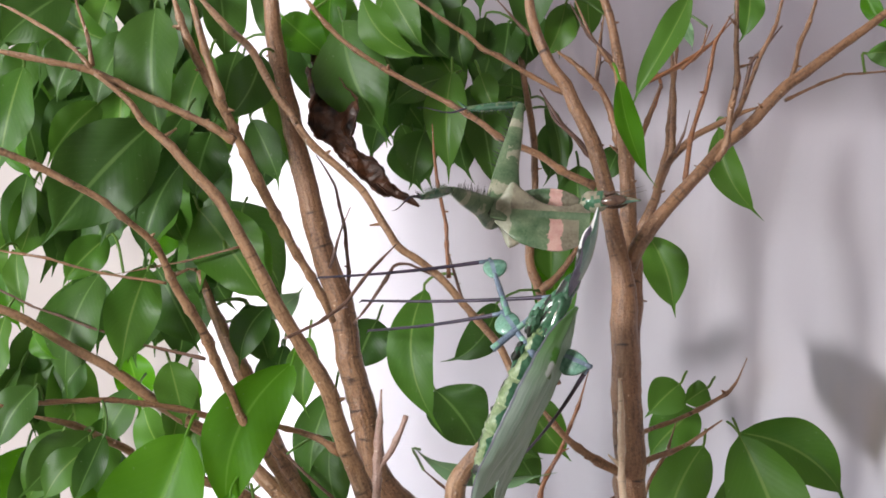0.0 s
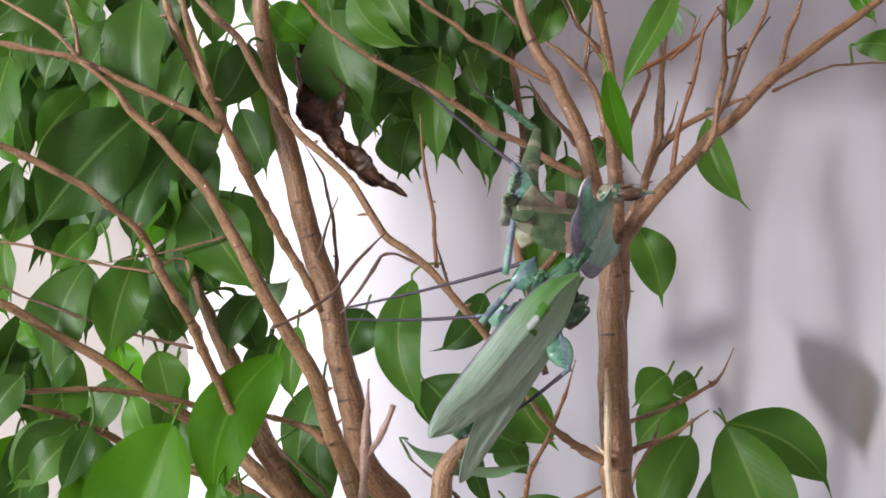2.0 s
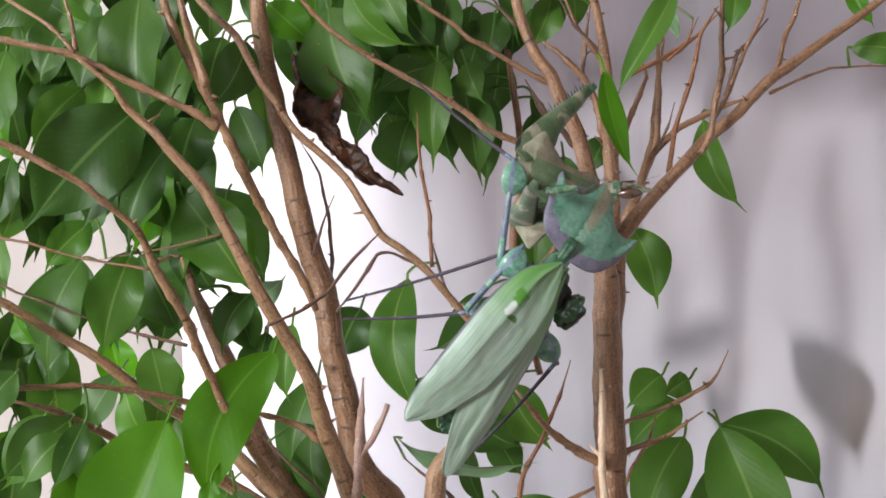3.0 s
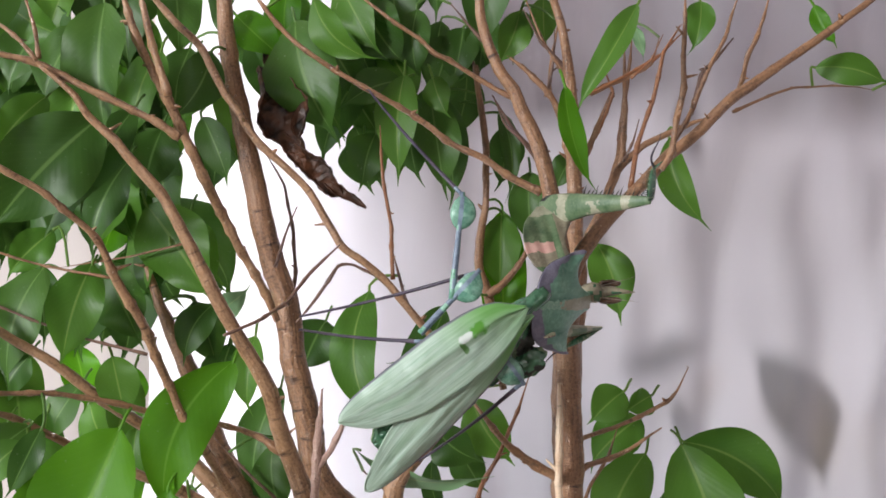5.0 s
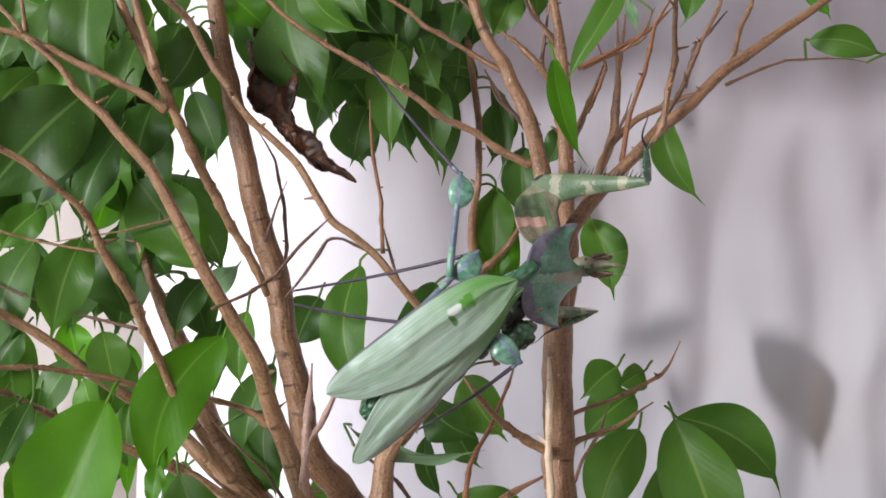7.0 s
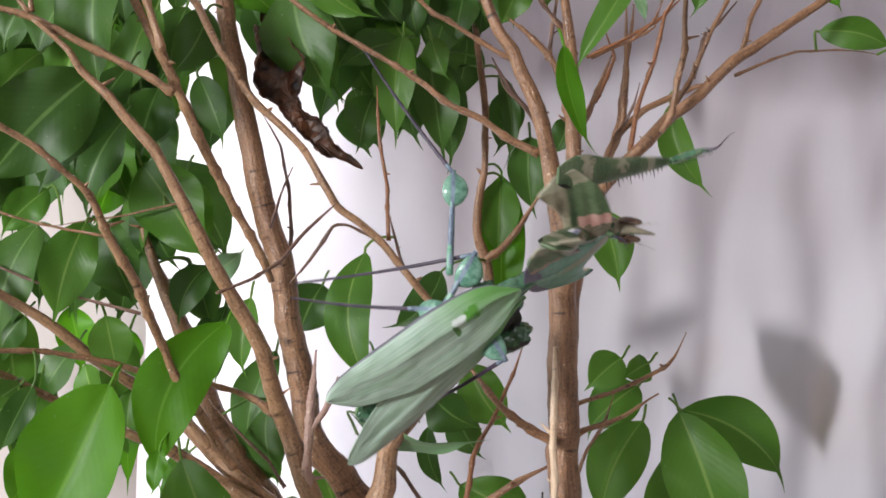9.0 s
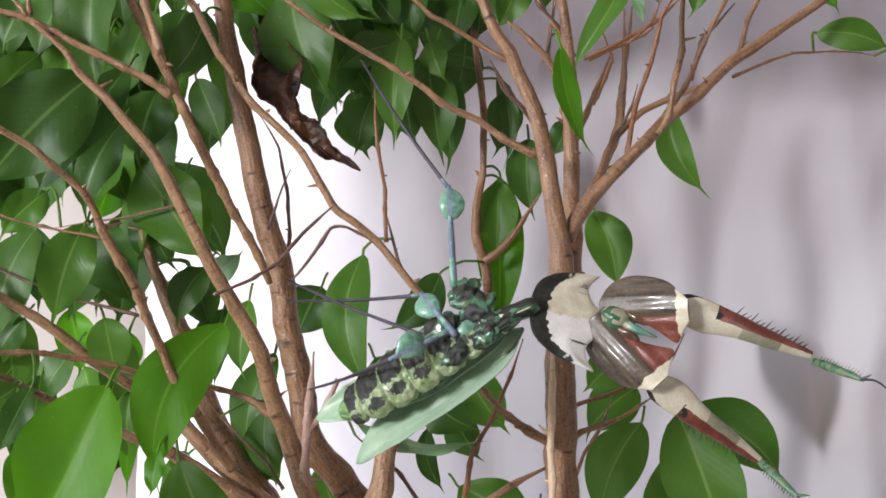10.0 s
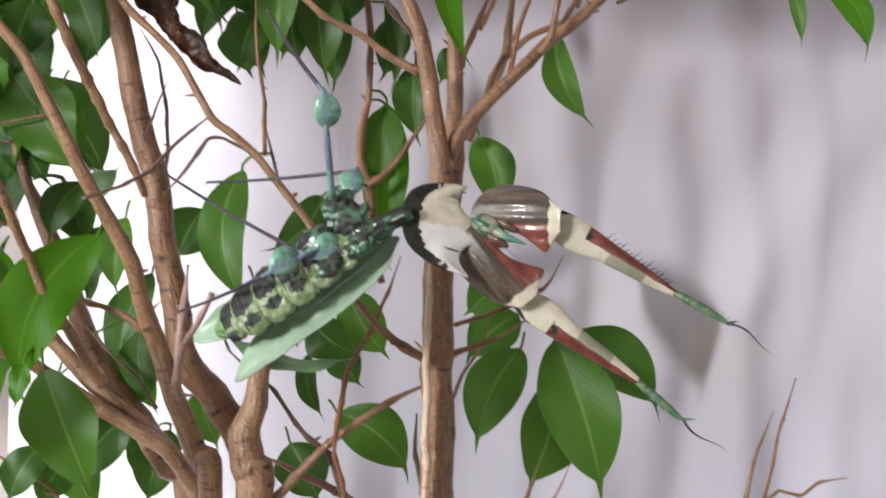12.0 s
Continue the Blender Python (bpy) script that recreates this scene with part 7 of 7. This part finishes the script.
    walk(femur_v, keyed([
        (0.000, 0.0151, 0.0151, -0.0276, 0.518, 0.807, -0.050, -0.279),
        (0.500, 0.0122, 0.0202, -0.0219, 0.527, 0.801, -0.013, -0.283),
        (1.000, 0.0119, 0.0188, -0.0195, -0.499, -0.786, 0.013, 0.364),
        (1.500, 0.0045, 0.0202, -0.0127, -0.401, -0.799, -0.143, 0.425),
        (2.500, 0.0019, 0.0191, -0.0161, 0.278, 0.880, -0.092, -0.375),
        (3.200, 0.0241, 0.0308, -0.0097, 0.092, 0.952, -0.134, -0.260),
        (4.000, 0.0254, 0.0216, -0.0252, 0.149, 0.965, -0.203, 0.074),
        (4.800, 0.0266, 0.0125, -0.0408, -0.187, -0.862, 0.248, -0.400),
        (5.500, 0.0266, 0.0125, -0.0408, -0.187, -0.862, 0.248, -0.400),
        (7.000, 0.0254, 0.0106, -0.0432, -0.177, -0.879, 0.265, -0.356),
        (8.800, 0.0277, 0.0101, -0.0413, 0.181, 0.873, -0.261, 0.370),
        (8.900, 0.0198, 0.0140, -0.0084, 0.362, 0.915, -0.146, -0.102),
        (9.000, 0.0119, 0.0178, 0.0245, -0.446, -0.709, -0.008, 0.546),
        (9.100, 0.0145, 0.0283, 0.0078, 0.541, 0.778, -0.267, -0.176),
        (9.200, 0.0174, 0.0240, -0.0094, -0.783, -0.408, 0.427, -0.195),
        (9.267, 0.0212, 0.0265, 0.0006, -0.878, -0.144, 0.456, 0.035),
        (9.300, 0.0251, 0.0291, 0.0106, 0.856, -0.139, -0.424, -0.260),
        (9.400, 0.0327, 0.0282, 0.0160, 0.708, -0.476, -0.343, -0.392),
        (9.500, 0.0299, 0.0290, 0.0225, -0.422, 0.663, 0.427, 0.448),
        (9.800, 0.0240, 0.0311, 0.0264, -0.338, 0.730, 0.470, 0.363),
        (10.500, 0.0234, 0.0329, 0.0242, 0.309, -0.735, -0.496, -0.344),
        (12.000, 0.0182, 0.0291, 0.0348, -0.259, 0.774, 0.514, 0.262),
    ]))
    walk(tibia_v, keyed([
        (0.000, 0.0520, -0.0012, -0.0451, 0.223, 0.457, 0.761, -0.404),
        (0.500, 0.0492, 0.0062, -0.0412, -0.298, -0.496, -0.710, 0.401),
        (1.000, 0.0442, 0.0019, -0.0442, 0.271, 0.484, 0.738, -0.384),
        (1.500, 0.0307, 0.0152, -0.0476, -0.210, -0.579, -0.749, 0.242),
        (2.500, 0.0328, 0.0028, -0.0428, 0.223, 0.712, 0.643, -0.175),
        (2.867, 0.0467, 0.0101, -0.0366, -0.028, 0.356, 0.914, -0.195),
        (3.200, 0.0606, 0.0175, -0.0304, 0.272, 0.094, -0.944, 0.164),
        (4.000, 0.0559, 0.0088, -0.0184, 0.264, -0.412, -0.862, -0.137),
        (4.800, 0.0512, 0.0002, -0.0063, -0.163, 0.772, 0.476, 0.390),
        (5.500, 0.0512, 0.0002, -0.0063, -0.163, 0.772, 0.476, 0.390),
        (7.000, 0.0521, -0.0043, -0.0116, -0.176, 0.755, 0.526, 0.349),
        (8.800, 0.0536, -0.0041, -0.0087, -0.137, 0.794, 0.437, 0.401),
        (8.867, 0.0456, -0.0038, -0.0091, 0.213, 0.824, 0.083, 0.518),
        (8.933, 0.0376, -0.0034, -0.0096, 0.507, 0.639, -0.292, 0.499),
        (9.000, 0.0296, -0.0031, -0.0100, -0.668, -0.286, 0.591, -0.350),
        (9.067, 0.0396, -0.0007, -0.0007, -0.604, -0.606, 0.134, -0.501),
        (9.100, 0.0496, 0.0017, 0.0085, -0.335, -0.721, -0.369, -0.482),
        (9.200, 0.0420, 0.0221, 0.0270, 0.549, 0.551, 0.549, 0.306),
        (9.233, 0.0437, 0.0197, 0.0333, 0.133, 0.604, 0.758, 0.207),
        (9.267, 0.0455, 0.0172, 0.0395, -0.313, 0.520, 0.793, 0.059),
        (9.300, 0.0472, 0.0147, 0.0458, 0.688, -0.315, -0.646, 0.102),
        (9.400, 0.0528, 0.0181, 0.0538, 0.498, -0.609, -0.616, -0.034),
        (9.500, 0.0403, 0.0372, 0.0644, -0.056, 0.748, 0.654, 0.098),
        (9.800, 0.0369, 0.0504, 0.0637, 0.016, 0.777, 0.628, -0.033),
        (10.500, 0.0352, 0.0557, 0.0601, -0.030, 0.805, 0.591, -0.040),
        (12.000, 0.0328, 0.0583, 0.0644, -0.161, 0.781, 0.582, 0.159),
    ]))
    walk(leg_a_tibia, keyed([
        (0.000, 0.0001, -0.0197, -0.0404, -0.431, 0.253, -0.489, -0.715),
        (0.400, -0.0000, -0.0198, -0.0403, 0.434, -0.255, 0.489, 0.713),
        (0.500, 0.0078, -0.0191, -0.0358, -0.484, 0.303, -0.478, -0.667),
        (0.700, 0.0198, 0.0073, -0.0254, -0.558, 0.498, -0.523, -0.409),
        (1.000, 0.0245, 0.0102, -0.0244, 0.602, -0.497, 0.505, 0.367),
        (1.500, 0.0154, 0.0239, -0.0212, 0.624, -0.410, 0.461, 0.480),
        (2.500, 0.0139, 0.0241, -0.0234, -0.651, 0.371, -0.419, -0.513),
        (3.200, 0.0148, 0.0328, -0.0071, 0.660, -0.310, 0.384, 0.566),
        (4.800, 0.0063, 0.0397, -0.0139, -0.658, 0.248, -0.296, -0.646),
        (5.500, 0.0039, 0.0364, -0.0168, -0.679, 0.223, -0.272, -0.645),
        (7.000, 0.0055, 0.0354, -0.0173, -0.678, 0.220, -0.268, -0.649),
        (8.800, 0.0056, 0.0372, -0.0166, 0.682, -0.224, 0.275, 0.640),
        (9.000, 0.0039, 0.0339, -0.0273, -0.662, 0.286, -0.328, -0.610),
        (9.100, -0.0025, 0.0197, -0.0409, -0.565, 0.411, -0.449, -0.556),
        (9.200, -0.0005, -0.0114, -0.0487, 0.368, -0.554, 0.624, 0.411),
        (9.300, -0.0000, -0.0288, -0.0407, -0.264, 0.608, -0.687, -0.296),
        (9.400, 0.0004, -0.0377, -0.0325, 0.199, -0.633, 0.715, 0.220),
        (9.500, 0.0007, -0.0389, -0.0284, 0.260, -0.629, 0.722, 0.128),
        (9.800, 0.0009, -0.0426, -0.0219, 0.197, -0.654, 0.728, 0.052),
        (10.500, 0.0020, -0.0428, -0.0225, -0.161, 0.662, -0.732, -0.013),
        (12.000, 0.0064, -0.0303, -0.0343, -0.040, 0.674, -0.725, 0.137),
    ]))
    walk(leg_a_femur, keyed([
        (0.000, 0.0001, -0.0197, -0.0404, -0.009, 0.546, 0.548, 0.634),
        (0.400, -0.0000, -0.0198, -0.0403, -0.021, 0.600, 0.560, 0.572),
        (0.500, 0.0078, -0.0191, -0.0358, 0.089, 0.508, 0.524, 0.678),
        (0.700, 0.0198, 0.0073, -0.0254, -0.125, 0.142, 0.500, 0.845),
        (1.000, 0.0245, 0.0102, -0.0244, -0.124, 0.101, 0.478, 0.864),
        (1.500, 0.0154, 0.0239, -0.0212, -0.230, 0.062, 0.316, 0.918),
        (2.500, 0.0139, 0.0241, -0.0234, -0.216, 0.111, 0.301, 0.922),
        (3.200, 0.0148, 0.0328, -0.0071, -0.288, -0.037, 0.108, 0.951),
        (4.800, 0.0063, 0.0397, -0.0139, -0.370, 0.083, 0.111, 0.919),
        (5.500, 0.0039, 0.0364, -0.0168, -0.363, 0.135, 0.132, 0.912),
        (7.000, 0.0055, 0.0354, -0.0173, -0.365, 0.146, 0.136, 0.909),
        (8.800, 0.0056, 0.0372, -0.0166, -0.366, 0.132, 0.129, 0.912),
        (9.000, 0.0039, 0.0339, -0.0273, 0.386, -0.213, -0.242, -0.864),
        (9.100, -0.0025, 0.0197, -0.0409, -0.377, 0.324, 0.422, 0.758),
        (9.200, -0.0005, -0.0114, -0.0487, -0.288, 0.483, 0.636, 0.529),
        (9.300, -0.0000, -0.0288, -0.0407, 0.185, -0.529, -0.725, -0.400),
        (9.400, 0.0004, -0.0377, -0.0325, -0.113, 0.545, 0.770, 0.312),
        (9.500, 0.0007, -0.0389, -0.0284, 0.005, 0.544, 0.768, 0.338),
        (9.800, 0.0009, -0.0426, -0.0219, -0.037, -0.541, -0.793, -0.278),
        (10.500, 0.0020, -0.0428, -0.0225, 0.005, 0.548, 0.789, 0.278),
        (12.000, 0.0064, -0.0303, -0.0343, 0.219, -0.426, -0.768, -0.424),
    ]))
    walk(leg_b_tibia, keyed([
        (0.000, -0.0017, -0.0046, -0.0059, -0.360, 0.411, -0.563, -0.620),
        (0.500, -0.0058, 0.0008, -0.0079, -0.342, 0.430, -0.575, -0.607),
        (1.000, -0.0069, 0.0042, -0.0097, -0.261, 0.395, -0.555, -0.684),
        (1.500, -0.0073, 0.0052, -0.0124, -0.252, 0.302, -0.416, -0.820),
        (2.500, -0.0058, 0.0052, -0.0131, -0.264, 0.284, -0.386, -0.837),
        (3.200, -0.0054, 0.0142, -0.0035, 0.248, -0.296, 0.252, 0.887),
        (4.800, -0.0064, 0.0186, -0.0059, -0.194, 0.269, -0.197, -0.922),
        (5.500, -0.0074, 0.0159, -0.0066, -0.206, 0.260, -0.198, -0.922),
        (7.000, -0.0061, 0.0137, -0.0086, 0.216, -0.243, 0.196, 0.925),
        (8.800, -0.0058, 0.0158, -0.0058, 0.224, -0.265, 0.203, 0.916),
        (9.000, -0.0067, 0.0156, -0.0075, -0.187, 0.303, -0.307, -0.883),
        (9.100, -0.0200, 0.0150, -0.0097, 0.106, -0.389, 0.498, 0.768),
        (9.200, -0.0235, 0.0109, -0.0172, 0.057, 0.447, -0.725, -0.522),
        (9.300, -0.0186, -0.0013, -0.0096, -0.044, -0.418, 0.814, 0.402),
        (9.400, -0.0139, -0.0064, 0.0022, 0.003, 0.405, -0.852, -0.330),
        (9.500, -0.0195, -0.0015, -0.0032, 0.067, -0.420, 0.872, 0.242),
        (9.800, -0.0215, -0.0000, -0.0042, -0.024, 0.442, -0.885, -0.146),
        (10.500, -0.0247, 0.0037, -0.0078, 0.007, 0.470, -0.878, -0.091),
        (12.000, -0.0267, -0.0004, -0.0086, 0.042, -0.523, 0.849, 0.065),
    ]))
    walk(leg_b_femur, keyed([
        (0.000, -0.0017, -0.0046, -0.0059, -0.244, 0.039, -0.510, -0.824),
        (0.500, -0.0058, 0.0008, -0.0079, 0.114, -0.060, 0.533, 0.836),
        (1.000, -0.0069, 0.0042, -0.0097, 0.076, -0.096, 0.503, 0.856),
        (1.500, -0.0073, 0.0052, -0.0124, -0.057, -0.068, -0.348, -0.933),
        (2.500, -0.0058, 0.0052, -0.0131, -0.077, -0.092, -0.317, -0.941),
        (3.200, -0.0054, 0.0142, -0.0035, 0.006, -0.074, 0.164, 0.984),
        (4.800, -0.0064, 0.0186, -0.0059, 0.066, 0.010, -0.126, -0.990),
        (5.500, -0.0074, 0.0159, -0.0066, 0.055, -0.013, -0.128, -0.990),
        (7.000, -0.0061, 0.0137, -0.0086, 0.048, -0.059, -0.131, -0.988),
        (8.800, -0.0058, 0.0158, -0.0058, 0.048, 0.001, -0.127, -0.991),
        (9.000, -0.0067, 0.0156, -0.0075, 0.207, 0.022, -0.209, -0.956),
        (9.100, -0.0200, 0.0150, -0.0097, -0.617, 0.022, 0.133, 0.776),
        (9.133, -0.0218, 0.0129, -0.0135, -0.689, 0.309, 0.056, 0.653),
        (9.200, -0.0235, 0.0109, -0.0172, -0.686, 0.563, -0.027, 0.460),
        (9.300, -0.0186, -0.0013, -0.0096, 0.557, -0.768, -0.052, -0.311),
        (9.400, -0.0139, -0.0064, 0.0022, -0.449, 0.853, 0.078, -0.256),
        (9.500, -0.0195, -0.0015, -0.0032, 0.416, -0.905, -0.031, -0.086),
        (9.800, -0.0215, -0.0000, -0.0042, -0.337, 0.927, -0.010, 0.167),
        (10.500, -0.0247, 0.0037, -0.0078, -0.308, 0.907, -0.074, 0.276),
        (12.000, -0.0267, -0.0004, -0.0086, -0.309, 0.923, 0.025, 0.226),
    ]))
    walk(leg_c_tibia, keyed([
        (0.000, -0.0139, -0.0031, -0.0200, -0.276, 0.441, -0.590, -0.618),
        (0.500, -0.0174, -0.0039, -0.0207, -0.309, 0.443, -0.586, -0.604),
        (1.000, -0.0203, -0.0048, -0.0225, 0.298, -0.395, 0.551, 0.672),
        (1.500, -0.0303, 0.0004, -0.0203, 0.331, -0.342, 0.434, 0.765),
        (2.500, -0.0305, 0.0036, -0.0185, -0.330, 0.350, -0.417, -0.771),
        (3.200, -0.0329, 0.0111, -0.0100, -0.338, 0.354, -0.306, -0.817),
        (4.800, -0.0339, 0.0108, -0.0112, -0.323, 0.325, -0.256, -0.851),
        (5.500, -0.0353, 0.0081, -0.0116, -0.348, 0.313, -0.258, -0.845),
        (7.000, -0.0350, 0.0061, -0.0123, 0.356, -0.302, 0.256, 0.846),
        (8.800, -0.0337, 0.0089, -0.0111, -0.346, 0.319, -0.260, -0.843),
        (9.000, -0.0316, 0.0089, -0.0146, -0.276, 0.349, -0.342, -0.828),
        (9.100, -0.0340, 0.0015, -0.0170, -0.148, 0.384, -0.502, -0.761),
        (9.200, -0.0268, -0.0098, -0.0162, 0.042, 0.371, -0.725, -0.578),
        (9.300, -0.0255, -0.0158, -0.0120, -0.109, -0.348, 0.819, 0.442),
        (9.400, -0.0243, -0.0191, -0.0086, 0.145, 0.326, -0.866, -0.351),
        (9.500, -0.0256, -0.0175, -0.0121, 0.053, 0.312, -0.901, -0.298),
        (9.800, -0.0253, -0.0205, -0.0087, 0.074, 0.302, -0.925, -0.219),
        (10.500, -0.0233, -0.0244, -0.0075, 0.069, 0.282, -0.934, -0.208),
        (12.000, -0.0030, -0.0290, 0.0008, 0.006, 0.292, -0.932, -0.213),
    ]))
    walk(leg_c_femur, keyed([
        (0.000, -0.0139, -0.0031, -0.0200, 0.190, -0.548, -0.556, -0.595),
        (0.500, -0.0174, -0.0039, -0.0207, -0.261, 0.601, 0.567, 0.499),
        (1.000, -0.0203, -0.0048, -0.0225, 0.336, -0.627, -0.565, -0.417),
        (1.500, -0.0303, 0.0004, -0.0203, -0.744, 0.457, 0.461, 0.158),
        (2.500, -0.0305, 0.0036, -0.0185, -0.784, 0.422, 0.407, 0.204),
        (3.200, -0.0329, 0.0111, -0.0100, 0.929, -0.206, -0.144, -0.272),
        (4.800, -0.0339, 0.0108, -0.0112, 0.935, -0.182, -0.177, -0.247),
        (5.500, -0.0353, 0.0081, -0.0116, 0.952, -0.172, -0.199, -0.159),
        (7.000, -0.0350, 0.0061, -0.0123, -0.952, 0.166, 0.233, 0.105),
        (8.800, -0.0337, 0.0089, -0.0111, 0.944, -0.178, -0.193, -0.197),
        (9.000, -0.0316, 0.0089, -0.0146, -0.869, 0.312, 0.275, 0.269),
        (9.100, -0.0340, 0.0015, -0.0170, -0.789, 0.491, 0.345, 0.132),
        (9.200, -0.0268, -0.0098, -0.0162, -0.400, 0.716, 0.558, 0.123),
        (9.300, -0.0255, -0.0158, -0.0120, -0.221, 0.758, 0.610, 0.062),
        (9.400, -0.0243, -0.0191, -0.0086, 0.115, -0.760, -0.639, -0.029),
        (9.500, -0.0256, -0.0175, -0.0121, -0.044, 0.797, 0.599, 0.070),
        (9.800, -0.0253, -0.0205, -0.0087, -0.031, -0.788, -0.614, -0.034),
        (10.500, -0.0233, -0.0244, -0.0075, -0.079, -0.755, -0.650, -0.048),
        (12.000, -0.0030, -0.0290, 0.0008, -0.257, -0.481, -0.816, -0.193),
    ]))
    walk(leg_d_tibia, keyed([
        (0.000, -0.0173, -0.0022, 0.0147, 0.153, 0.338, -0.511, -0.775),
        (0.500, -0.0208, -0.0003, 0.0156, -0.160, -0.365, 0.511, 0.762),
        (1.000, -0.0257, -0.0044, 0.0135, -0.120, -0.334, 0.486, 0.799),
        (1.500, -0.0315, -0.0088, 0.0150, -0.004, -0.399, 0.385, 0.832),
        (2.500, -0.0246, -0.0114, 0.0084, -0.036, -0.316, 0.331, 0.888),
        (3.200, -0.0290, -0.0265, -0.0105, 0.021, -0.131, 0.169, 0.977),
        (4.800, -0.0185, -0.0183, -0.0031, 0.033, 0.240, -0.127, -0.962),
        (5.500, -0.0180, -0.0179, 0.0016, -0.012, -0.289, 0.135, 0.948),
        (7.000, -0.0175, -0.0198, 0.0030, -0.010, -0.300, 0.137, 0.944),
        (8.800, -0.0169, -0.0173, 0.0024, -0.001, 0.300, -0.140, -0.944),
        (9.000, -0.0189, -0.0125, 0.0074, 0.022, 0.331, -0.250, -0.910),
        (9.100, -0.0213, -0.0071, 0.0125, 0.122, 0.324, -0.429, -0.834),
        (9.200, -0.0249, 0.0065, 0.0048, 0.279, 0.280, -0.665, -0.634),
        (9.300, -0.0388, 0.0091, -0.0053, 0.340, 0.280, -0.763, -0.473),
        (9.400, -0.0381, 0.0059, -0.0081, -0.351, -0.240, 0.820, 0.383),
        (9.500, -0.0374, 0.0077, -0.0163, 0.243, 0.232, -0.878, -0.342),
        (9.800, -0.0376, 0.0041, -0.0179, -0.262, -0.208, 0.905, 0.263),
        (10.500, -0.0360, 0.0010, -0.0193, -0.270, -0.191, 0.911, 0.245),
        (12.000, -0.0382, 0.0020, -0.0171, 0.238, 0.213, -0.919, -0.232),
    ]))
    walk(leg_d_femur, keyed([
        (0.000, -0.0173, -0.0022, 0.0147, -0.468, 0.509, -0.570, -0.444),
        (0.500, -0.0208, -0.0003, 0.0156, 0.532, -0.540, 0.562, 0.330),
        (1.000, -0.0257, -0.0044, 0.0135, 0.693, -0.493, 0.439, 0.289),
        (1.500, -0.0315, -0.0088, 0.0150, -0.816, 0.374, -0.350, -0.267),
        (2.500, -0.0246, -0.0114, 0.0084, 0.796, -0.321, 0.304, 0.413),
        (2.867, -0.0268, -0.0190, -0.0010, 0.861, -0.143, 0.072, 0.483),
        (3.200, -0.0290, -0.0265, -0.0105, -0.844, -0.048, 0.167, -0.508),
        (4.800, -0.0185, -0.0183, -0.0031, -0.718, -0.049, 0.009, -0.694),
        (5.500, -0.0180, -0.0179, 0.0016, 0.703, -0.072, 0.118, 0.698),
        (7.000, -0.0175, -0.0198, 0.0030, -0.690, 0.090, -0.138, -0.705),
        (8.800, -0.0169, -0.0173, 0.0024, -0.668, 0.098, -0.149, -0.722),
        (9.000, -0.0189, -0.0125, 0.0074, 0.676, -0.284, 0.325, 0.597),
        (9.100, -0.0213, -0.0071, 0.0125, 0.635, -0.456, 0.450, 0.432),
        (9.200, -0.0249, 0.0065, 0.0048, 0.484, -0.705, 0.517, -0.036),
        (9.300, -0.0388, 0.0091, -0.0053, -0.513, 0.805, -0.208, 0.215),
        (9.400, -0.0381, 0.0059, -0.0081, -0.427, 0.862, -0.156, 0.226),
        (9.500, -0.0374, 0.0077, -0.0163, -0.408, 0.854, -0.107, 0.305),
        (9.800, -0.0376, 0.0041, -0.0179, -0.332, 0.892, -0.061, 0.301),
        (10.500, -0.0360, 0.0010, -0.0193, -0.311, 0.893, -0.002, 0.325),
        (12.000, -0.0382, 0.0020, -0.0171, -0.310, 0.911, -0.037, 0.268),
    ]))


motions()
